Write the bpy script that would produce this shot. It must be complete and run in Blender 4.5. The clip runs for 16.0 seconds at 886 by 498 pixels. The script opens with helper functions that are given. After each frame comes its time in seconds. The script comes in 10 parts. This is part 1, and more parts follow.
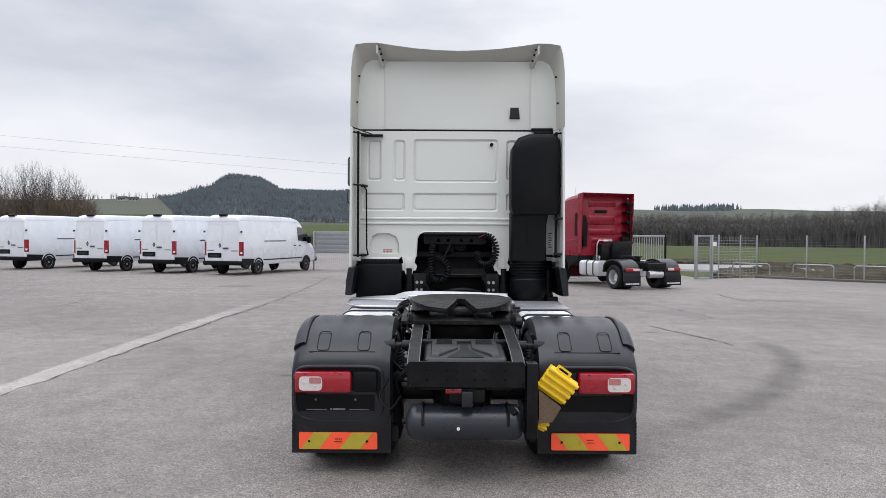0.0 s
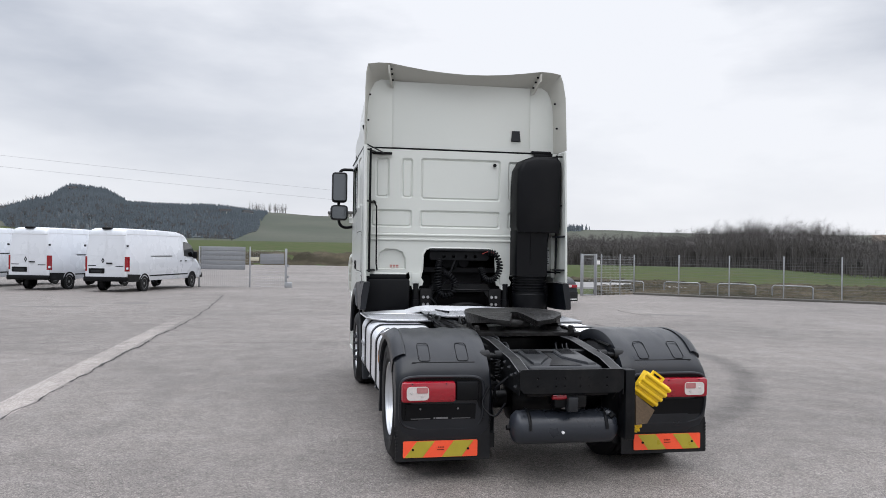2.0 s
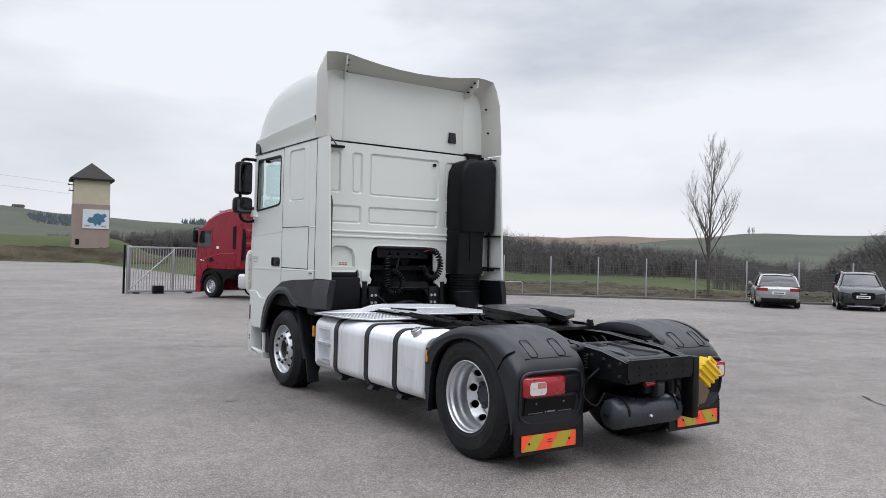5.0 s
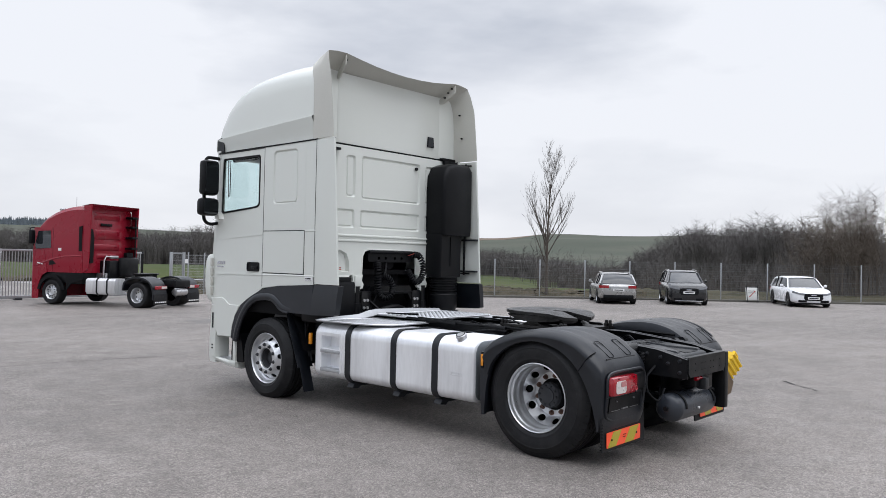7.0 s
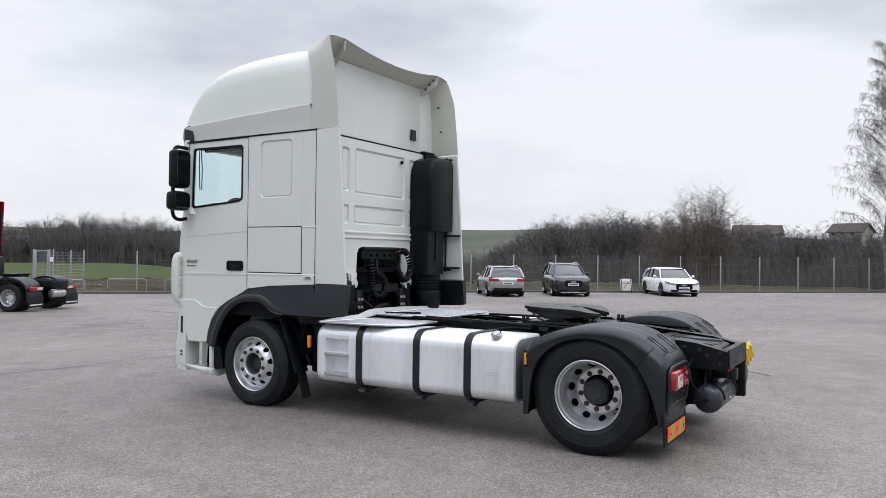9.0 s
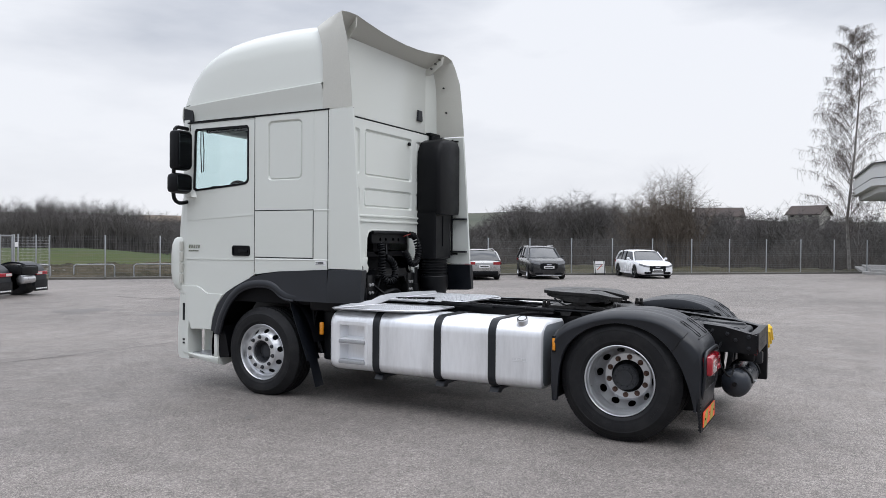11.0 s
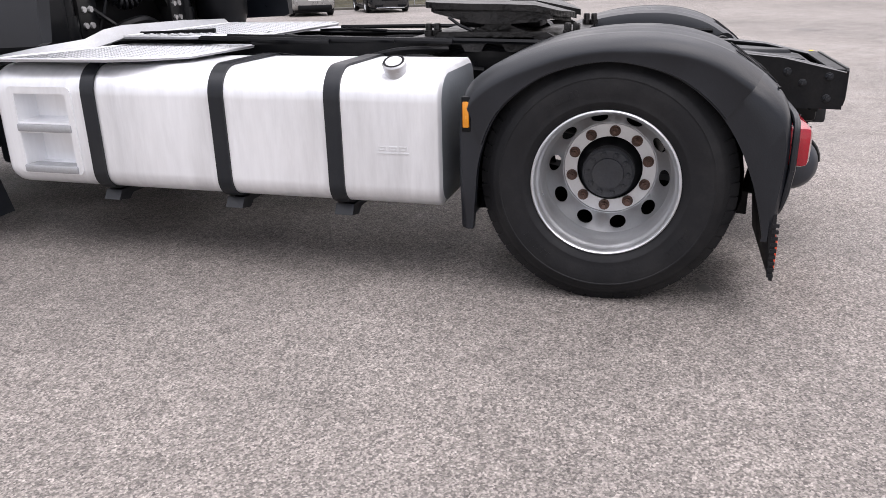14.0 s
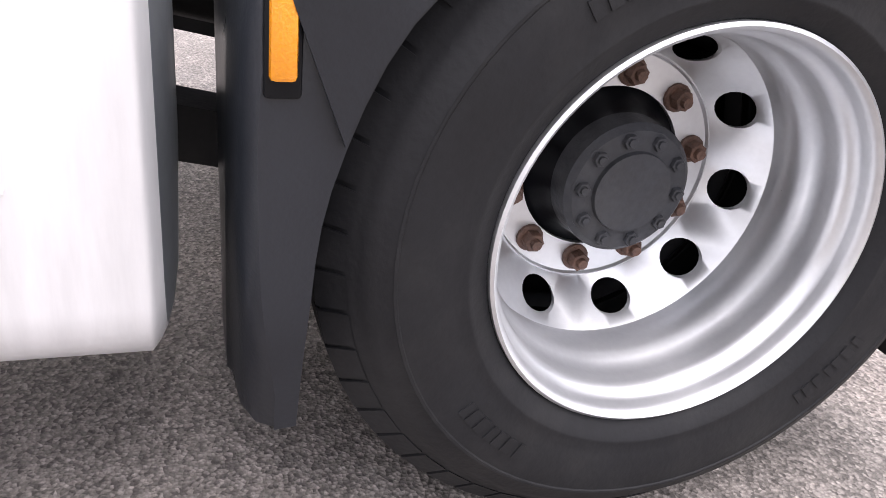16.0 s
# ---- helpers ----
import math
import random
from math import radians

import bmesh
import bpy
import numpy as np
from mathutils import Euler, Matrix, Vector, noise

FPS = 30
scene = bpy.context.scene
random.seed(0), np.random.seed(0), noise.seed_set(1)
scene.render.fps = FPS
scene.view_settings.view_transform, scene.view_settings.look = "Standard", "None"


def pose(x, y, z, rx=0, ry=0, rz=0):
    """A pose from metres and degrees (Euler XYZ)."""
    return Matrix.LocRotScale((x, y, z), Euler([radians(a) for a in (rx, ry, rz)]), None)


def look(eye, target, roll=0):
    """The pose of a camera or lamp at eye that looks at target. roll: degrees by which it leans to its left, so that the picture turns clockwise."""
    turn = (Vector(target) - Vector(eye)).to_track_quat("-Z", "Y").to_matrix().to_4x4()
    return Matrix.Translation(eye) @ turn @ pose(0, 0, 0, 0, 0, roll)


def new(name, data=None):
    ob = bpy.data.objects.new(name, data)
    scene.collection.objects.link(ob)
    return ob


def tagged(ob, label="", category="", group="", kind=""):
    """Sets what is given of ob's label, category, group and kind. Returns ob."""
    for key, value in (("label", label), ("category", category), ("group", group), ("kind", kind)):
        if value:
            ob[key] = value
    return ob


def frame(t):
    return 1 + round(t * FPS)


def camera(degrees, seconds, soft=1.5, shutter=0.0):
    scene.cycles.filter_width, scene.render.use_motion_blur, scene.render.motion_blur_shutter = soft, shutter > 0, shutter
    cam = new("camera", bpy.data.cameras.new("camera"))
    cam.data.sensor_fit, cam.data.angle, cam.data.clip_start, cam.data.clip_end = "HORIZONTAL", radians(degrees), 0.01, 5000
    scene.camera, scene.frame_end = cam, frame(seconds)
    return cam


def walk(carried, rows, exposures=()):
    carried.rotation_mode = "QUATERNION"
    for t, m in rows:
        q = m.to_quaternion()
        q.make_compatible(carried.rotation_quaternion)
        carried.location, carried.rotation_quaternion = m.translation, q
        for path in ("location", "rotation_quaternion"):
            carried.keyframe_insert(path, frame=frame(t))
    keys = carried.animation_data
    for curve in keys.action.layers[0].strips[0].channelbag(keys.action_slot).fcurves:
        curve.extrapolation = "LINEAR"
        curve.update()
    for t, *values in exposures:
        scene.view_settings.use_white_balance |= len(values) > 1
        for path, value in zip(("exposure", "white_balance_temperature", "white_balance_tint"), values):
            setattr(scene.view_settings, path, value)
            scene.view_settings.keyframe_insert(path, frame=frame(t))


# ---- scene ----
cam = camera(60.1, 16.0, soft=0.55)
METRES, EYE, X0, Y0 = 15.93, 1.784, -0.164, -6.283
EXPOSURES = [(0.0, 0.03, 6450, 11), (2.0, 0.0, 6420, 10), (3.5, -0.03, 6380, 10), (11.5, -0.03, 6380, 10), (12.5, 0.12, 6500, 12), (13.5, 0.42, 6700, 15), (14.5, 0.63, 6820, 16), (15.0, 0.78, 6850, 16), (15.5, 1.0, 6850, 17), (16.0, 1.3, 6850, 18)]
ROWS = [
    (0.0, 0.0, 0.0, 0.0, 0.01, -1.15, -0.31),
    (0.5, -0.0194, -0.0075, -0.0007, -1.05, -0.8, -0.55),
    (1.0, -0.0469, -0.0114, -0.0017, -3.2, -0.4, -0.74),
    (1.5, -0.0791, -0.0088, -0.0018, -6.46, -0.02, -0.85),
    (2.0, -0.1151, -0.0083, -0.0021, -10.54, 0.26, -0.86),
    (2.5, -0.1497, -0.0016, -0.0047, -15.01, 0.32, -0.84),
    (3.0, -0.1853, 0.0061, -0.0043, -19.46, 0.32, -0.85),
    (3.5, -0.2197, 0.0154, -0.0038, -23.66, 0.27, -0.98),
    (4.0, -0.251, 0.0313, -0.0047, -27.5, 0.33, -1.22),
    (6.5, -0.392, 0.133, -0.0053, -45.0, 0.7, -1.34),
    (7.0, -0.4159, 0.157, -0.0052, -48.62, 0.8, -1.22),
    (7.5, -0.4318, 0.1837, -0.0073, -52.06, 0.88, -1.13),
    (8.0, -0.4457, 0.2102, -0.0066, -55.1, 0.87, -1.0),
    (8.5, -0.4583, 0.2339, -0.0054, -57.68, 0.79, -0.78),
    (11.0, -0.4703, 0.2867, -0.0052, -61.97, -0.68, -0.45),
    (11.5, -0.4457, 0.2997, -0.0059, -61.89, -2.63, 0.1),
    (12.0, -0.4167, 0.3171, -0.0092, -62.28, -5.6, 0.85),
    (12.5, -0.3826, 0.3348, -0.0114, -63.63, -9.23, 1.46),
    (13.0, -0.3405, 0.3507, -0.0157, -66.20, -12.96, 2.47),
    (13.5, -0.3002, 0.3683, -0.0208, -69.85, -16.58, 2.30),
    (14.0, -0.2615, 0.3810, -0.0276, -74.10, -19.82, 1.20),
    (14.5, -0.2226, 0.3951, -0.0315, -79.86, -22.76, 0.83),
    (15.0, -0.1855, 0.4071, -0.0381, -86.50, -24.70, -0.48),
    (15.5, -0.1516, 0.4201, -0.0443, -94.40, -26.33, -2.91),
    (16.0, -0.1169, 0.4358, -0.0523, -107.01, -27.00, -6.51),
]
walk(cam, [(t, pose(X0, Y0, EYE) @ pose(METRES * x, METRES * y, METRES * z, 90 + pitch, roll, yaw)) for t, x, y, z, yaw, pitch, roll in ROWS], exposures=EXPOSURES)

# ---- light: an overcast sky with a broad, weak sun ----
ZENITH = 3.0
world = bpy.data.worlds.new("overcast_sky")
scene.world = world
world.use_nodes = True
wt = world.node_tree
wt.nodes.clear()


def wnode(kind, **values):
    n = wt.nodes.new(kind)
    for key, value in values.items():
        n.inputs[key].default_value = value
    return n


w_out = wnode("ShaderNodeOutputWorld")
w_bg = wnode("ShaderNodeBackground", Strength=1.0)
w_sky = wnode("ShaderNodeTexSky")
w_sky.sky_type = "NISHITA"
w_sky.sun_disc = False
w_sky.sun_elevation, w_sky.sun_rotation = radians(38), radians(150)
w_sky.air_density, w_sky.dust_density = 1.0, 3.0
w_dim = wnode("ShaderNodeMixRGB", Fac=1.0)
w_dim.blend_type = "MULTIPLY"
w_dim.inputs[2].default_value = (0.1, 0.1, 0.1, 1)
w_co = wnode("ShaderNodeTexCoord")
w_map = wnode("ShaderNodeMapping")
w_map.inputs["Scale"].default_value = (1.0, 1.0, 3.2)
w_map.inputs["Location"].default_value = (3.1, 1.7, 0.4)
w_noise = wnode("ShaderNodeTexNoise", Scale=1.9, Detail=6.0, Roughness=0.5)
w_ramp = wnode("ShaderNodeValToRGB")
w_ramp.color_ramp.elements[0].position, w_ramp.color_ramp.elements[0].color = 0.35, (0.45, 0.49, 0.575, 1)
w_ramp.color_ramp.elements[1].position, w_ramp.color_ramp.elements[1].color = 0.63, (0.955, 0.97, 1.015, 1)
w_mix = wnode("ShaderNodeMixRGB", Fac=0.93)
# the cloud deck is brighter towards the horizon ahead
w_sep = wnode("ShaderNodeSeparateXYZ")
w_low = wnode("ShaderNodeMapRange")
for key, value in (("From Min", 0.0), ("From Max", 0.30), ("To Min", 0.75), ("To Max", 0.0)):
    w_low.inputs[key].default_value = value
w_glow = wnode("ShaderNodeMixRGB")
w_glow.inputs[2].default_value = (0.95, 0.955, 0.985, 1)
L = wt.links.new
L(w_co.outputs["Generated"], w_map.inputs["Vector"])
L(w_map.outputs[0], w_noise.inputs["Vector"])
L(w_co.outputs["Generated"], w_sep.inputs[0])
L(w_sep.outputs["Z"], w_low.inputs["Value"])
L(w_low.outputs[0], w_glow.inputs[0])
# the cloud is thinner, and so brighter, on the right-hand side
w_side = wnode("ShaderNodeVectorMath")
w_side.operation = "DOT_PRODUCT"
w_side.inputs[1].default_value = (0.85, 0.35, 0.0)
w_bias = wnode("ShaderNodeMapRange")
for key, value in (("From Min", -0.5), ("From Max", 0.9), ("To Min", -0.07), ("To Max", 0.09)):
    w_bias.inputs[key].default_value = value
w_add = wnode("ShaderNodeMath")
w_add.operation = "ADD"
L(w_co.outputs["Generated"], w_side.inputs[0])
L(w_side.outputs["Value"], w_bias.inputs["Value"])
L(w_noise.outputs["Fac"], w_add.inputs[0])
L(w_bias.outputs[0], w_add.inputs[1])
L(w_add.outputs[0], w_ramp.inputs["Fac"])
L(w_ramp.outputs[0], w_glow.inputs[1])
L(w_sky.outputs[0], w_dim.inputs[1])
L(w_dim.outputs[0], w_mix.inputs[1])
L(w_glow.outputs[0], w_mix.inputs[2])
# an overcast sky is about two and a half times as bright overhead as low down
w_high = wnode("ShaderNodeMapRange")
w_high.interpolation_type = "SMOOTHSTEP"
for key, value in (("From Min", 0.30), ("From Max", 0.95), ("To Min", 1.0), ("To Max", ZENITH)):
    w_high.inputs[key].default_value = value
L(w_sep.outputs["Z"], w_high.inputs["Value"])
L(w_high.outputs[0], w_bg.inputs["Strength"])
L(w_mix.outputs[0], w_bg.inputs["Color"])
L(w_bg.outputs[0], w_out.inputs["Surface"])

sun = new("sun", bpy.data.lights.new("sun", "SUN"))
sun.data.energy, sun.data.angle, sun.data.color = 1.0, radians(50), (1.0, 0.97, 0.92)
sun.matrix_world = look((-12, -18, 40), (0, 0, 0))


# ---- materials ----
def surf(name, base, rough=0.6, metal=0.0, var=0.12, scale=3.0, fine=60.0, bump=0.05, dirt=None, dirt_amount=0.0, dirt_scale=2.0, coat=0.0, stretch=(1, 1, 1), rnd=0.0, spec=0.5, depth=0.01, rvar=0.09):
    """Paint, plastic, metal or stone with broad stains and fine grain."""
    m = bpy.data.materials.new(name)
    m.use_nodes = True
    t = m.node_tree
    b = t.nodes["Principled BSDF"]
    b.inputs["Metallic"].default_value = metal
    b.inputs["Coat Weight"].default_value = coat
    b.inputs["Coat Roughness"].default_value = 0.06
    b.inputs["Specular IOR Level"].default_value = spec
    co = t.nodes.new("ShaderNodeTexCoord")
    mp = t.nodes.new("ShaderNodeMapping")
    mp.inputs["Scale"].default_value = stretch
    n1, n2 = t.nodes.new("ShaderNodeTexNoise"), t.nodes.new("ShaderNodeTexNoise")
    n1.inputs["Scale"].default_value, n1.inputs["Detail"].default_value = scale, 5
    n2.inputs["Scale"].default_value, n2.inputs["Detail"].default_value = fine, 3
    t.links.new(co.outputs["Object"], mp.inputs["Vector"])
    t.links.new(mp.outputs[0], n1.inputs["Vector"])
    t.links.new(mp.outputs[0], n2.inputs["Vector"])
    add = t.nodes.new("ShaderNodeMath")
    add.operation = "ADD"
    t.links.new(n1.outputs["Fac"], add.inputs[0])
    t.links.new(n2.outputs["Fac"], add.inputs[1])
    last = add
    if rnd:
        info = t.nodes.new("ShaderNodeObjectInfo")
        r = t.nodes.new("ShaderNodeMath")
        r.operation = "MULTIPLY_ADD"
        t.links.new(info.outputs["Random"], r.inputs[0])
        r.inputs[1].default_value = rnd
        t.links.new(add.outputs[0], r.inputs[2])
        last = r
    rng = t.nodes.new("ShaderNodeMapRange")
    for key, value in (("From Min", 0.6), ("From Max", 1.4), ("To Min", 1 - var), ("To Max", 1 + var)):
        rng.inputs[key].default_value = value
    t.links.new(last.outputs[0], rng.inputs["Value"])
    mul = t.nodes.new("ShaderNodeMixRGB")
    mul.blend_type = "MULTIPLY"
    mul.inputs[0].default_value = 1
    mul.inputs[1].default_value = (*base, 1)
    t.links.new(rng.outputs[0], mul.inputs[2])
    out = mul.outputs[0]
    if dirt:
        n3 = t.nodes.new("ShaderNodeTexNoise")
        n3.inputs["Scale"].default_value, n3.inputs["Detail"].default_value, n3.inputs["Roughness"].default_value = dirt_scale, 8, 0.68
        t.links.new(mp.outputs[0], n3.inputs["Vector"])
        rr = t.nodes.new("ShaderNodeMapRange")
        for key, value in (("From Min", 0.46), ("From Max", 0.72), ("To Min", 0.0), ("To Max", dirt_amount)):
            rr.inputs[key].default_value = value
        t.links.new(n3.outputs["Fac"], rr.inputs["Value"])
        mx = t.nodes.new("ShaderNodeMixRGB")
        t.links.new(rr.outputs[0], mx.inputs[0])
        t.links.new(out, mx.inputs[1])
        mx.inputs[2].default_value = (*dirt, 1)
        out = mx.outputs[0]
    t.links.new(out, b.inputs["Base Color"])
    rg = t.nodes.new("ShaderNodeMapRange")
    for key, value in (("From Min", 0.3), ("From Max", 0.7), ("To Min", max(0.02, rough - rvar)), ("To Max", min(1.0, rough + rvar))):
        rg.inputs[key].default_value = value
    t.links.new(n1.outputs["Fac"], rg.inputs["Value"])
    t.links.new(rg.outputs[0], b.inputs["Roughness"])
    if bump:
        bp = t.nodes.new("ShaderNodeBump")
        bp.inputs["Strength"].default_value = bump
        bp.inputs["Distance"].default_value = depth
        t.links.new(n2.outputs["Fac"], bp.inputs["Height"])
        t.links.new(bp.outputs[0], b.inputs["Normal"])
    return m


def pane(name, tint, clear=0.8, rough=0.03):
    """Thin glass: partly seen through, partly mirrored."""
    m = bpy.data.materials.new(name)
    m.use_nodes = True
    t = m.node_tree
    t.nodes.clear()
    o = t.nodes.new("ShaderNodeOutputMaterial")
    tr, gl, df = t.nodes.new("ShaderNodeBsdfTransparent"), t.nodes.new("ShaderNodeBsdfGlossy"), t.nodes.new("ShaderNodeMixShader")
    tr.inputs[0].default_value = (*tint, 1)
    gl.inputs["Roughness"].default_value = rough
    fr = t.nodes.new("ShaderNodeLayerWeight")
    fr.inputs["Blend"].default_value = 0.5
    pw = t.nodes.new("ShaderNodeMath")
    pw.operation = "POWER"
    pw.inputs[1].default_value = 4.0
    t.links.new(fr.outputs["Facing"], pw.inputs[0])
    mm = t.nodes.new("ShaderNodeMath")
    mm.operation = "MULTIPLY_ADD"
    mm.inputs[1].default_value, mm.inputs[2].default_value = 0.7, 1 - clear
    t.links.new(pw.outputs[0], mm.inputs[0])
    t.links.new(mm.outputs[0], df.inputs[0])
    t.links.new(tr.outputs[0], df.inputs[1])
    t.links.new(gl.outputs[0], df.inputs[2])
    t.links.new(df.outputs[0], o.inputs[0])
    return m


WHITE = surf("white_cab_paint", (0.642, 0.660, 0.620), 0.32, var=0.008, scale=1.5, fine=30, bump=0.0, coat=0.35, rvar=0.004)
FLANGE = surf("white_fairing_plastic", (0.53, 0.525, 0.48), 0.5, var=0.04, scale=2, bump=0.03, dirt=(0.45, 0.43, 0.38), dirt_amount=0.12, dirt_scale=6)
PLASTIC = surf("grey_black_moulded_plastic", (0.0070, 0.0086, 0.0122), 0.36, spec=0.46, var=0.2, scale=4, fine=160, bump=0.12, dirt=(0.024, 0.027, 0.034), dirt_amount=0.3, depth=0.004)
ARCH = surf("grey_cab_plastic", (0.021, 0.023, 0.028), 0.38, spec=0.36, var=0.12, scale=4, fine=160, bump=0.08, depth=0.004)
GREY = surf("dark_grey_paint", (0.012, 0.0138, 0.0172), 0.36, spec=0.32, var=0.12, scale=3, fine=120, bump=0.05, dirt=(0.07, 0.068, 0.065), dirt_amount=0.25)
BLACK = surf("black_plastic", (0.003, 0.0034, 0.0046), 0.42, spec=0.18, var=0.2, scale=5, fine=100, bump=0.05, dirt=(0.013, 0.013, 0.013), dirt_amount=0.25)
FRAME = surf("chassis_black_paint", (0.0035, 0.004, 0.0052), 0.40, spec=0.22, var=0.25, scale=6, fine=80, bump=0.08, dirt=(0.03, 0.028, 0.026), dirt_amount=0.35, dirt_scale=5)
GREASE = surf("greasy_cast_steel", (0.007, 0.0065, 0.0065), 0.36, metal=0.2, spec=0.4, var=0.5, scale=9, fine=30, bump=0.9, dirt=(0.036, 0.033, 0.031), dirt_amount=0.4, dirt_scale=7)
RUBBER = surf("tyre_rubber", (0.0100, 0.0102, 0.0116), 0.60, spec=0.24, var=0.2, scale=6, fine=90, bump=0.1, dirt=(0.040, 0.039, 0.038), dirt_amount=0.36, dirt_scale=4)
ALU = surf("brushed_tank_aluminium", (0.86, 0.87, 0.89), 0.38, metal=0.55, var=0.06, scale=4, fine=40, bump=0.04, dirt=(0.46, 0.46, 0.47), dirt_amount=0.45, dirt_scale=3.5, stretch=(1, 1, 0.16))
# darker copy of the tank metal: shade beside the fender, put into colour
TANKEND = surf("shaded_tank_end_plate", (0.30, 0.325, 0.35), 0.42, metal=0.75, var=0.08, scale=4, bump=0.03, dirt=(0.2, 0.21, 0.22), dirt_amount=0.4)
RIM = surf("silver_painted_steel", (0.63, 0.64, 0.655), 0.36, metal=0.82, var=0.05, scale=5, fine=90, bump=0.02)
TREAD = surf("aluminium_tread_plate", (0.42, 0.43, 0.45), 0.42, metal=0.6, var=0.12, scale=6, fine=120, bump=0.1, dirt=(0.3, 0.3, 0.29), dirt_amount=0.5, dirt_scale=6)
RUST = surf("rusty_wheel_nut", (0.10, 0.055, 0.04), 0.6, var=0.35, scale=20, fine=200, bump=0.3, dirt=(0.20, 0.10, 0.065), dirt_amount=0.6, dirt_scale=40)
STEEL = surf("bare_bright_steel", (0.55, 0.55, 0.56), 0.35, metal=0.9, var=0.1, scale=10, bump=0.05)
REDLENS = surf("red_lamp_lens", (0.30, 0.003, 0.013), 0.14, var=0.12, scale=20, fine=150, bump=0.1, coat=0.6)
CLEARLENS = surf("clear_lamp_lens", (0.62, 0.56, 0.54), 0.15, var=0.1, scale=25, fine=160, bump=0.1, coat=0.6)
AMBER = surf("amber_lens", (0.70, 0.25, 0.01), 0.25, var=0.1, scale=30, fine=220, bump=0.15, coat=0.5)
ORANGE = surf("fluorescent_red_board", (0.95, 0.10, 0.035), 0.4, var=0.06, scale=12, bump=0.03)
OLIVE = surf("retroreflective_yellow_board", (0.42, 0.34, 0.03), 0.35, var=0.1, scale=12, fine=300, bump=0.05)
YELLOW = surf("yellow_chock_plastic", (0.85, 0.55, 0.01), 0.42, var=0.1, scale=8, bump=0.06, dirt=(0.35, 0.22, 0.06), dirt_amount=0.35, dirt_scale=9)
MUD = surf("rusty_brown_plate", (0.11, 0.075, 0.045), 0.8, var=0.3, scale=15, bump=0.2)
INK = surf("white_print", (0.75, 0.75, 0.75), 0.5, var=0.02, bump=0)
REDINK = surf("red_print", (0.38, 0.05, 0.04), 0.5, var=0.02, bump=0)
CAVITY = surf("dark_interior_trim", (0.008, 0.008, 0.009), 0.8, spec=0.15, var=0.2, scale=6, bump=0.05)
GLASS = pane("green_tinted_glass", (0.91, 0.965, 0.965), 0.97)
DARKGLASS = pane("dark_car_glass", (0.10, 0.11, 0.12), 0.85)
# dark tint stands in for dark surroundings reflected in the glass
MIRROR = surf("darkened_mirror_glass", (0.13, 0.14, 0.15), 0.05, metal=1.0, var=0.0, bump=0)
CHROME = surf("polished_metal", (0.7, 0.7, 0.72), 0.12, metal=1.0, var=0.03, bump=0)


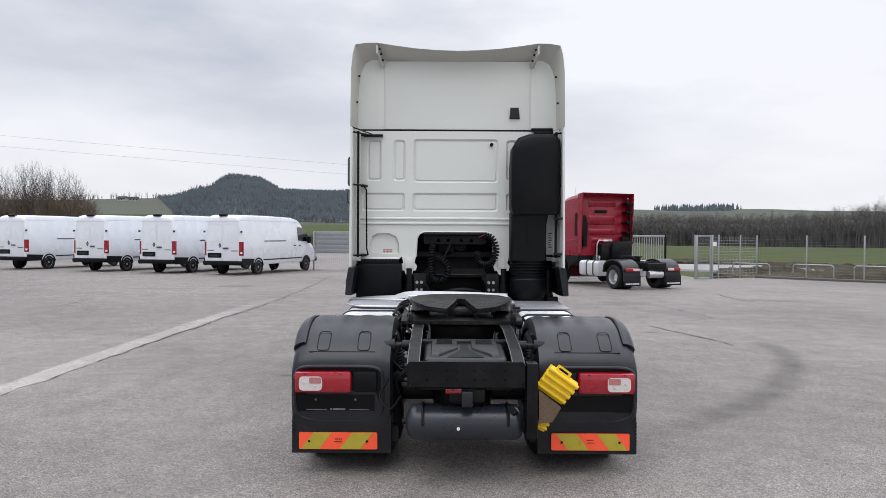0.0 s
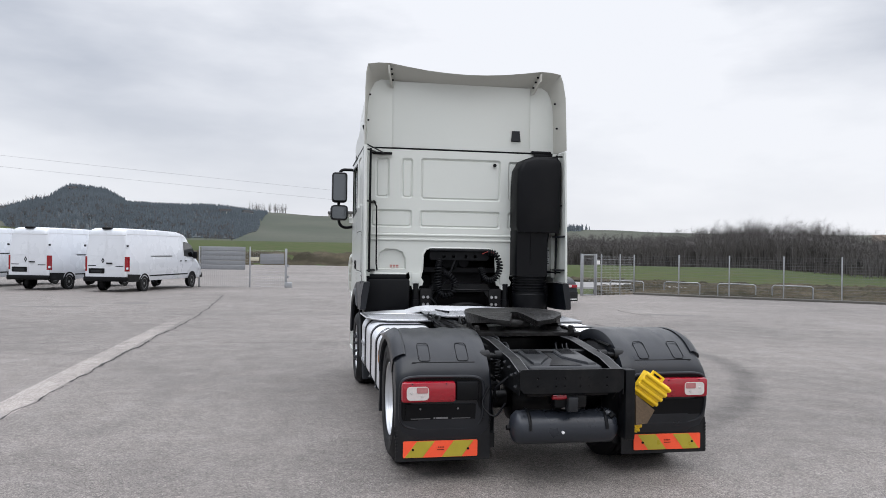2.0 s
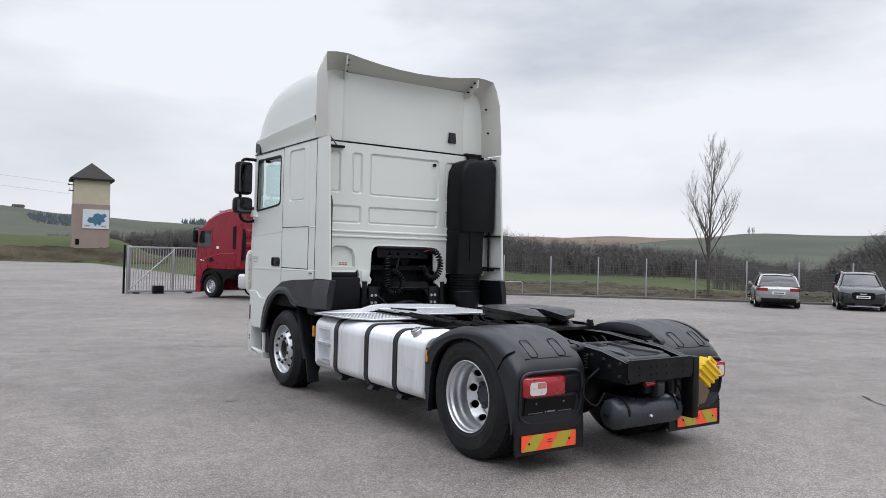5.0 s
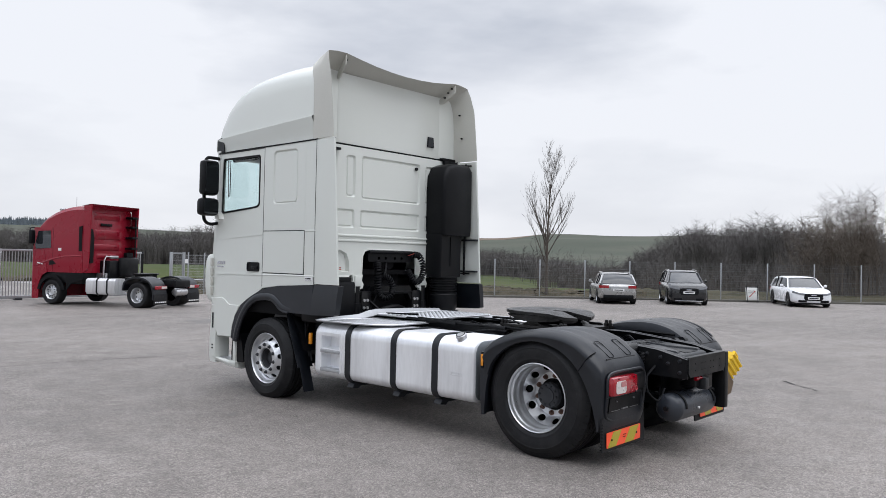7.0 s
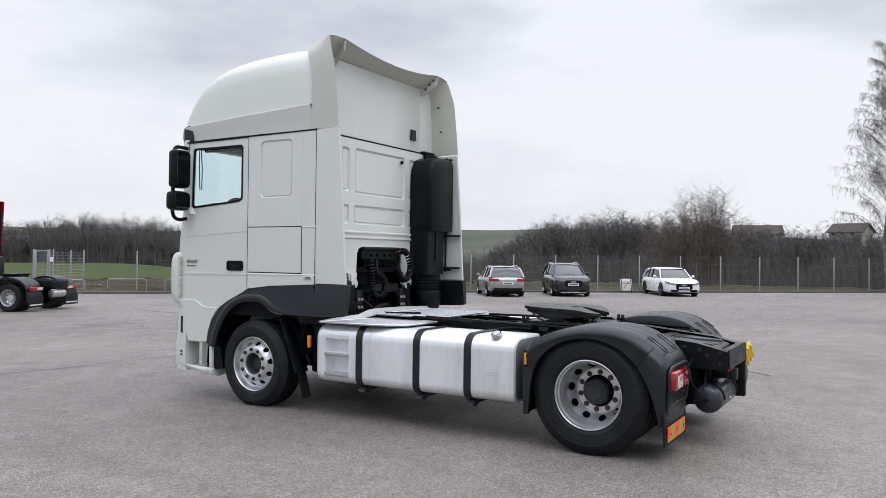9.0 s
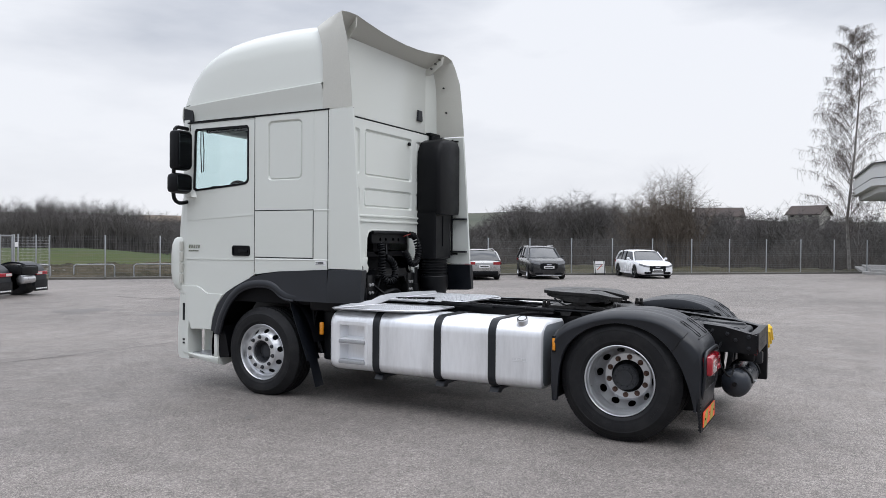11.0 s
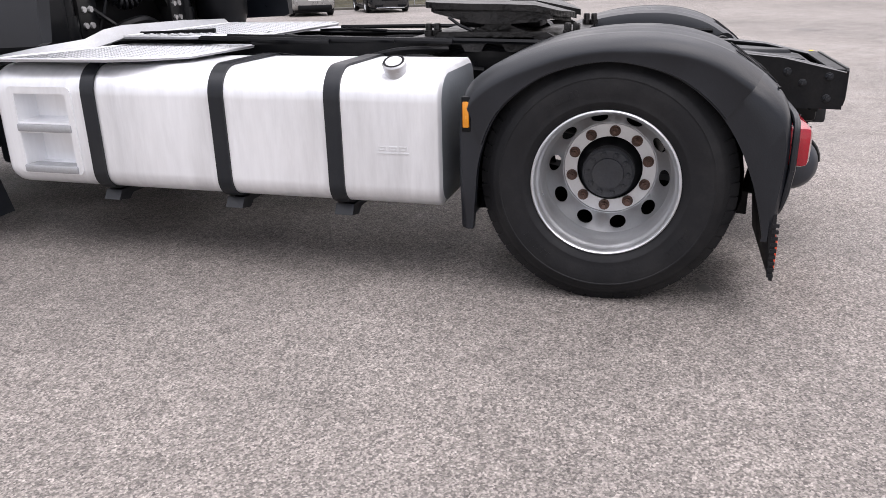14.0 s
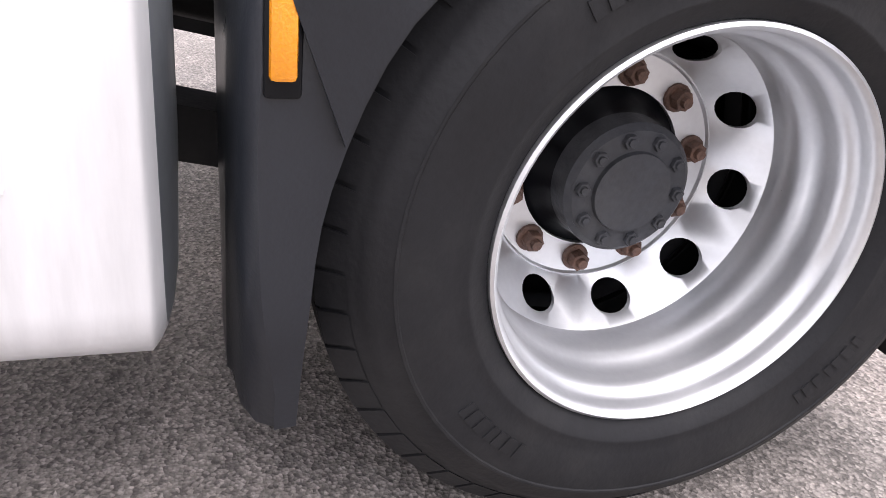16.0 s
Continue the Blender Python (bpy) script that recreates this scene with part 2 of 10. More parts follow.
# ---- mesh tools ----
class Mesh:
    """Vertices and faces gathered for one part."""

    def __init__(self):
        self.v, self.f = [], []

    def add(self, verts, faces):
        k = len(self.v)
        self.v += [tuple(p) for p in verts]
        self.f += [tuple(i + k for i in face) for face in faces]
        return self

    def box(self, x0, x1, y0, y1, z0, z1, r=0.0, m=None):
        """A box; r rounds its edges with one chamfer."""
        if r <= 0:
            vs = [(x, y, z) for x in (x0, x1) for y in (y0, y1) for z in (z0, z1)]
            fs = [(0, 1, 3, 2), (4, 6, 7, 5), (0, 4, 5, 1), (2, 3, 7, 6), (0, 2, 6, 4), (1, 5, 7, 3)]
        else:
            r = min(r, 0.49 * min(x1 - x0, y1 - y0, z1 - z0))
            b = bmesh.new()
            bmesh.ops.create_cube(b, size=1.0)
            for v in b.verts:
                v.co = Vector(((x0 + x1) / 2 + v.co.x * (x1 - x0), (y0 + y1) / 2 + v.co.y * (y1 - y0), (z0 + z1) / 2 + v.co.z * (z1 - z0)))
            bmesh.ops.bevel(b, geom=list(b.edges), offset=r, segments=2, profile=0.5, affect="EDGES")
            b.verts.index_update()
            vs, fs = [tuple(v.co) for v in b.verts], [tuple(v.index for v in f.verts) for f in b.faces]
            b.free()
        if m is not None:
            vs = [tuple(m @ Vector(p)) for p in vs]
        return self.add(vs, fs)

    def loft(self, rings, close=True, caps=True):
        """Skin over rings of equal length."""
        n, k = len(rings[0]), len(self.v)
        for ring in rings:
            self.v += [tuple(p) for p in ring]
        for i in range(len(rings) - 1):
            for j in range(n if close else n - 1):
                a, b = k + i * n + j, k + i * n + (j + 1) % n
                self.f.append((a, b, b + n, a + n))
        if caps and close:
            self.f.append(tuple(k + j for j in reversed(range(n))))
            self.f.append(tuple(k + (len(rings) - 1) * n + j for j in range(n)))
        return self

    def lathe(self, profile, centre, axis="x", n=48):
        """profile: (radius, along) pairs turned round an axis through centre."""
        c = Vector(centre)
        rings = []
        for r, a in profile:
            ring = []
            for j in range(n):
                t = 2 * math.pi * j / n
                p, q = r * math.cos(t), r * math.sin(t)
                ring.append(c + Vector({"x": (a, p, q), "y": (q, a, p), "z": (p, q, a)}[axis]))
            rings.append(ring)
        return self.loft(rings, caps=False)

    def tube(self, path, r, n=8, caps=True):
        """A round bar along a path; r may be a list."""
        pts = [Vector(p) for p in path]
        rs = r if isinstance(r, (list, tuple)) else [r] * len(pts)
        rings, up = [], None
        for i, p in enumerate(pts):
            d = (pts[min(i + 1, len(pts) - 1)] - pts[max(i - 1, 0)]).normalized()
            if up is None:
                up = d.cross(Vector((0, 0, 1)) if abs(d.z) < 0.9 else Vector((1, 0, 0))).normalized()
            up = (up - d * up.dot(d)).normalized()
            side = d.cross(up)
            rings.append([p + rs[i] * (math.cos(2 * math.pi * j / n) * up + math.sin(2 * math.pi * j / n) * side) for j in range(n)])
        return self.loft(rings, caps=caps)

    def plate(self, outer, holes=(), depth=0.02, to=None):
        """A flat outline with holes, given a thickness. to(u, v, w) places a point; w runs from 0 to depth."""
        b = bmesh.new()
        edges = []
        for loop in (outer, *holes):
            vs = [b.verts.new((u, v, 0)) for u, v in loop]
            edges += [b.edges.new((vs[i], vs[(i + 1) % len(vs)])) for i in range(len(vs))]
        bmesh.ops.triangle_fill(b, use_beauty=True, use_dissolve=False, edges=edges, normal=(0, 0, 1))
        b.verts.index_update()
        flat, faces = [tuple(v.co[:2]) for v in b.verts], [tuple(v.index for v in f.verts) for f in b.faces]
        rims = [(e.verts[0].index, e.verts[1].index) for e in b.edges if len(e.link_faces) == 1]
        b.free()
        n = len(flat)
        vs = [to(u, v, 0.0) for u, v in flat] + [to(u, v, depth) for u, v in flat]
        fs = [f for f in faces] + [tuple(i + n for i in reversed(f)) for f in faces] + [(a, c, c + n, a + n) for a, c in rims]
        return self.add(vs, fs)


def part(name, mesh, material, parent=None, label="", smooth=38):
    data = bpy.data.meshes.new(name)
    data.from_pydata(mesh.v, [], mesh.f)
    data.update()
    b = bmesh.new()
    b.from_mesh(data)
    bmesh.ops.remove_doubles(b, verts=b.verts, dist=1e-5)
    bmesh.ops.recalc_face_normals(b, faces=b.faces)
    b.to_mesh(data)
    b.free()
    if smooth:
        data.shade_smooth()
        data.set_sharp_from_angle(angle=radians(smooth))
    data.materials.append(material)
    ob = new(name, data)
    ob.parent = parent
    if label:
        ob["label"] = label
    return ob


def share(name, ob, m, parent=None):
    """Another object on the same mesh."""
    o = new(name, ob.data)
    o.parent = parent if parent is not None else ob.parent
    o.matrix_basis = m
    return o


def thing(name, label, category, group="", m=None):
    ob = new(name)
    ob.empty_display_size = 0.1
    if m is not None:
        ob.matrix_basis = m
    return tagged(ob, label, category, group)


def rounded(u0, u1, v0, v1, r, n=5):
    """The outline of a rectangle with round corners."""
    out = []
    for cu, cv, a in ((u1 - r, v0 + r, -90), (u1 - r, v1 - r, 0), (u0 + r, v1 - r, 90), (u0 + r, v0 + r, 180)):
        out += [(cu + r * math.cos(radians(a + 90 * i / n)), cv + r * math.sin(radians(a + 90 * i / n))) for i in range(n + 1)]
    return out


def circle(u, v, r, n=24):
    return [(u + r * math.cos(2 * math.pi * i / n), v + r * math.sin(2 * math.pi * i / n)) for i in range(n)]


def arc(u, v, r, a0, a1, n=12):
    return [(u + r * math.cos(radians(a0 + (a1 - a0) * i / n)), v + r * math.sin(radians(a0 + (a1 - a0) * i / n))) for i in range(n + 1)]


def spline(points, n=6):
    """A smooth curve through points (Catmull-Rom)."""
    p = [Vector(q) for q in points]
    p = [2 * p[0] - p[1], *p, 2 * p[-1] - p[-2]]
    out = []
    for i in range(1, len(p) - 2):
        for k in range(n):
            t = k / n
            out.append(0.5 * (2 * p[i] + (p[i + 1] - p[i - 1]) * t + (2 * p[i - 1] - 5 * p[i] + 4 * p[i + 1] - p[i + 2]) * t * t + (3 * p[i] - p[i - 1] - 3 * p[i + 1] + p[i + 2]) * t ** 3))
    return out + [p[-2]]


def smoothstep(a, b, x):
    t = min(1.0, max(0.0, (x - a) / (b - a)))
    return t * t * (3 - 2 * t)


def level(x, y):
    """The height of the yard: flat under the tractor, falling slowly away from it."""
    fade = smoothstep(3, 12, math.hypot(x, y - 2))
    return max(-0.36, -0.0075 * y - 0.004 * x) * fade if y > -5 or x > 0 else 0.0

# ---- ground: one sheet to the horizon, with the asphalt yard on it ----
FENCE = [(15.2, 31.2), (17.0, 29.0), (26.2, 21.0), (32.0, 14.8), (38.0, 7.0), (41.5, 2.8), (46.5, -2.5), (54.0, -14.0)]
YARD = [(-48, 110), (-20, 106), (0, 104), (13, 96), (12.6, 62), (12.0, 30.3), (12.4, 29.8)] + FENCE + [(60, -60), (-60, -60), (-70, 10)]
SKYLINE = [(-180, 1.0), (-60, 1.6), (-30, 2.0), (-20, 2.3), (-17.2, 2.95), (-15.6, 3.65), (-13.8, 3.6), (-12.2, 3.0), (-8, 2.95), (-2, 2.6), (3, 2.35), (8, 2.1), (14, 1.75), (20, 1.7), (30, 1.5), (45, 1.5), (52, 1.65), (58, 1.95), (66, 1.95), (75, 1.7), (90, 1.3), (120, 1.0), (180, 1.0)]


def skyline(a):
    a = (a + 180) % 360 - 180
    for (a0, e0), (a1, e1) in zip(SKYLINE, SKYLINE[1:]):
        if a0 <= a <= a1:
            return e0 + (e1 - e0) * smoothstep(a0, a1, a)
    return 1.0


def far_height(x, y):
    """Open country beyond the yard: a road, a low bank, meadows, then hills."""
    r, a = math.hypot(x, y), math.degrees(math.atan2(x, y))
    z = -0.42
    west = smoothstep(14, 9, a) * smoothstep(-150, -60, a)
    east = smoothstep(12, 15, a) * smoothstep(42, 33, a)
    z += west * (1.7 * smoothstep(104, 110, r) + 2.3 * smoothstep(108, 145, r) - 3.6 * smoothstep(150, 260, r))
    z += east * (0.9 * smoothstep(62, 70, r) + 0.2 * smoothstep(70, 120, r))
    z += -4.0 * smoothstep(52, 62, a) * smoothstep(150, 110, a) * smoothstep(58, 90, r) * smoothstep(330, 150, r)
    z += -1.5 * smoothstep(12, 18, a) * smoothstep(62, 54, a) * smoothstep(85, 160, r) * smoothstep(330, 240, r)
    top = 900 * math.tan(radians(skyline(a))) + 1.7
    z += (top - z) * smoothstep(260, 900, r) ** 1.3
    z += 0.004 * r * noise.noise((x * 0.01, y * 0.01, 3.0)) * smoothstep(150, 500, r)
    if r > 900:
        z -= 0.05 * (r - 900)
    return z


def far_material(name, a, b, c, size, bump=0.4):
    """Meadow or ploughed land in three tones, broken up at two scales."""
    m = bpy.data.materials.new(name)
    m.use_nodes = True
    t = m.node_tree
    p = t.nodes["Principled BSDF"]
    p.inputs["Roughness"].default_value = 0.95
    p.inputs["Specular IOR Level"].default_value = 0.1
    co = t.nodes.new("ShaderNodeTexCoord")
    n1, n2 = t.nodes.new("ShaderNodeTexNoise"), t.nodes.new("ShaderNodeTexNoise")
    n1.inputs["Scale"].default_value, n1.inputs["Detail"].default_value = size, 6
    n2.inputs["Scale"].default_value, n2.inputs["Detail"].default_value = size * 24, 6
    for n in (n1, n2):
        t.links.new(co.outputs["Object"], n.inputs["Vector"])
    ramp = t.nodes.new("ShaderNodeValToRGB")
    ramp.color_ramp.elements[0].position, ramp.color_ramp.elements[0].color = 0.38, (*a, 1)
    ramp.color_ramp.elements[1].position, ramp.color_ramp.elements[1].color = 0.64, (*b, 1)
    t.links.new(n1.outputs["Fac"], ramp.inputs["Fac"])
    mix = t.nodes.new("ShaderNodeMixRGB")
    rng = t.nodes.new("ShaderNodeMapRange")
    for key, value in (("From Min", 0.45), ("From Max", 0.75), ("To Min", 0.0), ("To Max", 0.85)):
        rng.inputs[key].default_value = value
    t.links.new(n2.outputs["Fac"], rng.inputs["Value"])
    t.links.new(rng.outputs[0], mix.inputs[0])
    t.links.new(ramp.outputs[0], mix.inputs[1])
    mix.inputs[2].default_value = (*c, 1)
    t.links.new(mix.outputs[0], p.inputs["Base Color"])
    bp = t.nodes.new("ShaderNodeBump")
    bp.inputs["Strength"].default_value, bp.inputs["Distance"].default_value = bump, 0.15
    t.links.new(n2.outputs["Fac"], bp.inputs["Height"])
    t.links.new(bp.outputs[0], p.inputs["Normal"])
    return m


GRASS = far_material("pale_winter_meadow", (0.040, 0.060, 0.020), (0.072, 0.086, 0.032), (0.078, 0.076, 0.040), 0.02)
sheet = Mesh()
rings = [0, 8, 16, 24, 30, 36, 42, 48, 54, 60, 64, 68, 74, 84, 95, 103, 106, 109, 112, 118, 128, 140, 155, 180, 215, 240] + [260 + 20 * i for i in range(33)] + [950, 1000, 1400, 3500]
spokes = 360
k = []
for r in rings:
    row = []
    for j in range(spokes):
        a = radians(360.0 * j / spokes)
        x, y = r * math.sin(a), r * math.cos(a)
        row.append((x, y, far_height(x, y) - 0.12 if r > 16 else -0.6))
    k.append(row)
sheet.loft(k, caps=False)
tagged(part("ground", sheet, GRASS, smooth=60), "pale green winter meadow rising to low hills", "ground", kind="structure")


def strip(name, a0, a1, r0, r1, material, label, rows=6, cols=80, lift=0.12, rough=0.0, edge=0.0, category="ground"):
    """A band of land between two bearings and two distances, laid on the country with its edges sunk in."""
    m = Mesh()
    grid = []
    for i in range(-1, rows + 2):
        line = []
        k = min(max(i, 0), rows)
        for j in range(cols + 1):
            a = a0 + (a1 - a0) * j / cols
            w = edge * noise.noise((a * 0.3, k * 3.1, 7.0))
            ra, rb = (r0(a) if callable(r0) else r0), (r1(a) if callable(r1) else r1)
            r = ra + (rb - ra) * k / rows + w + 0.3 * (i - k)
            x, y = r * math.sin(radians(a)), r * math.cos(radians(a))
            bumpy = rough * (noise.noise((x * 0.45, y * 0.45, 1.0)) + 0.6 * noise.noise((x * 1.7, y * 1.7, 2.0)) + 0.35 * noise.noise((x * 4.1, y * 4.1, 5.0))) if i == k else -0.5 - lift
            line.append((x, y, far_height(x, y) - 0.12 + lift + bumpy))
        grid.append(line)
    m.loft(grid, close=False)
    return tagged(part(name, m, material, smooth=50), label, category, kind="structure")


ROUGH = far_material("rough_dead_grass", (0.034, 0.029, 0.020), (0.098, 0.080, 0.056), (0.030, 0.034, 0.016), 0.22, 0.9)
PLOUGH = far_material("brown_ploughed_field", (0.15, 0.118, 0.090), (0.175, 0.142, 0.112), (0.13, 0.105, 0.082), 0.01)
ROADWAY = surf("pale_road", (0.27, 0.262, 0.255), 0.85, var=0.12, scale=0.3, fine=4, bump=0.05)
strip("bank_far", -30, 13, lambda a: 104, lambda a: 113, ROUGH, "low rough bank of dead grass", rows=8, cols=160, rough=0.35, lift=0.2)
strip("bank_near", 13.5, 31, lambda a: 55.6, lambda a: 63 - 5 * smoothstep(22, 31, a), ROUGH, "rough bank of dead grass beside the road", rows=20, cols=200, rough=0.28, lift=0.16, edge=0.4)
strip("road_outside", 11, 31, lambda a: 45.5, lambda a: 55, ROADWAY, "pale road outside the fence", rows=4, cols=60, lift=0.12, category="road")
strip("verge", 22.5, 64, lambda a: 34.8, lambda a: 46.0 + 13.0 * smoothstep(24, 30, a) - 10.0 * smoothstep(46, 56, a), ROUGH, "rubble and dead grass along the fence", rows=36, cols=460, rough=0.30, lift=0.20, edge=0.8)
DULL = far_material("dull_weeds", (0.040, 0.036, 0.024), (0.074, 0.066, 0.044), (0.042, 0.046, 0.024), 0.16, 0.9)
strip("verge_weeds", 60, 104, lambda a: 36.5 + 7.5 * smoothstep(72, 92, a), lambda a: 66, DULL, "dull weeds and soil behind the fence", rows=24, cols=200, rough=0.2, lift=0.16, edge=0.6)
# meadow green greyed so that its colour holds the distance haze
HILLS = far_material("hazed_hill_meadow", (0.072, 0.082, 0.064), (0.096, 0.100, 0.080), (0.080, 0.082, 0.070), 0.012)
strip("hillside", -70, 100, 235, 905, HILLS, "green hillside muted by haze in its colour", rows=44, cols=340, lift=0.35)
strip("field_brown", 40, 60, lambda a: 640 + 245 * smoothstep(46, 60, a), lambda a: 900, PLOUGH, "brown ploughed field on the hill", rows=14, cols=60, lift=0.6)
strip("field_left", -40, -17, 300, 560, GRASS, "green hillside meadow", rows=14, cols=60, lift=0.5)


def asphalt_material():
    """Worn grey asphalt: stone chips, broad patches, faint tracks and dark streaks."""
    m = bpy.data.materials.new("worn_asphalt")
    m.use_nodes = True
    t = m.node_tree
    b = t.nodes["Principled BSDF"]
    b.inputs["Specular IOR Level"].default_value = 0.4
    co = t.nodes.new("ShaderNodeTexCoord")

    def tex(scale, detail, rough=0.6, stretch=None):
        n = t.nodes.new("ShaderNodeTexNoise")
        n.inputs["Scale"].default_value, n.inputs["Detail"].default_value, n.inputs["Roughness"].default_value = scale, detail, rough
        if stretch:
            mp = t.nodes.new("ShaderNodeMapping")
            mp.inputs["Scale"].default_value = stretch[:3]
            mp.inputs["Rotation"].default_value = (0, 0, radians(stretch[3]))
            t.links.new(co.outputs["Object"], mp.inputs["Vector"])
            t.links.new(mp.outputs[0], n.inputs["Vector"])
        else:
            t.links.new(co.outputs["Object"], n.inputs["Vector"])
        return n.outputs["Fac"]

    def ramp(value, lo, hi, a, c):
        n = t.nodes.new("ShaderNodeMapRange")
        for key, v in (("From Min", lo), ("From Max", hi), ("To Min", a), ("To Max", c)):
            n.inputs[key].default_value = v
        t.links.new(value, n.inputs["Value"])
        return n.outputs[0]

    def mult(a, c):
        n = t.nodes.new("ShaderNodeMath")
        n.operation = "MULTIPLY"
        t.links.new(a, n.inputs[0])
        t.links.new(c, n.inputs[1])
        return n.outputs[0]

    vor = t.nodes.new("ShaderNodeTexVoronoi")
    vor.inputs["Scale"].default_value = 135
    t.links.new(co.outputs["Object"], vor.inputs["Vector"])
    sep = t.nodes.new("ShaderNodeSeparateXYZ")
    t.links.new(vor.outputs["Color"], sep.inputs[0])
    chips = mult(ramp(sep.outputs[0], 0.0, 1.0, 0.44, 1.58), ramp(vor.outputs["Distance"], 0.3, 0.8, 1.06, 0.80))
    broad = ramp(tex(0.13, 5, 0.55), 0.36, 0.66, 0.83, 1.15)
    patch = mult(ramp(tex(5.0, 10, 0.86), 0.36, 0.66, 0.80, 1.17), ramp(tex(1.7, 4, 0.6), 0.36, 0.66, 0.93, 1.07))
    streak = ramp(tex(0.8, 5, 0.65, (0.5, 1.6, 1, 24)), 0.38, 0.66, 0.95, 1.05)
    grit = ramp(tex(45, 4, 0.7), 0.3, 0.7, 0.84, 1.16)
    lines = mult(ramp(tex(0.35, 6, 0.7, (0.18, 3.0, 1, -38)), 0.40, 0.66, 0.97, 1.03), ramp(tex(90, 3, 0.8), 0.36, 0.64, 0.80, 1.20))
    coarse = ramp(tex(20, 7, 0.9), 0.36, 0.64, 0.80, 1.20)
    v = mult(mult(mult(mult(chips, coarse), broad), mult(patch, streak)), mult(grit, lines))

    # a dark curved tyre track and a paler strip beside the long joint
    xyz = t.nodes.new("ShaderNodeSeparateXYZ")
    t.links.new(co.outputs["Object"], xyz.inputs[0])

    def calc(op, a, c=None, d=None):
        n = t.nodes.new("ShaderNodeMath")
        n.operation = op
        for i, q in enumerate((a, c, d)):
            if q is None:
                continue
            if isinstance(q, (int, float)):
                n.inputs[i].default_value = q
            else:
                t.links.new(q, n.inputs[i])
        return n.outputs[0]

    wob = ramp(tex(0.9, 4), 0.3, 0.7, -0.12, 0.12)

    def ring(cx, cy, R, width, strength, lo, hi):
        dx, dy = calc("SUBTRACT", xyz.outputs[0], cx), calc("SUBTRACT", xyz.outputs[1], cy)
        d = calc("SQRT", calc("ADD", calc("MULTIPLY", dx, dx), calc("MULTIPLY", dy, dy)))
        off = calc("ABSOLUTE", calc("ADD", calc("SUBTRACT", d, R), calc("MULTIPLY", wob, 0.5)))
        fade = mult(ramp(xyz.outputs[0], lo, lo + 1.5, 0.0, 1.0), ramp(tex(2.5, 5), 0.3, 0.6, 0.5, 1.0))
        return calc("SUBTRACT", 1.0, mult(mult(ramp(off, width, width * 0.3, 0.0, strength), fade), ramp(xyz.outputs[1], hi, hi - 1.5, 0.0, 1.0)))

    v = mult(v, ring(-3.53, 7.74, 8.88, 0.27, 0.46, 1.3, 7.6))
    v = mult(v, ring(-9.0, 3.0, 5.4, 0.25, 0.12, -9.0, 12.0))
    band = mult(ramp(calc("ABSOLUTE", calc("ADD", calc("ADD", xyz.outputs[0], 5.10), calc("MULTIPLY", wob, 0.15))), 0.185, 0.165, 0.0, 0.62), ramp(tex(1.6, 5), 0.32, 0.55, 0.5, 1.0))
    v = mult(v, calc("ADD", 1.0, mult(band, mult(ramp(xyz.outputs[1], -8.0, -4.0, 0.0, 1.0), ramp(xyz.outputs[1], 16.0, 10.0, 0.0, 1.0)))))
    col = t.nodes.new("ShaderNodeMixRGB")
    col.blend_type = "MULTIPLY"
    col.inputs[0].default_value = 1
    col.inputs[1].default_value = (0.206, 0.185, 0.170, 1)
    t.links.new(v, col.inputs[2])
    t.links.new(col.outputs[0], b.inputs["Base Color"])
    t.links.new(ramp(tex(2.0, 4), 0.3, 0.7, 0.58, 0.78), b.inputs["Roughness"])
    bp = t.nodes.new("ShaderNodeBump")
    bp.inputs["Strength"].default_value, bp.inputs["Distance"].default_value = 0.6, 0.005
    t.links.new(vor.outputs["Distance"], bp.inputs["Height"])
    t.links.new(bp.outputs[0], b.inputs["Normal"])
    return m


ASPHALT = asphalt_material()




def drape(name, outline, material, lift, step=1.5, parent=None, depth=0.0):
    """A flat outline cut into a grid and laid on the yard's slope."""
    b = bmesh.new()
    vs = [b.verts.new((x, y, 0)) for x, y in outline]
    b.faces.new(vs)
    xs, ys = [p[0] for p in outline], [p[1] for p in outline]
    for lo, hi, no in ((min(xs), max(xs), (1, 0, 0)), (min(ys), max(ys), (0, 1, 0))):
        c = math.ceil(lo / step) * step
        while c < hi:
            if abs(c) < 60 or int(round(c / step)) % 2 == 0:
                bmesh.ops.bisect_plane(b, geom=list(b.verts) + list(b.edges) + list(b.faces), plane_co=tuple(c * n for n in no), plane_no=no, dist=1e-5)
            c += step
    for v in b.verts:
        v.co.z = level(v.co.x, v.co.y) + lift
    data = bpy.data.meshes.new(name)
    bmesh.ops.recalc_face_normals(b, faces=b.faces)
    b.to_mesh(data)
    b.free()
    if data.polygons and data.polygons[0].normal.z < 0:
        data.flip_normals()
    data.materials.append(material)
    ob = new(name, data)
    ob.parent = parent
    return ob


yard = tagged(drape("yard", YARD, ASPHALT, 0.0, 3.0), "worn grey asphalt yard with cracks and patches", "pavement", kind="structure")

TAR = surf("dark_crack_filler", (0.035, 0.033, 0.031), 0.9, var=0.3, scale=3, bump=0.2)


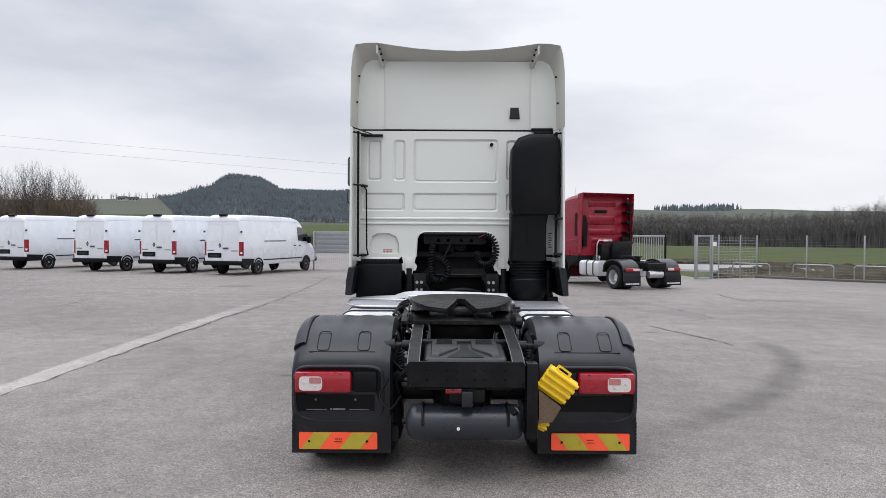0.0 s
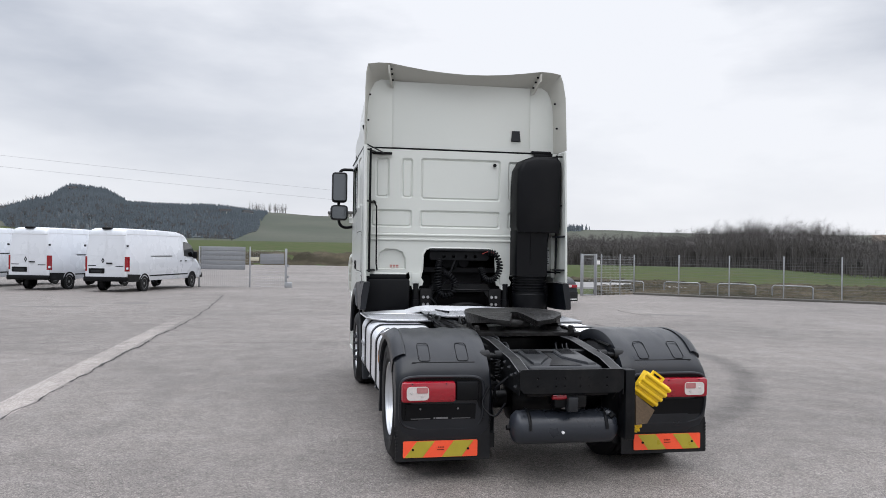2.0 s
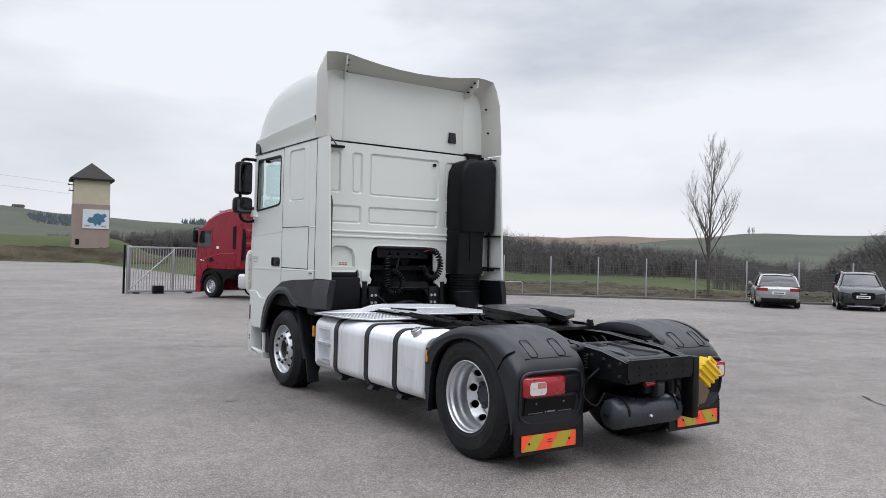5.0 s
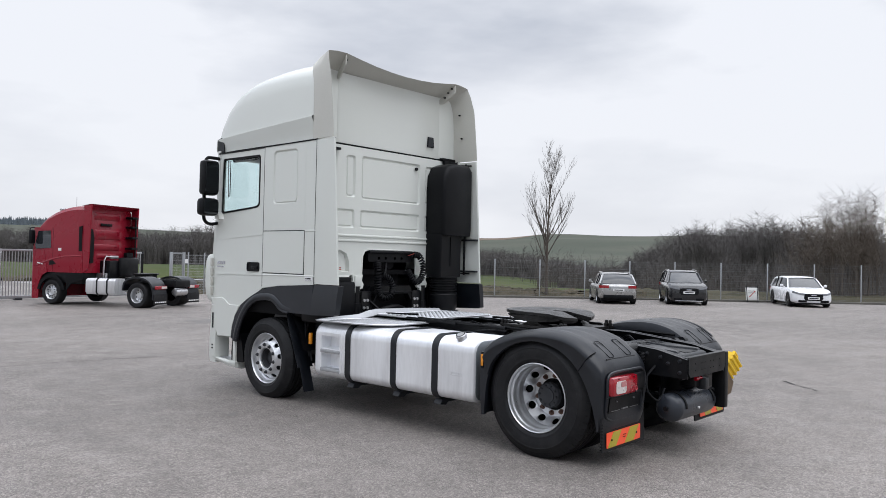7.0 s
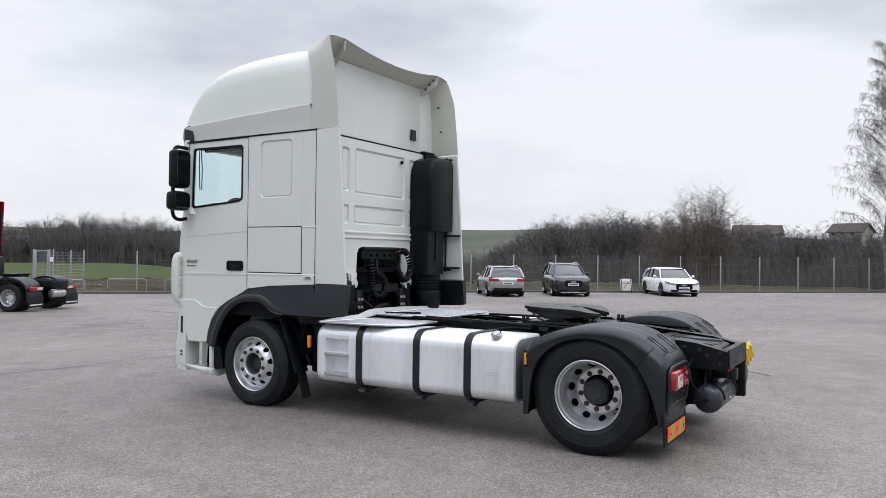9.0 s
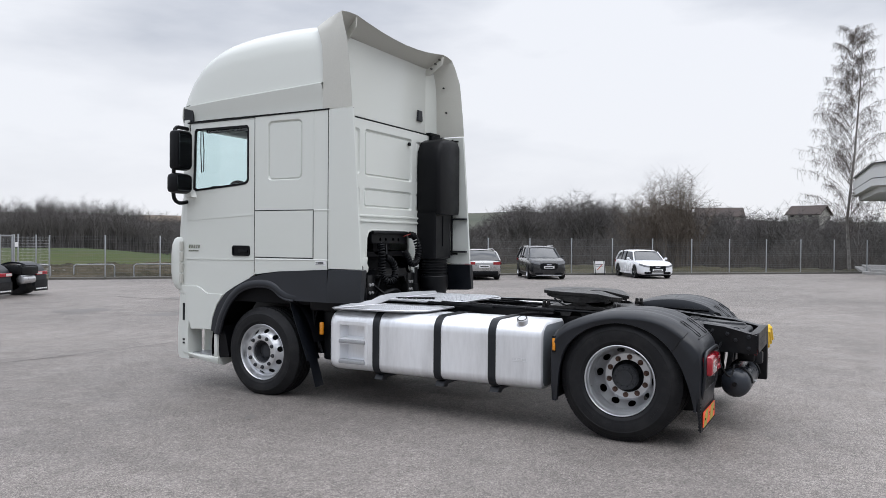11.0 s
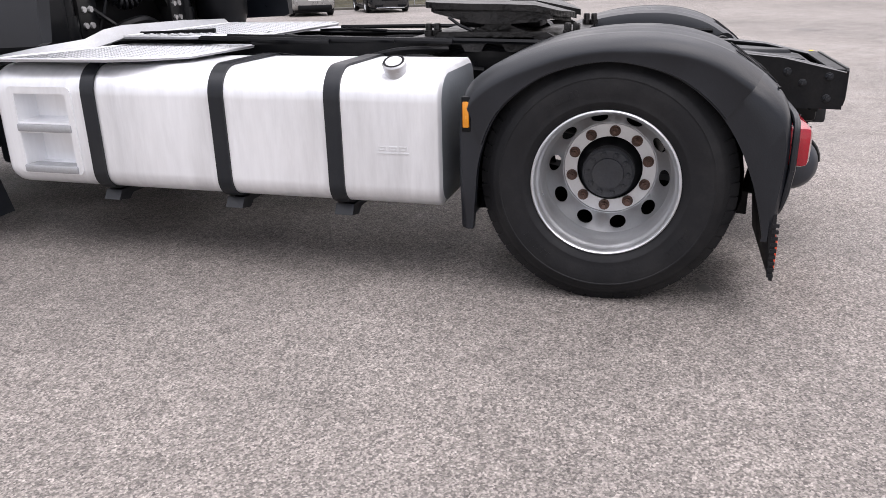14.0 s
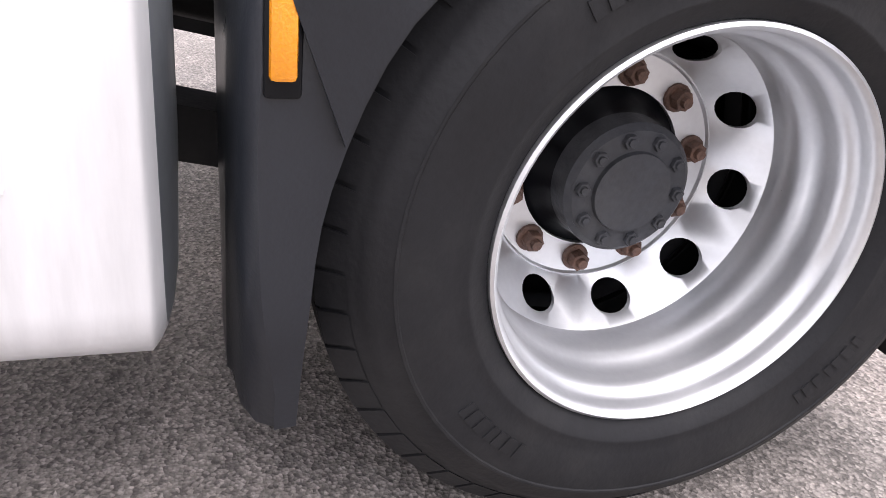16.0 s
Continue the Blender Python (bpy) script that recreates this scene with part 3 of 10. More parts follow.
def crack(name, pts, width, seed):
    """A ragged crack in the asphalt, broken here and there."""
    rng = random.Random(seed)
    m = Mesh()
    line = []
    for (x0, y0), (x1, y1) in zip(pts, pts[1:]):
        n = max(2, int(math.hypot(x1 - x0, y1 - y0) / 0.12))
        line += [(x0 + (x1 - x0) * i / n, y0 + (y1 - y0) * i / n) for i in range(n)]
    line.append(pts[-1])
    wob, k = Vector((0, 0)), []
    for x, y in line:
        wob = wob * 0.86 + Vector((rng.uniform(-1, 1), rng.uniform(-1, 1))) * 0.028
        k.append((x + wob.x, y + wob.y, width * max(0.0, rng.uniform(0.1, 1.0))))
    left, right = [], []
    for i, (x, y, w) in enumerate(k):
        d = Vector((k[min(i + 1, len(k) - 1)][0] - k[max(i - 1, 0)][0], k[min(i + 1, len(k) - 1)][1] - k[max(i - 1, 0)][1])).normalized()
        z = level(x, y) + 0.004
        left.append((x - d.y * w / 2, y + d.x * w / 2, z))
        right.append((x + d.y * w / 2, y - d.x * w / 2, z))
    m.loft([left, right], close=False)
    o = part(name, m, TAR, yard, smooth=0)
    return o


crack("joint_crack", [(-4.88, 4.2), (-4.86, 6.5), (-4.78, 13.5), (-4.85, 20.0), (-5.2, 27.0)], 0.065, 1)
crack("joint_crack", [(-4.92, -1.5), (-4.93, 1.2), (-4.90, 3.9)], 0.03, 11)
crack("crack", [(-5.6, -0.4), (-5.2, 0.6), (-4.95, 1.9)], 0.022, 12)
crack("crack", [(9.0, 19.0), (8.7, 17.6), (8.9, 16.0)], 0.09, 13)
crack("cross_joint", [(-14.0, 8.6), (-4.8, 8.85), (-2.6, 8.65), (-0.6, 8.3), (4.0, 7.9)], 0.028, 2)
crack("crack", [(4.0, 9.3), (4.25, 8.0), (4.57, 6.2)], 0.045, 3)
crack("crack", [(-9.6, 12.1), (-9.75, 13.5), (-9.9, 14.8)], 0.05, 4)
crack("crack", [(5.2, -0.05), (4.9, -0.35), (4.6, -0.7)], 0.05, 5)
crack("crack", [(5.8, 13.0), (5.9, 12.0), (5.95, 11.0)], 0.14, 6)
crack("cross_joint", [(-20.0, 17.5), (-10, 17.2), (-4.8, 17.0)], 0.03, 8)
crack("cross_joint", [(7.0, 15.0), (12.0, 10.0), (20.0, 4.0)], 0.03, 9)

DAMP = surf("damp_dark_asphalt", (0.135, 0.124, 0.116), 0.7, var=0.3, scale=3, fine=40, bump=0.2)


def stain_or_cover(x, y, rx, ry, turn, seed):
    """An old dark stain with a ragged edge, lying on the asphalt; also draws the manhole cover."""
    m = Mesh()
    k = 56
    ca, sa = math.cos(radians(turn)), math.sin(radians(turn))
    rim = []
    for i in range(k):
        a = 2 * math.pi * i / k
        q = 1 + 0.55 * noise.noise((math.cos(a) * 1.6, math.sin(a) * 1.6, seed)) + 0.25 * noise.noise((math.cos(a) * 6, math.sin(a) * 6, seed))
        u, v = rx * q * math.cos(a), ry * q * math.sin(a)
        px, py = x + u * ca - v * sa, y + u * sa + v * ca
        rim.append((px, py, level(px, py) + 0.004))
    m.add([(x, y, level(x, y) + 0.005)] + rim, [(0, 1 + i, 1 + (i + 1) % k) for i in range(k)])
    return part("stain_or_cover", m, DAMP, yard, smooth=0)


stain_or_cover(5.7, 11.9, 0.42, 0.8, 10, 1.0)
stain_or_cover(5.2, 12.6, 0.5, 0.35, 20, 2.0)
stain_or_cover(5.0, 15.2, 0.7, 0.45, 0, 3.0)
stain_or_cover(4.3, 14.6, 0.3, 0.25, 0, 4.0)
stain_or_cover(-7.5, 21.0, 0.8, 0.35, 10, 5.0)
stain_or_cover(13.5, 6.2, 0.9, 0.4, -35, 6.0)
stain_or_cover(2.35, -3.7, 0.10, 0.05, 20, 7.0)
# this dark disc stands for a manhole cover
stain_or_cover(15.2, -3.2, 0.34, 0.30, 0, 9.0)
stain_or_cover(-1.0, -0.44, 0.06, 0.03, 10, 10.0)
stain_or_cover(-2.1, 3.3, 0.10, 0.05, 30, 11.0)
stain_or_cover(10.0, 16.5, 1.0, 0.3, -20, 12.0)
stain_or_cover(-9.5, 19.2, 1.2, 0.25, 5, 13.0)

# ---- the white tractor ----
tractor = thing("semi_tractor", "white two-axle semi tractor with high roof cab, parked on asphalt", "truck", m=pose(0, 0, 0))


def on_side(s, x):
    """Places (y, z, outwards) on the side wall at distance x."""
    return lambda u, v, w: (s * (x + w), u, v)


def on_rear(y):
    """Places (x, z, rearwards) on a wall that faces back."""
    return lambda u, v, w: (u, y - w, v)


# cab shell: sides, rear wall, front, floor, roof lining
ARCH_TOP = [(4.640, 0.66), (4.615, 0.80), (4.555, 0.945), (4.43, 1.09), (4.30, 1.165), (4.17, 1.225), (4.03, 1.285), (3.85, 1.325), (3.62, 1.35), (3.40, 1.362), (3.04, 1.38)]
ARCH_IN = [(4.52, 0.62), (4.495, 0.70), (4.46, 0.80), (4.39, 0.93), (4.31, 1.03), (4.217, 1.104), (4.12, 1.15), (4.014, 1.174), (3.90, 1.182), (3.79, 1.17), (3.71, 1.13), (3.65, 1.085), (3.57, 1.055), (3.47, 1.045)]
DOOR_REAR = 4.032
for s in (-1, 1):
    cab = Mesh()
    quarter = [(3.04, 3.035), (3.04, 1.385), (3.40, 1.365), (3.70, 1.35), (4.022, 1.31), (4.022, 3.02)]
    pocket = rounded(3.375, 3.845, 2.325, 2.965, 0.06)
    cab.plate(quarter, [pocket], 0.035, on_side(s, 1.215))
    groove, field = rounded(3.391, 3.829, 2.341, 2.949, 0.05), rounded(3.400, 3.820, 2.350, 2.940, 0.044)
    cab.loft([[(s * 1.25, u, v) for u, v in pocket], [(s * 1.230, u, v) for u, v in groove], [(s * 1.241, u, v) for u, v in field]], caps=False)
    cab.add([(s * 1.241, u, v) for u, v in field], [tuple(range(len(field)))])
    # round corner from the side wall to the rear wall
    cab.loft([[(s * (1.25 - 0.09 * (1 - math.cos(a))), 3.041 + 0.06 * math.sin(a) * -1 + 0.0, z) for a in [i * math.pi / 10 for i in range(6)]] for z in (1.45, 3.035)], close=False)
    part("cab_side_panel", cab, WHITE, tractor)

rear = Mesh()
wall = [(-1.19, 1.47), (-0.70, 1.47), (-0.665, 1.50), (-0.50, 1.50), (-0.49, 1.72), (-0.455, 1.785), (-0.40, 1.805), (0.36, 1.805), (0.42, 1.785), (0.45, 1.72), (0.46, 1.50), (0.62, 1.50), (0.66, 1.47), (1.19, 1.47), (1.20, 3.03), (-1.20, 3.03)]
panels = [(-1.10, -0.92, 2.42, 2.925, 0.04), (-0.775, -0.625, 2.42, 2.925, 0.04), (-0.53, 0.505, 2.405, 2.935, 0.04), (-1.155, -0.63, 2.055, 2.28, 0.035), (-0.54, 0.505, 2.055, 2.28, 0.035), (0.60, 0.75, 2.42, 2.925, 0.04), (0.60, 1.15, 2.055, 2.28, 0.035)]
loops = [rounded(*p) for p in panels]
bay = [(-1.055, 1.535), (-0.70, 1.535), (-0.70, 1.66), (-0.74, 1.75), (-0.83, 1.79), (-0.96, 1.79), (-1.03, 1.75), (-1.055, 1.66)]
rear.plate(wall, loops + [bay], 0.03, on_rear(3.10))
for (u0, u1, v0, v1, r), loop in zip(panels, loops):
    inner = rounded(u0 + 0.020, u1 - 0.020, v0 + 0.020, v1 - 0.020, max(0.01, r - 0.014))
    # the pressing: down into a groove, then a flat field raised inside it
    core = rounded(u0 + 0.034, u1 - 0.034, v0 + 0.034, v1 - 0.034, 0.02)
    rim = rounded(u0 + 0.026, u1 - 0.026, v0 + 0.026, v1 - 0.026, 0.024)
    rear.loft([[(u, 3.07, v) for u, v in loop], [(u, 3.093, v) for u, v in inner], [(u, 3.093, v) for u, v in rim], [(u, 3.081, v) for u, v in core]], caps=False)
    k = len(rear.v) - len(core)
    rear.f.append(tuple(range(k, k + len(core))))
mid = sum(u for u, v in bay) / len(bay), sum(v for u, v in bay) / len(bay)
deep = [(mid[0] + 0.9 * (u - mid[0]), mid[1] + 0.9 * (v - mid[1]) - 0.005) for u, v in bay]
rear.loft([[(u, 3.07, v) for u, v in bay], [(u, 3.11, v) for u, v in deep]], caps=False)
k = len(rear.v)
rear.v += [(u, 3.11, v) for u, v in deep]
rear.f.append(tuple(range(k, k + len(deep))))
for z in (1.905, 1.965):
    bead = Mesh()
    bead.loft([[(x, 3.069, z - 0.018), (x, 3.052, z - 0.006), (x, 3.052, z + 0.006), (x, 3.069, z + 0.018)] for x in (-1.18, 0.66)], close=True)
    part("wall_bead", bead, WHITE, tractor)
part("cab_rear_wall", rear, WHITE, tractor, "white pressed steel wall with recessed panels")
rear = Mesh()
# turned lower lip
rear.tube([(-1.18, 3.075, 1.475), (-0.70, 3.075, 1.475)], 0.018, 6)
rear.tube([(0.64, 3.075, 1.475), (1.18, 3.075, 1.475)], 0.018, 6)
rear.tube([(-0.497, 3.075, 1.50), (-0.487, 3.075, 1.72), (-0.452, 3.075, 1.785), (-0.40, 3.075, 1.805), (0.36, 3.075, 1.805), (0.42, 3.075, 1.785), (0.448, 3.075, 1.72), (0.457, 3.075, 1.50)], 0.014, 6)
part("wall_lip", rear, WHITE, tractor)

inside = Mesh()
inside.plate([(-1.19, 2.0), (1.19, 2.0), (1.19, 3.02), (-1.19, 3.02)], [], 0.02, on_rear(3.16))
inside.box(-1.2, 1.2, 3.16, 5.1, 1.50, 1.56)
inside.box(-1.16, 1.16, 4.80, 5.06, 1.56, 2.20, 0.06)
inside.box(-0.95, -0.42, 4.86, 5.04, 2.16, 2.32, 0.05)
inside.box(0.40, 0.95, 4.90, 5.04, 2.16, 2.27, 0.05)
inside.box(-1.0, -0.35, 3.75, 3.92, 1.56, 2.42, 0.05)
inside.box(-1.0, -0.35, 3.9, 4.4, 1.56, 2.02, 0.05)
inside.box(0.35, 1.0, 3.75, 3.92, 1.56, 2.42, 0.05)
inside.box(0.35, 1.0, 3.9, 4.4, 1.56, 2.02, 0.05)
inside.box(-1.2, 1.2, 3.16, 4.3, 3.12, 3.15)
for s in (-1, 1):
    inside.box(min(s * 1.15, s * 1.19), max(s * 1.15, s * 1.19), 3.2, 4.8, 2.90, 3.0)
part("cab_interior", inside, CAVITY, tractor, "dark seats, dashboard and trim seen through the window")
wheel_m = Mesh()
ring = [Vector((-0.68, 4.68, 2.19)) + 0.22 * (math.cos(a) * Vector((1, 0, 0)) + math.sin(a) * Vector((0, 0.5, 0.86))) for a in [2 * math.pi * i / 28 for i in range(29)]]
wheel_m.tube(ring, 0.02, 6)
wheel_m.tube([(-0.68, 4.68, 2.19), (-0.68, 4.90, 2.06)], 0.03, 6)
wheel_m.tube([ring[0], ring[14]], 0.014, 6)
part("steering_wheel", wheel_m, CAVITY, tractor)

front = Mesh()
for s in (-1, 1):
    # corner post beside the windscreen and the front corner below it
    front.loft([[(s * 1.235, 5.02, z), (s * 1.225, 5.10, z), (s * 1.18, 5.17, z), (s * 1.08, 5.20, z), (s * 1.08, 5.14, z), (s * 1.17, 5.06, z)] for z in (2.16, 3.06)])
    front.loft([[(s * 1.245, 5.03, z), (s * 1.24, 5.12 + d, z), (s * 1.20, 5.19 + d, z), (s * 1.08, 5.24 + d, z), (s * 1.08, 5.0, z)] for z, d in ((1.06, 0.02), (1.4, 0.03), (1.8, 0.01), (2.16, -0.03))])
front.box(-1.09, 1.09, 5.0, 5.24, 1.06, 2.16, 0.03)
front.box(-1.09, 1.09, 5.06, 5.2, 2.98, 3.06, 0.02)
part("cab_front_panel", front, WHITE, tractor)
shield = Mesh()
shield.plate([(-1.09, 2.16), (1.09, 2.16), (1.09, 2.98), (-1.09, 2.98)], [], 0.006, on_rear(5.16))
ob = part("windscreen", shield, GLASS, tractor)
ob.visible_shadow = False

# doors with window, handle and grooves
WINDOW = [(4.125, 2.315), (4.16, 2.295), (4.30, 2.28), (4.91, 2.235), (4.945, 2.26), (4.925, 2.92), (4.90, 2.945), (4.14, 2.945), (4.112, 2.915), (4.112, 2.34)]
for s in (-1, 1):
    d = Mesh()
    edge = [(DOOR_REAR, 3.015), (DOOR_REAR, 1.305)] + [p for p in reversed(ARCH_TOP) if 4.05 < p[0]] + [(4.66, 0.665), (4.97, 0.655), (5.02, 0.80), (5.05, 1.06), (5.045, 1.50), (5.035, 2.20), (4.985, 3.005)]
    d.plate(edge, [WINDOW], 0.04, on_side(s, 1.205))
    door = part("cab_door", d, WHITE, tractor, "white cab door")
    g = Mesh()
    g.plate([(u * 1.0, v) for u, v in WINDOW], [], 0.005, on_side(s, 1.222))
    gl = part("window_pane", g, GLASS, door, "green-tinted glass")
    gl.visible_shadow = False
    sl = Mesh()
    mid = (4.53, 2.6)
    inn = [(mid[0] + 0.945 * (u - mid[0]), mid[1] + 0.93 * (v - mid[1])) for u, v in WINDOW]
    sl.plate(WINDOW, [inn], 0.012, on_side(s, 1.238))
    part("window_seal", sl, BLACK, door, "black rubber seal")
    bs = Mesh()
    bs.plate([(4.0, 1.462), (5.05, 1.455), (5.05, 1.470), (4.0, 1.477)], [], 0.006, on_side(s, 1.2445))
    bs.plate([(4.05, 1.955), (5.02, 1.90), (5.02, 1.915), (4.05, 1.972)], [], 0.006, on_side(s, 1.2425))
    part("door_crease", bs, WHITE, door)
    h = Mesh()
    h.plate(rounded(4.09, 4.345, 1.508, 1.622, 0.03), [rounded(4.105, 4.33, 1.523, 1.607, 0.022)], 0.014, on_side(s, 1.243))
    h.box(min(s * 1.246, s * 1.262), max(s * 1.246, s * 1.262), 4.12, 4.25, 1.54, 1.575, 0.006)
    h.plate(rounded(4.1, 4.335, 1.518, 1.612, 0.025), [], 0.004, on_side(s, 1.2435))
    part("door_handle", h, BLACK, door, "black recessed door handle")
for y0, y1, z0, z1 in ((4.84, 5.02, 1.585, 1.625), (4.86, 5.02, 1.548, 1.562)):
    b = Mesh()
    for i in range(5):
        u = y0 + (y1 - y0) * i / 5
        b.plate([(u, z0), (u + 0.028, z0), (u + 0.02, z1), (u - 0.008, z1)], [], 0.004, on_side(-1, 1.246))
    part("model_badge", b, CHROME, tractor, "small silver badge bars on the cab door")

# side panel details: locker flap, seams, sticker, belt line
for s in (-1, 1):
    l = Mesh()
    l.plate(rounded(3.235, 4.012, 1.505, 1.995, 0.012), [], 0.008, on_side(s, 1.2445))
    part("locker_flap", l, WHITE, tractor)
    l = Mesh()
    for u0, u1, v0, v1 in ((3.222, 3.231, 1.49, 2.008), (3.222, 4.015, 1.999, 2.008), (3.222, 4.015, 1.492, 1.501)):
        l.plate([(u0, v0), (u1, v0), (u1, v1), (u0, v1)], [], 0.004, on_side(s, 1.248))
    l.plate([(4.021, 1.33), (4.029, 1.33), (4.029, 3.02), (4.021, 3.02)], [], 0.008, on_side(s, 1.243))
    l.plate([(3.03, 3.03), (5.03, 3.01), (5.03, 3.026), (3.03, 3.046)], [], 0.012, on_side(s, 1.243))
    l.plate([(3.034, 1.385), (3.040, 1.385), (3.040, 3.03), (3.034, 3.03)], [], 0.004, on_side(s, 1.2505))
    part("panel_joints", l, BLACK, tractor, "dark gaps between the cab panels")
    l = Mesh()
    l.loft([[(s * (1.2495 + d), u, z) for u, d in ((3.214, 0.0), (3.221, 0.004), (3.228, 0.004), (3.235, 0.0))] for z in (2.01, 3.02)], close=False)
    l.loft([[(s * (1.2505 + d), y, z) for z, d in ((1.988, 0.0), (1.996, 0.005), (2.002, 0.005), (2.010, 0.0))] for y in (2.78, 3.22)], close=False)
    part("pressed_crease", l, WHITE, tractor)
    l = Mesh()
    l.loft([[(s * 1.248, y, z - 0.006), (s * 1.256, y, z), (s * 1.248, y, z + 0.018)] for y, z in ((3.02, 1.478), (3.4, 1.478), (4.01, 1.472))], close=False)
    part("belt_line", l, WHITE, tractor)
st = Mesh()
st.plate([(3.06, 1.425), (3.20, 1.43), (3.20, 1.475), (3.06, 1.472)], [], 0.003, on_side(-1, 1.252))
part("sticker", st, INK, tractor, "small white dealer sticker")
st = Mesh()
for i, (u0, u1, v0, v1) in enumerate(((3.09, 3.165, 1.445, 1.46), (3.075, 3.19, 1.434, 1.437), (3.175, 3.188, 1.446, 1.459))):
    st.plate([(u0, v0), (u1, v0), (u1, v1), (u0, v1)], [], 0.002, on_side(-1, 1.2545))
part("sticker_print", st, BLACK, tractor)

# high roof
ROOF_LINE = [(3.12, 3.93), (3.30, 4.01), (3.69, 4.03), (4.17, 4.01), (4.50, 3.97), (4.76, 3.885), (4.95, 3.755), (5.08, 3.57), (5.155, 3.35), (5.17, 3.16)]
roof = Mesh()
rings = []
for q in spline([(y, z, 0) for y, z in ROOF_LINE], 3):
    y, top = q.x, q.y
    f = (y - 3.12) / 2.03
    w = 1.238 - 0.012 * f - 0.05 * f ** 4
    crease = 3.325 - 0.095 * (y - 3.12) / 1.95
    base = 3.048
    crease = min(crease, base + 0.6 * (top - base))
    ring = [(-w + 0.012, y, base), (-w + 0.004, y, crease - 0.12), (-w - 0.026, y, crease - 0.024), (-w - 0.026, y, crease - 0.010), (-w + 0.008, y, crease + 0.004)]
    for i in range(1, 15):
        a = i / 15 * math.pi
        e = 0.29
        cx, cz = math.copysign(abs(math.cos(a)) ** e, math.cos(a)), abs(math.sin(a)) ** 0.43
        ring.append((-(w - 0.026) * cx, y, crease + 0.004 + (top - crease) * cz))
    ring += [(w - 0.008, y, crease + 0.004), (w + 0.026, y, crease - 0.010), (w + 0.026, y, crease - 0.024), (w - 0.004, y, crease - 0.12), (w - 0.012, y, base)]
    rings.append(ring)
roof.loft(rings, close=False)
k = len(roof.v) - len(rings[-1])
roof.f.append(tuple(range(k, k + len(rings[-1]))))
part("high_roof", roof, WHITE, tractor, "white moulded high roof")
brow = Mesh()
brow.loft([[(x * 1.18, 5.06 + 0.09 * (1 - x ** 4), z) for x in (-1, -0.9, -0.6, 0, 0.6, 0.9, 1)] for z in (3.06, 3.16, 3.22)], close=False)
for s in (-1, 1):
    brow.plate([(4.99, 3.04), (5.14, 3.04), (5.14, 3.215), (5.06, 3.235), (5.0, 3.215)], [], 0.012, on_side(s, 1.192))
part("roof_front_corner", brow, GREY, tractor, "dark grey trim under the roof front")

back = Mesh()
outline = [(-1.235, 3.052), (1.235, 3.052), (1.225, 3.45), (1.205, 3.66), (1.175, 3.79), (1.12, 3.87), (1.04, 3.915), (0.9, 3.90), (-0.9, 3.90), (-1.04, 3.915), (-1.12, 3.87), (-1.175, 3.79), (-1.205, 3.66), (-1.225, 3.45)]
back.plate(outline, [], 0.02, on_rear(3.135))
back.loft([[(-0.90, 3.117, z), (-0.868, 3.092 - 0.0 * z, z), (0.868, 3.092, z), (0.90, 3.117, z)] for z in (3.056, 3.88)], close=False)
part("roof_rear_panel", back, WHITE, tractor)
gap = Mesh()
gap.box(-1.20, 1.20, 3.085, 3.10, 3.030, 3.052)
gap.box(0.90, 1.16, 3.03, 3.10, 3.03, 3.07, 0.008)
gap.box(-1.14, -0.95, 3.04, 3.10, 2.955, 2.985, 0.008)
part("roof_joint", gap, BLACK, tractor, "dark joint under the roof")
vent = Mesh()
vent.loft([[(0.635, 3.085, 3.185), (0.765, 3.085, 3.185), (0.75, 3.085, 3.325), (0.65, 3.085, 3.325)], [(0.645, 3.065, 3.195), (0.755, 3.065, 3.195), (0.742, 3.065, 3.315), (0.658, 3.065, 3.315)]])
part("roof_vent", vent, GREY, tractor, "small grey vent cover")
knob = Mesh()
knob.lathe([(0.0, 0.0), (0.022, 0.0), (0.022, 0.02), (0.012, 0.028), (0, 0.028)], (0.42, 3.05, 2.868), "y", 12)
part("rear_knob", knob, BLACK, tractor)

# roof spoiler: a flared rim round the roof's rear end
spoil = Mesh()
half_rear = [(-1.262, 2.735, 3.045), (-1.262, 2.75, 3.25), (-1.262, 2.775, 3.5), (-1.262, 2.80, 3.72), (-1.25, 2.86, 3.92), (-1.225, 2.90, 4.035), (-1.10, 2.90, 4.055), (-0.96, 2.89, 4.055), (-0.75, 2.88, 4.02), (-0.5, 2.87, 3.985), (-0.25, 2.865, 3.965), (0, 2.865, 3.958)]
half_front = [(-1.245, 3.12, 3.045), (-1.245, 3.12, 3.25), (-1.243, 3.12, 3.5), (-1.232, 3.14, 3.70), (-1.205, 3.20, 3.84), (-1.15, 3.27, 3.93), (-1.05, 3.30, 3.975), (-0.93, 3.30, 3.975), (-0.75, 3.26, 3.95), (-0.5, 3.22, 3.92), (-0.25, 3.20, 3.905), (0, 3.20, 3.90)]
half_in = [(-1.215, 3.12, 3.045), (-1.21, 3.12, 3.25), (-1.205, 3.12, 3.5), (-1.19, 3.12, 3.66), (-1.165, 3.12, 3.76), (-1.12, 3.12, 3.85), (-1.04, 3.12, 3.895), (-0.93, 3.12, 3.89), (-0.75, 3.12, 3.875), (-0.5, 3.12, 3.87), (-0.25, 3.12, 3.868), (0, 3.12, 3.868)]


def both(half):
    return [Vector(p) for p in half] + [Vector((-x, y, z)) for x, y, z in reversed(half[:-1])]


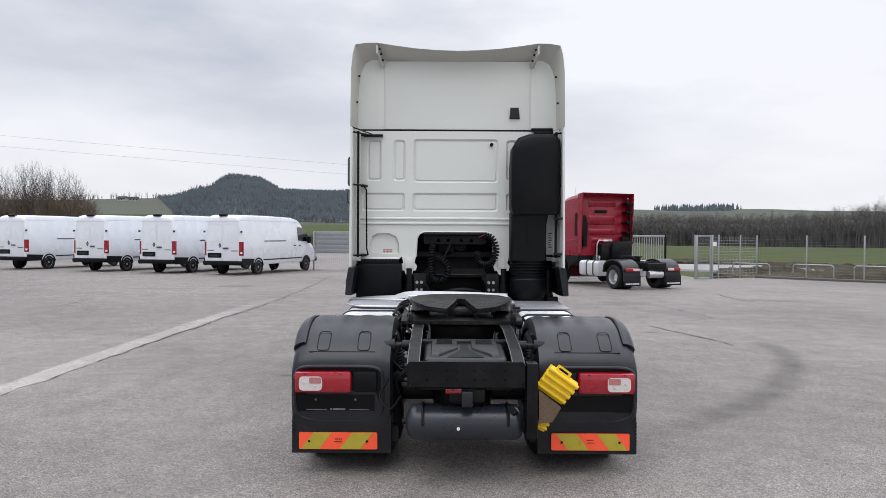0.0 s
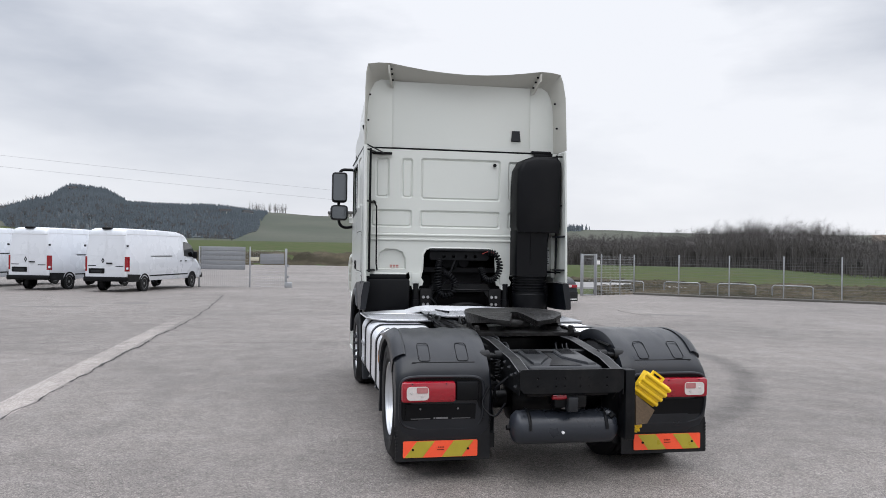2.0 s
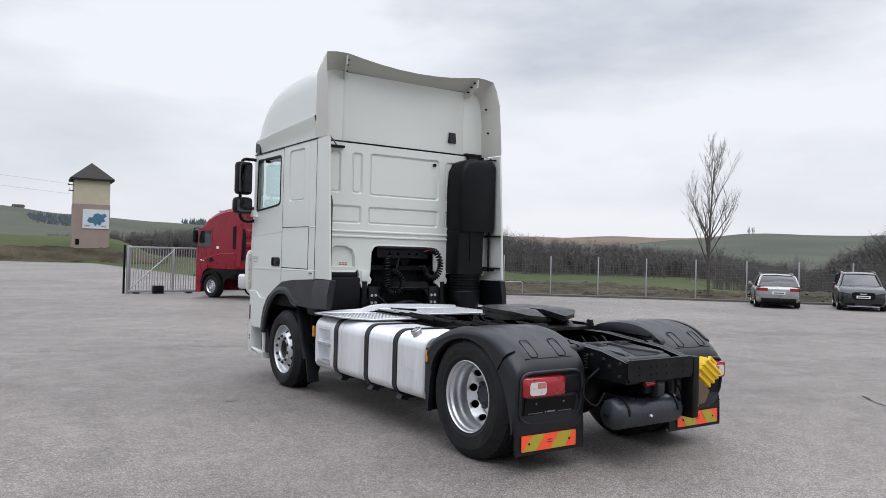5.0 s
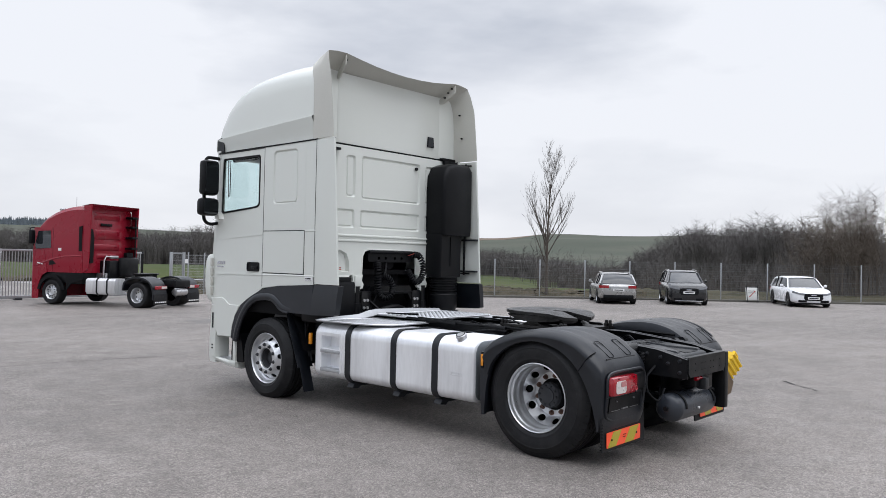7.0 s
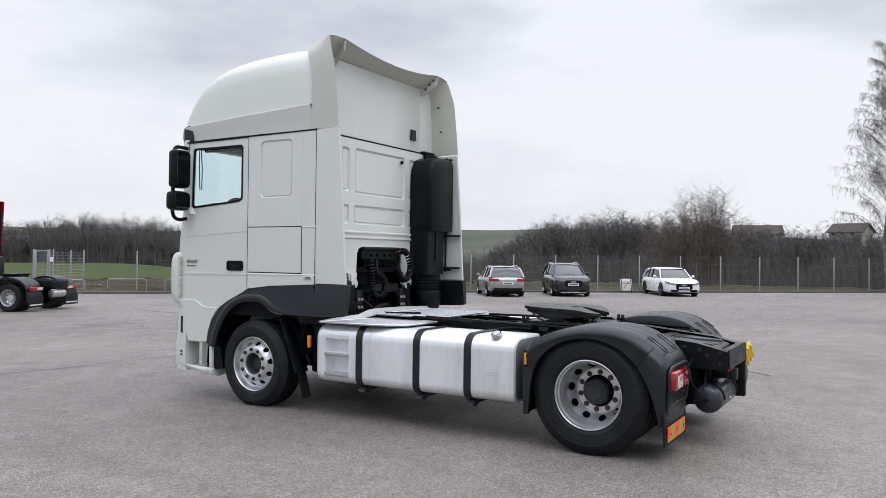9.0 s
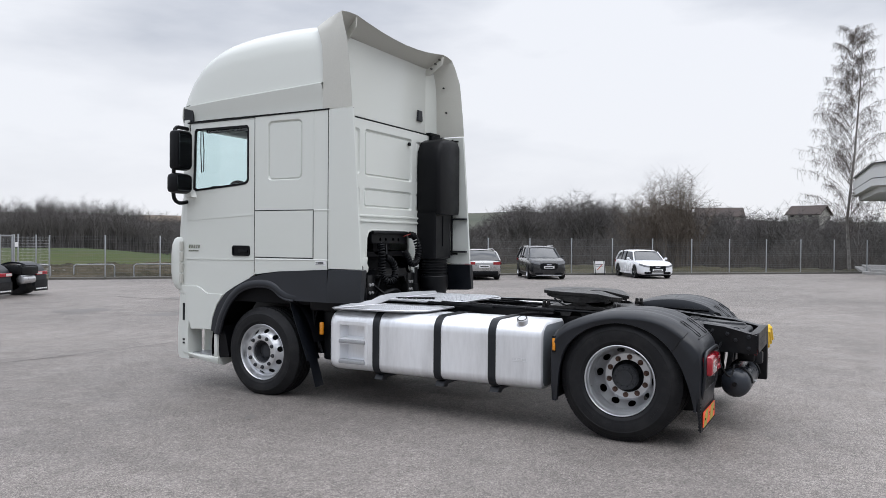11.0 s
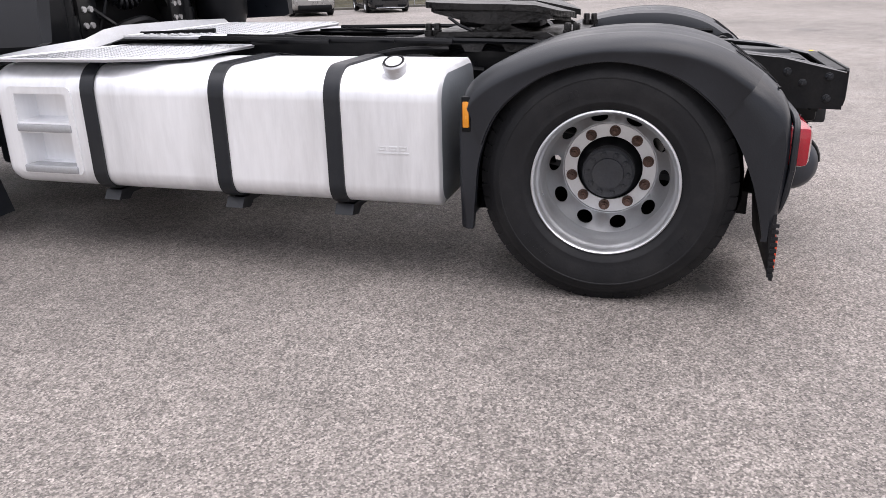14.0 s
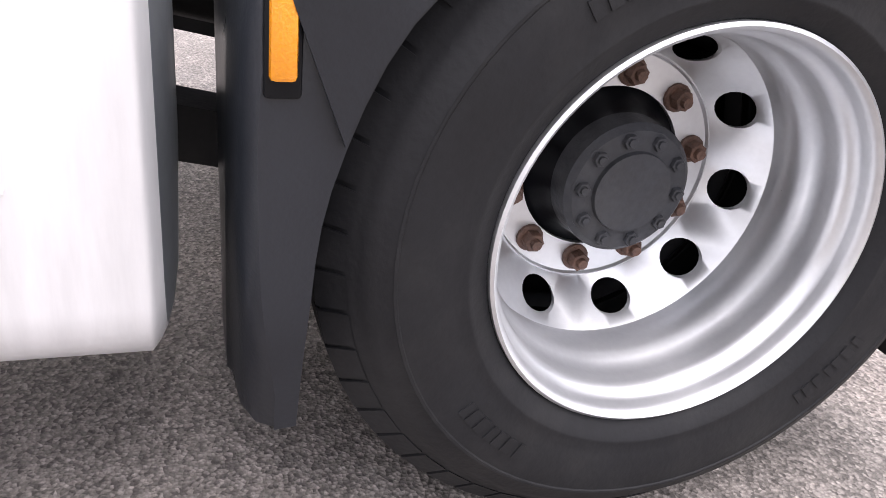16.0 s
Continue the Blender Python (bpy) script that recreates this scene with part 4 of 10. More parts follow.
R, F, I = both(half_rear), both(half_front), both(half_in)
lip = []
for a, b in zip(R, I):
    lip.append(a + (b - a).normalized() * 0.02 + Vector((0, 0.004, 0)))
middle = [a.lerp(b, 0.5) + Vector((0, 0, 0.012 if abs(a.x) < 1.2 else 0)) for a, b in zip(F, R)]
spoil.loft([F, middle, R, lip, [a.lerp(b, 0.5) for a, b in zip(lip, I)], I], close=False)
part("roof_spoiler", spoil, FLANGE, tractor, "flared off-white rear roof spoiler", smooth=50)
for s in (-1, 1):
    br = Mesh()
    br.plate([(2.89, 4.03), (3.11, 3.86), (3.11, 3.80), (3.05, 3.80), (2.90, 3.93)], [], 0.02, lambda u, v, w, s=s: (s * (0.955 - 0.10 * (u - 2.9) / 0.2 * 0.6 + w), u, v))
    part("spoiler_bracket", br, FLANGE, tractor)
sc = Mesh()
for s in (-1, 1):
    for x, y, z in ((1.19, 3.0, 3.68), (1.21, 2.97, 3.36), (0.94, 2.93, 3.99), (0.925, 2.98, 3.94), (0.91, 3.03, 3.88)):
        sc.lathe([(0, 0.012), (0.012, 0.012), (0.012, -0.01)], (s * (x - 0.004), y, z), "x", 8)
part("spoiler_screws", sc, BLACK, tractor)["kind"] = "stuff"

for x0, x1, z0, z1 in ((-1.10, -0.90, 2.955, 2.985), (0.93, 1.20, 2.965, 3.03)):
    e = Mesh()
    e.box(x0, x1, 3.02, 3.068, z0, z1, 0.006)
    part("hinge_bracket", e, BLACK, tractor, "black hinge bracket")
e = Mesh()
e.tube([(-1.235, 2.74, 3.03), (-1.0, 3.03, 2.972)], 0.008, 6)
part("stay_rod", e, GREY, tractor)

# side extenders behind the cab
for s in (-1, 1):
    e = Mesh()
    rows = []
    for z, yr, inset in ((1.395, 2.615, 0.004), (1.7, 2.635, 0.0), (2.2, 2.665, 0.0), (2.7, 2.70, 0.0), (3.03, 2.725, 0.0)):
        rows.append([(s * (1.252 - inset), 3.035, z), (s * (1.26 - inset), 2.95, z), (s * (1.264 - inset), yr + 0.05, z), (s * (1.258 - inset), yr + 0.01, z), (s * (1.245 - inset), yr, z), (s * (1.232 - inset), yr + 0.012, z), (s * (1.232 - inset), 2.95, z), (s * (1.225 - inset), 3.035, z)])
    e.loft(rows)
    ext = part("side_extender", e, WHITE, tractor, "white side air deflector")
    e = Mesh()
    e.tube([(s * 1.18, 2.86, 1.50), (s * 1.18, 2.86, 3.0)], 0.014, 8)
    for z in (1.52, 2.36, 2.98):
        e.tube([(s * 1.23, 2.80, z), (s * 1.18, 2.86, z), (s * 1.09, 3.08, z)], 0.012, 6)
        e.box(min(s * 1.10, s * 1.20), max(s * 1.10, s * 1.20), 3.02, 3.07, z - 0.015, z + 0.015, 0.004)
    part("extender_strut", e, BLACK, ext, "black steel strut")
    e = Mesh()
    e.tube([(s * 1.07, 2.98, 1.52), (s * 1.085, 2.95, 1.60), (s * 1.09, 2.95, 2.30), (s * 1.13, 2.90, 2.37)], 0.010, 6)
    if s < 0:
        part("gas_spring", e, BLACK, ext)
    for z in ((1.55, 1.97) if s > 0 else ()):
        b = Mesh()
        b.box(min(s * 1.17, s * 1.232), max(s * 1.17, s * 1.232), 2.66, 3.05, z - 0.012, z + 0.012, 0.004)
        part("extender_rib", b, GREY, ext)
    b = Mesh()
    b.loft([[(s * 1.298, y, z0), (s * 1.29, y, (z0 + z1) / 2), (s * 1.262, y, z1), (s * 1.185, y, z1), (s * 1.235, y, z0)] for y, z0, z1 in ((2.60, 1.075, 1.385), (2.64, 1.06, 1.387), (3.02, 1.045, 1.385))])
    part("lower_extender", b, PLASTIC, tractor, "dark grey plastic panel behind the wheel arch")
stk = Mesh()
stk.plate([(1.115, 1.60), (1.165, 1.60), (1.165, 1.83), (1.115, 1.83)], [], 0.003, on_rear(3.068))
part("paper_label", stk, INK, tractor, "white paper label")
lab = Mesh()
for i in range(7):
    lab.plate([(1.12, 1.62 + 0.028 * i), (1.16 - 0.008 * (i % 3), 1.62 + 0.028 * i), (1.16 - 0.008 * (i % 3), 1.632 + 0.028 * i), (1.12, 1.632 + 0.028 * i)], [], 0.002, on_rear(3.064))
part("label_print", lab, GREY, tractor)
lab = Mesh()
for i, u in enumerate((-0.90, -0.86, -0.82)):
    for j in range(2):
        lab.plate([(u, 1.555 + 0.022 * j), (u + 0.03, 1.555 + 0.022 * j), (u + 0.03, 1.566 + 0.022 * j), (u, 1.566 + 0.022 * j)], [], 0.002, on_rear(3.1085))
part("warning_print", lab, REDINK, tractor)

# wheel arch of the cab
for s in (-1, 1):
    a = Mesh()
    a.plate(ARCH_TOP + [(3.035, 1.38), (3.035, 1.045), (3.40, 1.045)] + ARCH_IN[::-1], [], 0.03, on_side(s, 1.238))
    arch = part("wheel_arch_panel", a, ARCH, tractor, "dark grey plastic wheel arch panel")
    hub = Vector((3.93, 0.47))
    curve = [Vector(p[:2]) for p in spline([(y, z, 0) for y, z in ARCH_IN], 3)]
    a = Mesh()
    a.tube([(s * 1.268, q.x, q.y) for q in curve], 0.014, 8)
    part("arch_lip", a, ARCH, arch)
    a = Mesh()
    flare = []
    for i, q in enumerate(curve):
        d = (q - hub).normalized()
        k = smoothstep(1.0, 0.72, i / (len(curve) - 1))
        flare.append([(s * x, q.x + d.x * r, q.y + d.y * r) for r, x in ((-0.004, 1.262), (0.006, 1.270 + 0.014 * k), (0.03, 1.270 + 0.020 * k), (0.062, 1.2695 + 0.014 * k), (0.075, 1.2665))])
    a.loft(flare, close=False)
    part("arch_flare", a, ARCH, arch, "raised rim round the wheel opening", smooth=60)
    a = Mesh()
    outer = arc(3.93, 0.47, 0.73, -8, 168, 24)
    a.loft([[(s * 1.236, u, v) for u, v in outer], [(s * 0.70, u, v) for u, v in outer]], close=False)
    a.plate([(4.41, 0.37), (4.555, 0.355), (4.60, 0.66), (4.50, 0.72), (4.46, 0.60)], [], 0.20, on_side(s, 1.02))
    part("wheel_housing", a, BLACK, tractor)
    a = Mesh()
    a.loft([[(s * 1.20, y, z), (s * 1.245, y + 0.012, z), (s * 1.235, y + 0.03, z), (s * 1.02, y + 0.05, z), (s * 1.02, y + 0.02, z)] for y, z in ((3.52, 1.04), (3.495, 0.95), (3.445, 0.82), (3.395, 0.70), (3.335, 0.55), (3.285, 0.42))])
    a.loft([[(s * 1.20, y, z), (s * 1.215, y + 0.004, z), (s * 1.20, y + 0.010, z), (s * 1.06, y + 0.02, z), (s * 1.06, y + 0.012, z)] for y, z in ((3.30, 0.44), (3.25, 0.28), (3.21, 0.15))])
    part("front_mudflap", a, PLASTIC, tractor)
    mk = Mesh()
    mk.box(min(s * 1.16, s * 1.19), max(s * 1.16, s * 1.19), 3.145, 3.185, 0.70, 0.83, 0.006)
    part("side_marker", mk, AMBER, tractor, "amber side marker lamp")

# step and bumper corner
for s in (-1, 1):
    b = Mesh()
    b.loft([[(s * 1.25, 5.02 + d, z), (s * 1.245, 5.14 + d, z), (s * 1.20, 5.23 + d, z), (s * 1.05, 5.28 + d, z), (s * 1.05, 5.0, z), (s * 1.20, 5.0, z)] for z, d in ((0.31, -0.02), (0.40, 0.0), (0.62, 0.0), (0.80, -0.02), (1.05, -0.03))])
    b.box(min(s * 1.19, s * 1.25), max(s * 1.19, s * 1.25), 4.565, 4.615, 0.36, 0.62, 0.008)
    b.loft([[(s * 1.235, y, z0 + 0.02), (s * 1.258, y, z0 + 0.06), (s * 1.255, y, z1 - 0.01), (s * 1.235, y, z1), (s * 0.95, y, z1 - 0.006), (s * 0.95, y, z0 + 0.04), (s * 1.15, y, z0)] for y, z0, z1 in ((4.55, 0.262, 0.364), (4.62, 0.268, 0.368), (4.8, 0.285, 0.372), (5.0, 0.315, 0.378), (5.08, 0.33, 0.382))])
    b.box(min(s * 0.93, s * 0.96), max(s * 0.93, s * 0.96), 4.56, 5.05, 0.30, 0.66)
    part("bumper_corner", b, WHITE, tractor, "white front bumper corner with entry step")
    b = Mesh()
    lower = [(5.125, 1.15), (4.87, 1.155), (4.81, 1.135), (4.74, 1.09), (4.695, 1.075), (4.475, 1.075), (4.57, 0.945), (4.63, 0.80), (4.652, 0.668), (4.965, 0.66), (5.015, 0.80), (5.05, 1.05)]
    inset = [(4.83 + 0.985 * (u - 4.83), 0.90 + 0.975 * (v - 0.90)) for u, v in lower]
    b.loft([[(s * 1.2455, u, v) for u, v in lower], [(s * 1.259, u, v) for u, v in inset]], caps=False)
    b.add([(s * 1.259, u, v) for u, v in inset], [tuple(range(len(inset)))])
    part("door_fairing", b, WHITE, tractor, "white raised lower door fairing")
    b = Mesh()
    b.plate(rounded(0.98, 1.22, 4.62, 4.99, 0.03), [], 0.006, lambda u, v, w, s=s: (s * u, v, 0.376 + w))
    part("step_tread", b, TREAD, tractor)
    b = Mesh()
    b.loft([[(s * 1.236, 5.10, z), (s * (1.24 + 0.035 * k), 5.125, z), (s * (1.24 + 0.045 * k), 5.17 + 0.05 * k, z), (s * (1.22 + 0.03 * k), 5.22 + 0.07 * k, z), (s * 1.16, 5.24 + 0.08 * k, z), (s * 1.10, 5.12, z)] for z, k in ((1.10, 0.0), (1.13, 0.45), (1.19, 0.8), (1.30, 1.0), (1.50, 1.0), (1.62, 0.85), (1.685, 0.5), (1.71, 0.05))])
    part("corner_deflector", b, WHITE, tractor, "white rounded air deflector at the cab corner", smooth=50)
    for i in range(4):
        b = Mesh()
        b.plate(rounded(5.098, 5.128, 1.18 + 0.125 * i, 1.285 + 0.125 * i, 0.008, 3), [], 0.03, on_side(s, 1.248))
        part("deflector_slot", b, FLANGE, tractor)
    for z in (0.48, 0.52, 0.75):
        b = Mesh()
        b.box(min(s * 1.23, s * 1.252), max(s * 1.23, s * 1.252), 5.07, 5.10, z, z + (0.2 if z == 0.75 else 0.02))
        part("bumper_slot", b, GREY, tractor)

# mirrors
for s in (-1, 1):
    mroot = new("door_mirror")
    mroot.parent = tractor
    mroot["label"] = "pair of black door mirrors on a curved arm"
    a = Mesh()
    a.box(min(s * 1.335, s * 1.56), max(s * 1.335, s * 1.56), 4.86, 5.01, 2.46, 2.905, 0.045)
    part("main_housing", a, BLACK, mroot)
    a = Mesh()
    a.box(min(s * 1.32, s * 1.575), max(s * 1.32, s * 1.575), 4.87, 5.03, 2.20, 2.425, 0.05)
    part("wide_angle_housing", a, BLACK, mroot)
    a = Mesh()
    a.plate(rounded(1.355, 1.54, 2.49, 2.875, 0.03), [], 0.003, lambda u, v, w, s=s: (s * u, 4.858 - w, v))
    part("main_glass", a, MIRROR, mroot)
    a = Mesh()
    a.plate(rounded(1.345, 1.55, 2.225, 2.40, 0.03), [], 0.003, lambda u, v, w, s=s: (s * u, 4.868 - w, v))
    part("wide_angle_glass", a, MIRROR, mroot)
    a = Mesh()
    a.tube(spline([(s * 1.2, 5.04, 2.95), (s * 1.30, 5.06, 2.96), (s * 1.43, 5.04, 2.93), (s * 1.45, 5.03, 2.7), (s * 1.45, 5.04, 2.3), (s * 1.43, 5.05, 2.15), (s * 1.34, 5.06, 2.10), (s * 1.22, 5.04, 2.12)], 4), 0.022, 8)
    part("mirror_arm", a, BLACK, mroot)
    a = Mesh()
    a.loft([[(s * 1.24, 4.88, 2.16), (s * 1.24, 5.02, 2.16), (s * 1.24, 5.02, 2.26), (s * 1.24, 4.92, 2.25)], [(s * 1.30, 4.92, 2.17), (s * 1.30, 5.02, 2.17), (s * 1.30, 5.02, 2.25), (s * 1.30, 4.94, 2.24)]])
    part("mirror_base_cover", a, WHITE, mroot, "white mirror base cover")
cur = Mesh()
cur.tube([(-1.215, 4.86, 2.92), (-1.212, 4.865, 2.70), (-1.212, 4.85, 2.45), (-1.212, 4.82, 2.46), (-1.212, 4.815, 2.7), (-1.215, 4.83, 2.92)], 0.006, 5)
part("hanging_cord", cur, GREY, tractor)


# wheels


def tyre_mesh(x_out, width, R, s, centre):
    """A tyre with shoulder, sidewall ribs and a bead; s: the side it faces."""
    t = Mesh()
    prof = [(0.300, 0.0), (0.307, 0.012), (0.33, 0.024), (0.334, 0.0275), (0.338, 0.0285), (0.342, 0.0275), (0.36, 0.031), (0.385, 0.0335), (0.41, 0.0345), (0.428, 0.0328), (0.430, 0.0345), (0.434, 0.0345), (0.436, 0.0318), (0.455, 0.025), (0.47, 0.012), (0.478, 0.004), (0.482, 0.002), (0.496, -0.012), (R - 0.002, -0.030)]
    prof = [(0.33 + (r - 0.33) * (R - 0.33) / 0.19 if r > 0.33 else r, a) for r, a in prof[:-1]] + prof[-1:]
    flip = [(r, -width - (a)) for r, a in prof]
    tread = []
    grooves = [-0.075, -0.13, -0.185, -0.24]
    for g in grooves:
        g = g * width / 0.31
        tread += [(R + 0.004, g + 0.007), (R - 0.012, g + 0.004), (R - 0.012, g - 0.004), (R + 0.004, g - 0.007)]
    prof = prof + tread + list(reversed(flip))
    t.lathe([(r, s * (x_out + a)) for r, a in prof], centre, "x", 72)
    return t


def tread_blocks(x_out, R, s, centre, tyre):
    """The shoulder lugs of a tyre and the raised plain bars of its lettering."""
    t = Mesh()
    # shoulder blocks
    n = 54
    for i in range(n):
        a = 2 * math.pi * i / n
        for b0, b1 in ((0.0, 0.012),):
            pts = []
            for r, o in ((R - 0.034, 0.0005), (R + 0.002, -0.027), (R + 0.002, -0.05), (R - 0.034, -0.03)):
                pts.append((r, o))
            ring1 = [(s * (x_out + o), r * math.cos(a - 0.051), r * math.sin(a - 0.051)) for r, o in pts]
            ring2 = [(s * (x_out + o), r * math.cos(a + 0.051), r * math.sin(a + 0.051)) for r, o in pts]
            t.loft([[(centre[0] + p[0], centre[1] + p[1], centre[2] + p[2]) for p in ring] for ring in (ring1, ring2)])
    # raised plain bars where the maker's lettering stands
    for a0 in (0.9, 3.6, 5.3):
        for i in range(7):
            a = a0 + 0.055 * i
            ring = []
            for q in (a, a + (0.042 if i % 3 else 0.03)):
                ring.append([(centre[0] + s * (x_out + o), centre[1] + r * math.cos(q), centre[2] + r * math.sin(q)) for r, o in ((0.375, 0.031), (0.375, 0.0352), (0.40, 0.0362), (0.40, 0.032))])
            t.loft(ring)
    part("tread", t, RUBBER, tyre)["kind"] = "stuff"


def bolt(mesh, c, axis_s, r, h, n=6, turn=0.0):
    """A hexagonal nut with washer and stud end, along x."""
    for rr, a0, a1, k in ((r * 1.35, 0, 0.3 * h, 14), (r, 0.3 * h, h, n), (r * 0.55, h, 1.35 * h, 8)):
        rings = [[(c[0] + axis_s * a, c[1] + q * math.cos(turn + 2 * math.pi * i / k), c[2] + q * math.sin(turn + 2 * math.pi * i / k)) for i in range(k)] for q, a in ((rr, a0), (rr, a1 - 0.002), (rr * 0.9, a1))]
        mesh.loft(rings)
    return mesh


WHEEL_R = 0.520
HUB = surf("dark_hub_paint", (0.036, 0.038, 0.043), 0.5, var=0.25, scale=14, fine=90, bump=0.15, dirt=(0.06, 0.058, 0.055), dirt_amount=0.4, dirt_scale=12, spec=0.3)


def rear_wheel(s):
    """The outer and inner wheel of the driven axle, with a deeply dished rim."""
    root = new("rear_wheel")
    root.parent = tractor
    root["label"] = "dual rear wheel with deep silver rim"
    c = (0, 0, 0.519)
    ty = part("tyre", tyre_mesh(1.228, 0.31, WHEEL_R, s, c), RUBBER, root, "worn black tyre")
    tread_blocks(1.228, WHEEL_R, s, c, ty)
    part("inner_tyre", tyre_mesh(0.865, 0.31, WHEEL_R, s, c), RUBBER, root, "worn black tyre")
    m = Mesh()
    prof = [(0.300, 1.222), (0.304, 1.235), (0.303, 1.243), (0.298, 1.246), (0.292, 1.240), (0.289, 1.228), (0.2885, 1.216), (0.287, 1.208), (0.281, 1.200), (0.2765, 1.192), (0.2750, 1.182), (0.2755, 1.160), (0.2745, 1.146), (0.270, 1.134), (0.2645, 1.122), (0.262, 1.108), (0.2625, 1.085), (0.265, 1.066), (0.2675, 1.056), (0.2685, 1.046)]
    m.lathe([(r, s * a) for r, a in prof], c, "x", 96)
    # cone with hand holes, then the flat bolting face
    holes = [[(0.236 * math.cos(t) + 0.0225 * math.cos(q) * math.cos(t) - 0.036 * math.sin(q) * math.sin(t), 0.236 * math.sin(t) + 0.0225 * math.cos(q) * math.sin(t) + 0.036 * math.sin(q) * math.cos(t)) for q in [2 * math.pi * i / 22 for i in range(22)]] for t in [2 * math.pi * (i + 0.16) / 10 for i in range(10)]]

    def cone(u, v, w):
        r = math.hypot(u, v)
        return (s * (0.9585 + 0.088 * (max(0.0, r - 0.2) / 0.0685) ** 1.25 - w), c[1] + u, c[2] + v)

    m.plate(circle(0, 0, 0.2685, 96), [circle(0, 0, 0.2, 96)] + holes, 0.010, cone)
    for r0, r1, h in ((0.196, 0.206, 0.005),):
        mid_r = (r0 + r1) / 2
        x_at = 0.9585 + 0.042 * (mid_r - 0.2) / 0.066
        m.lathe([(r0, s * (x_at - 0.004)), (mid_r, s * (x_at + h)), (r1, s * (x_at + 0.002))], c, "x", 96)
    m.plate(circle(0, 0, 0.201, 96), [circle(0, 0, 0.142, 64)], 0.012, lambda u, v, w: (s * (0.9585 - w), c[1] + u, c[2] + v))
    rim = part("rim", m, RIM, root, "deep dished silver steel rim")
    m = Mesh()
    m.lathe([(r, s * a) for r, a in ((0.112, 1.0), (0.110, 1.045), (0.100, 1.055), (0.068, 1.058), (0.066, 1.066), (0.0, 1.068))], c, "x", 48)
    hub_bolts = []
    for i in range(10):
        t = 2 * math.pi * (i + 0.1) / 10
        hub_bolts.append(bolt(Mesh(), (s * 1.052, c[1] + 0.086 * math.cos(t), c[2] + 0.086 * math.sin(t)), s, 0.0125, 0.012, turn=i))
    hub = part("hub", m, HUB, root, "dark grey hub with ring of bolts")
    for b in hub_bolts:
        part("hub_bolt", b, HUB, hub)
    # walls of the hub cavity, black in place of the shade inside
    m = Mesh()
    m.lathe([(0.21, s * 0.60), (0.21, s * 0.90), (0.144, s * 0.935), (0.144, s * 0.945), (0.135, s * 0.955), (0.118, s * 0.975), (0.112, s * 1.002)], c, "x", 48)
    part("hub_cavity", m, BLACK, root)
    for i in range(10):
        t = 2 * math.pi * (i + 0.65) / 10
        b = Mesh()
        p = (s * 0.9580, c[1] + 0.1675 * math.cos(t), c[2] + 0.1675 * math.sin(t))
        bolt(b, p, s, 0.0180, 0.028, turn=0.4 * i)
        part("wheel_nut", b, RUST, rim, "rusty wheel nut" if i == 0 else "")
    return root


def front_wheel(s):
    """A steered wheel: a bright lip, a raised shell with hand holes, a flat ring of nuts and an open bore."""
    root = new("front_wheel")
    root.parent = tractor
    root["label"] = "steered front wheel with silver rim"
    c = (0, 3.93, 0.467)
    R = 0.484
    ty = part("tyre", tyre_mesh(1.222, 0.30, R, s, c), RUBBER, root, "worn black tyre")
    tread_blocks(1.222, R, s, c, ty)
    m = Mesh()
    prof = [(0.300, 1.212), (0.306, 1.222), (0.306, 1.230), (0.300, 1.234), (0.294, 1.229), (0.289, 1.214), (0.286, 1.195), (0.276, 1.172), (0.266, 1.160), (0.258, 1.158)]
    m.lathe([(r, s * a) for r, a in prof], c, "x", 96)
    holes = [[(0.226 * math.cos(t) + 0.022 * math.cos(q) * math.cos(t) - 0.030 * math.sin(q) * math.sin(t), 0.226 * math.sin(t) + 0.022 * math.cos(q) * math.sin(t) + 0.030 * math.sin(q) * math.cos(t)) for q in [2 * math.pi * i / 18 for i in range(18)]] for t in [2 * math.pi * (i + 0.72) / 10 for i in range(10)]]
    m.plate(circle(0, 0, 0.2585, 96), [circle(0, 0, 0.197, 96)] + holes, 0.010, lambda u, v, w: (s * (1.158 + 0.070 * smoothstep(0.262, 0.190, math.hypot(u, v)) - w), c[1] + u, c[2] + v))
    m.lathe([(r, s * a) for r, a in ((0.199, 1.222), (0.196, 1.232), (0.190, 1.238), (0.184, 1.240), (0.136, 1.240), (0.128, 1.238), (0.122, 1.230), (0.120, 1.205))], c, "x", 96)
    rim = part("rim", m, RIM, root, "silver steel rim")
    m = Mesh()
    m.lathe([(r, s * a) for r, a in ((0.300, 0.98), (0.290, 1.10), (0.121, 1.12), (0.119, 1.200), (0.112, 1.195), (0.106, 1.160), (0.098, 1.135), (0.085, 1.130), (0.080, 1.150), (0.062, 1.165), (0.0, 1.170))], c, "x", 40)
    part("hub", m, HUB, root, "dark grey hub cap in the bore")
    for i in range(10):
        t = 2 * math.pi * (i + 0.3) / 10
        b = Mesh()
        bolt(b, (s * 1.238, c[1] + 0.1635 * math.cos(t), c[2] + 0.1635 * math.sin(t)), s, 0.0165, 0.022, turn=0.3 * i)
        part("wheel_nut", b, HUB, rim)
    return root


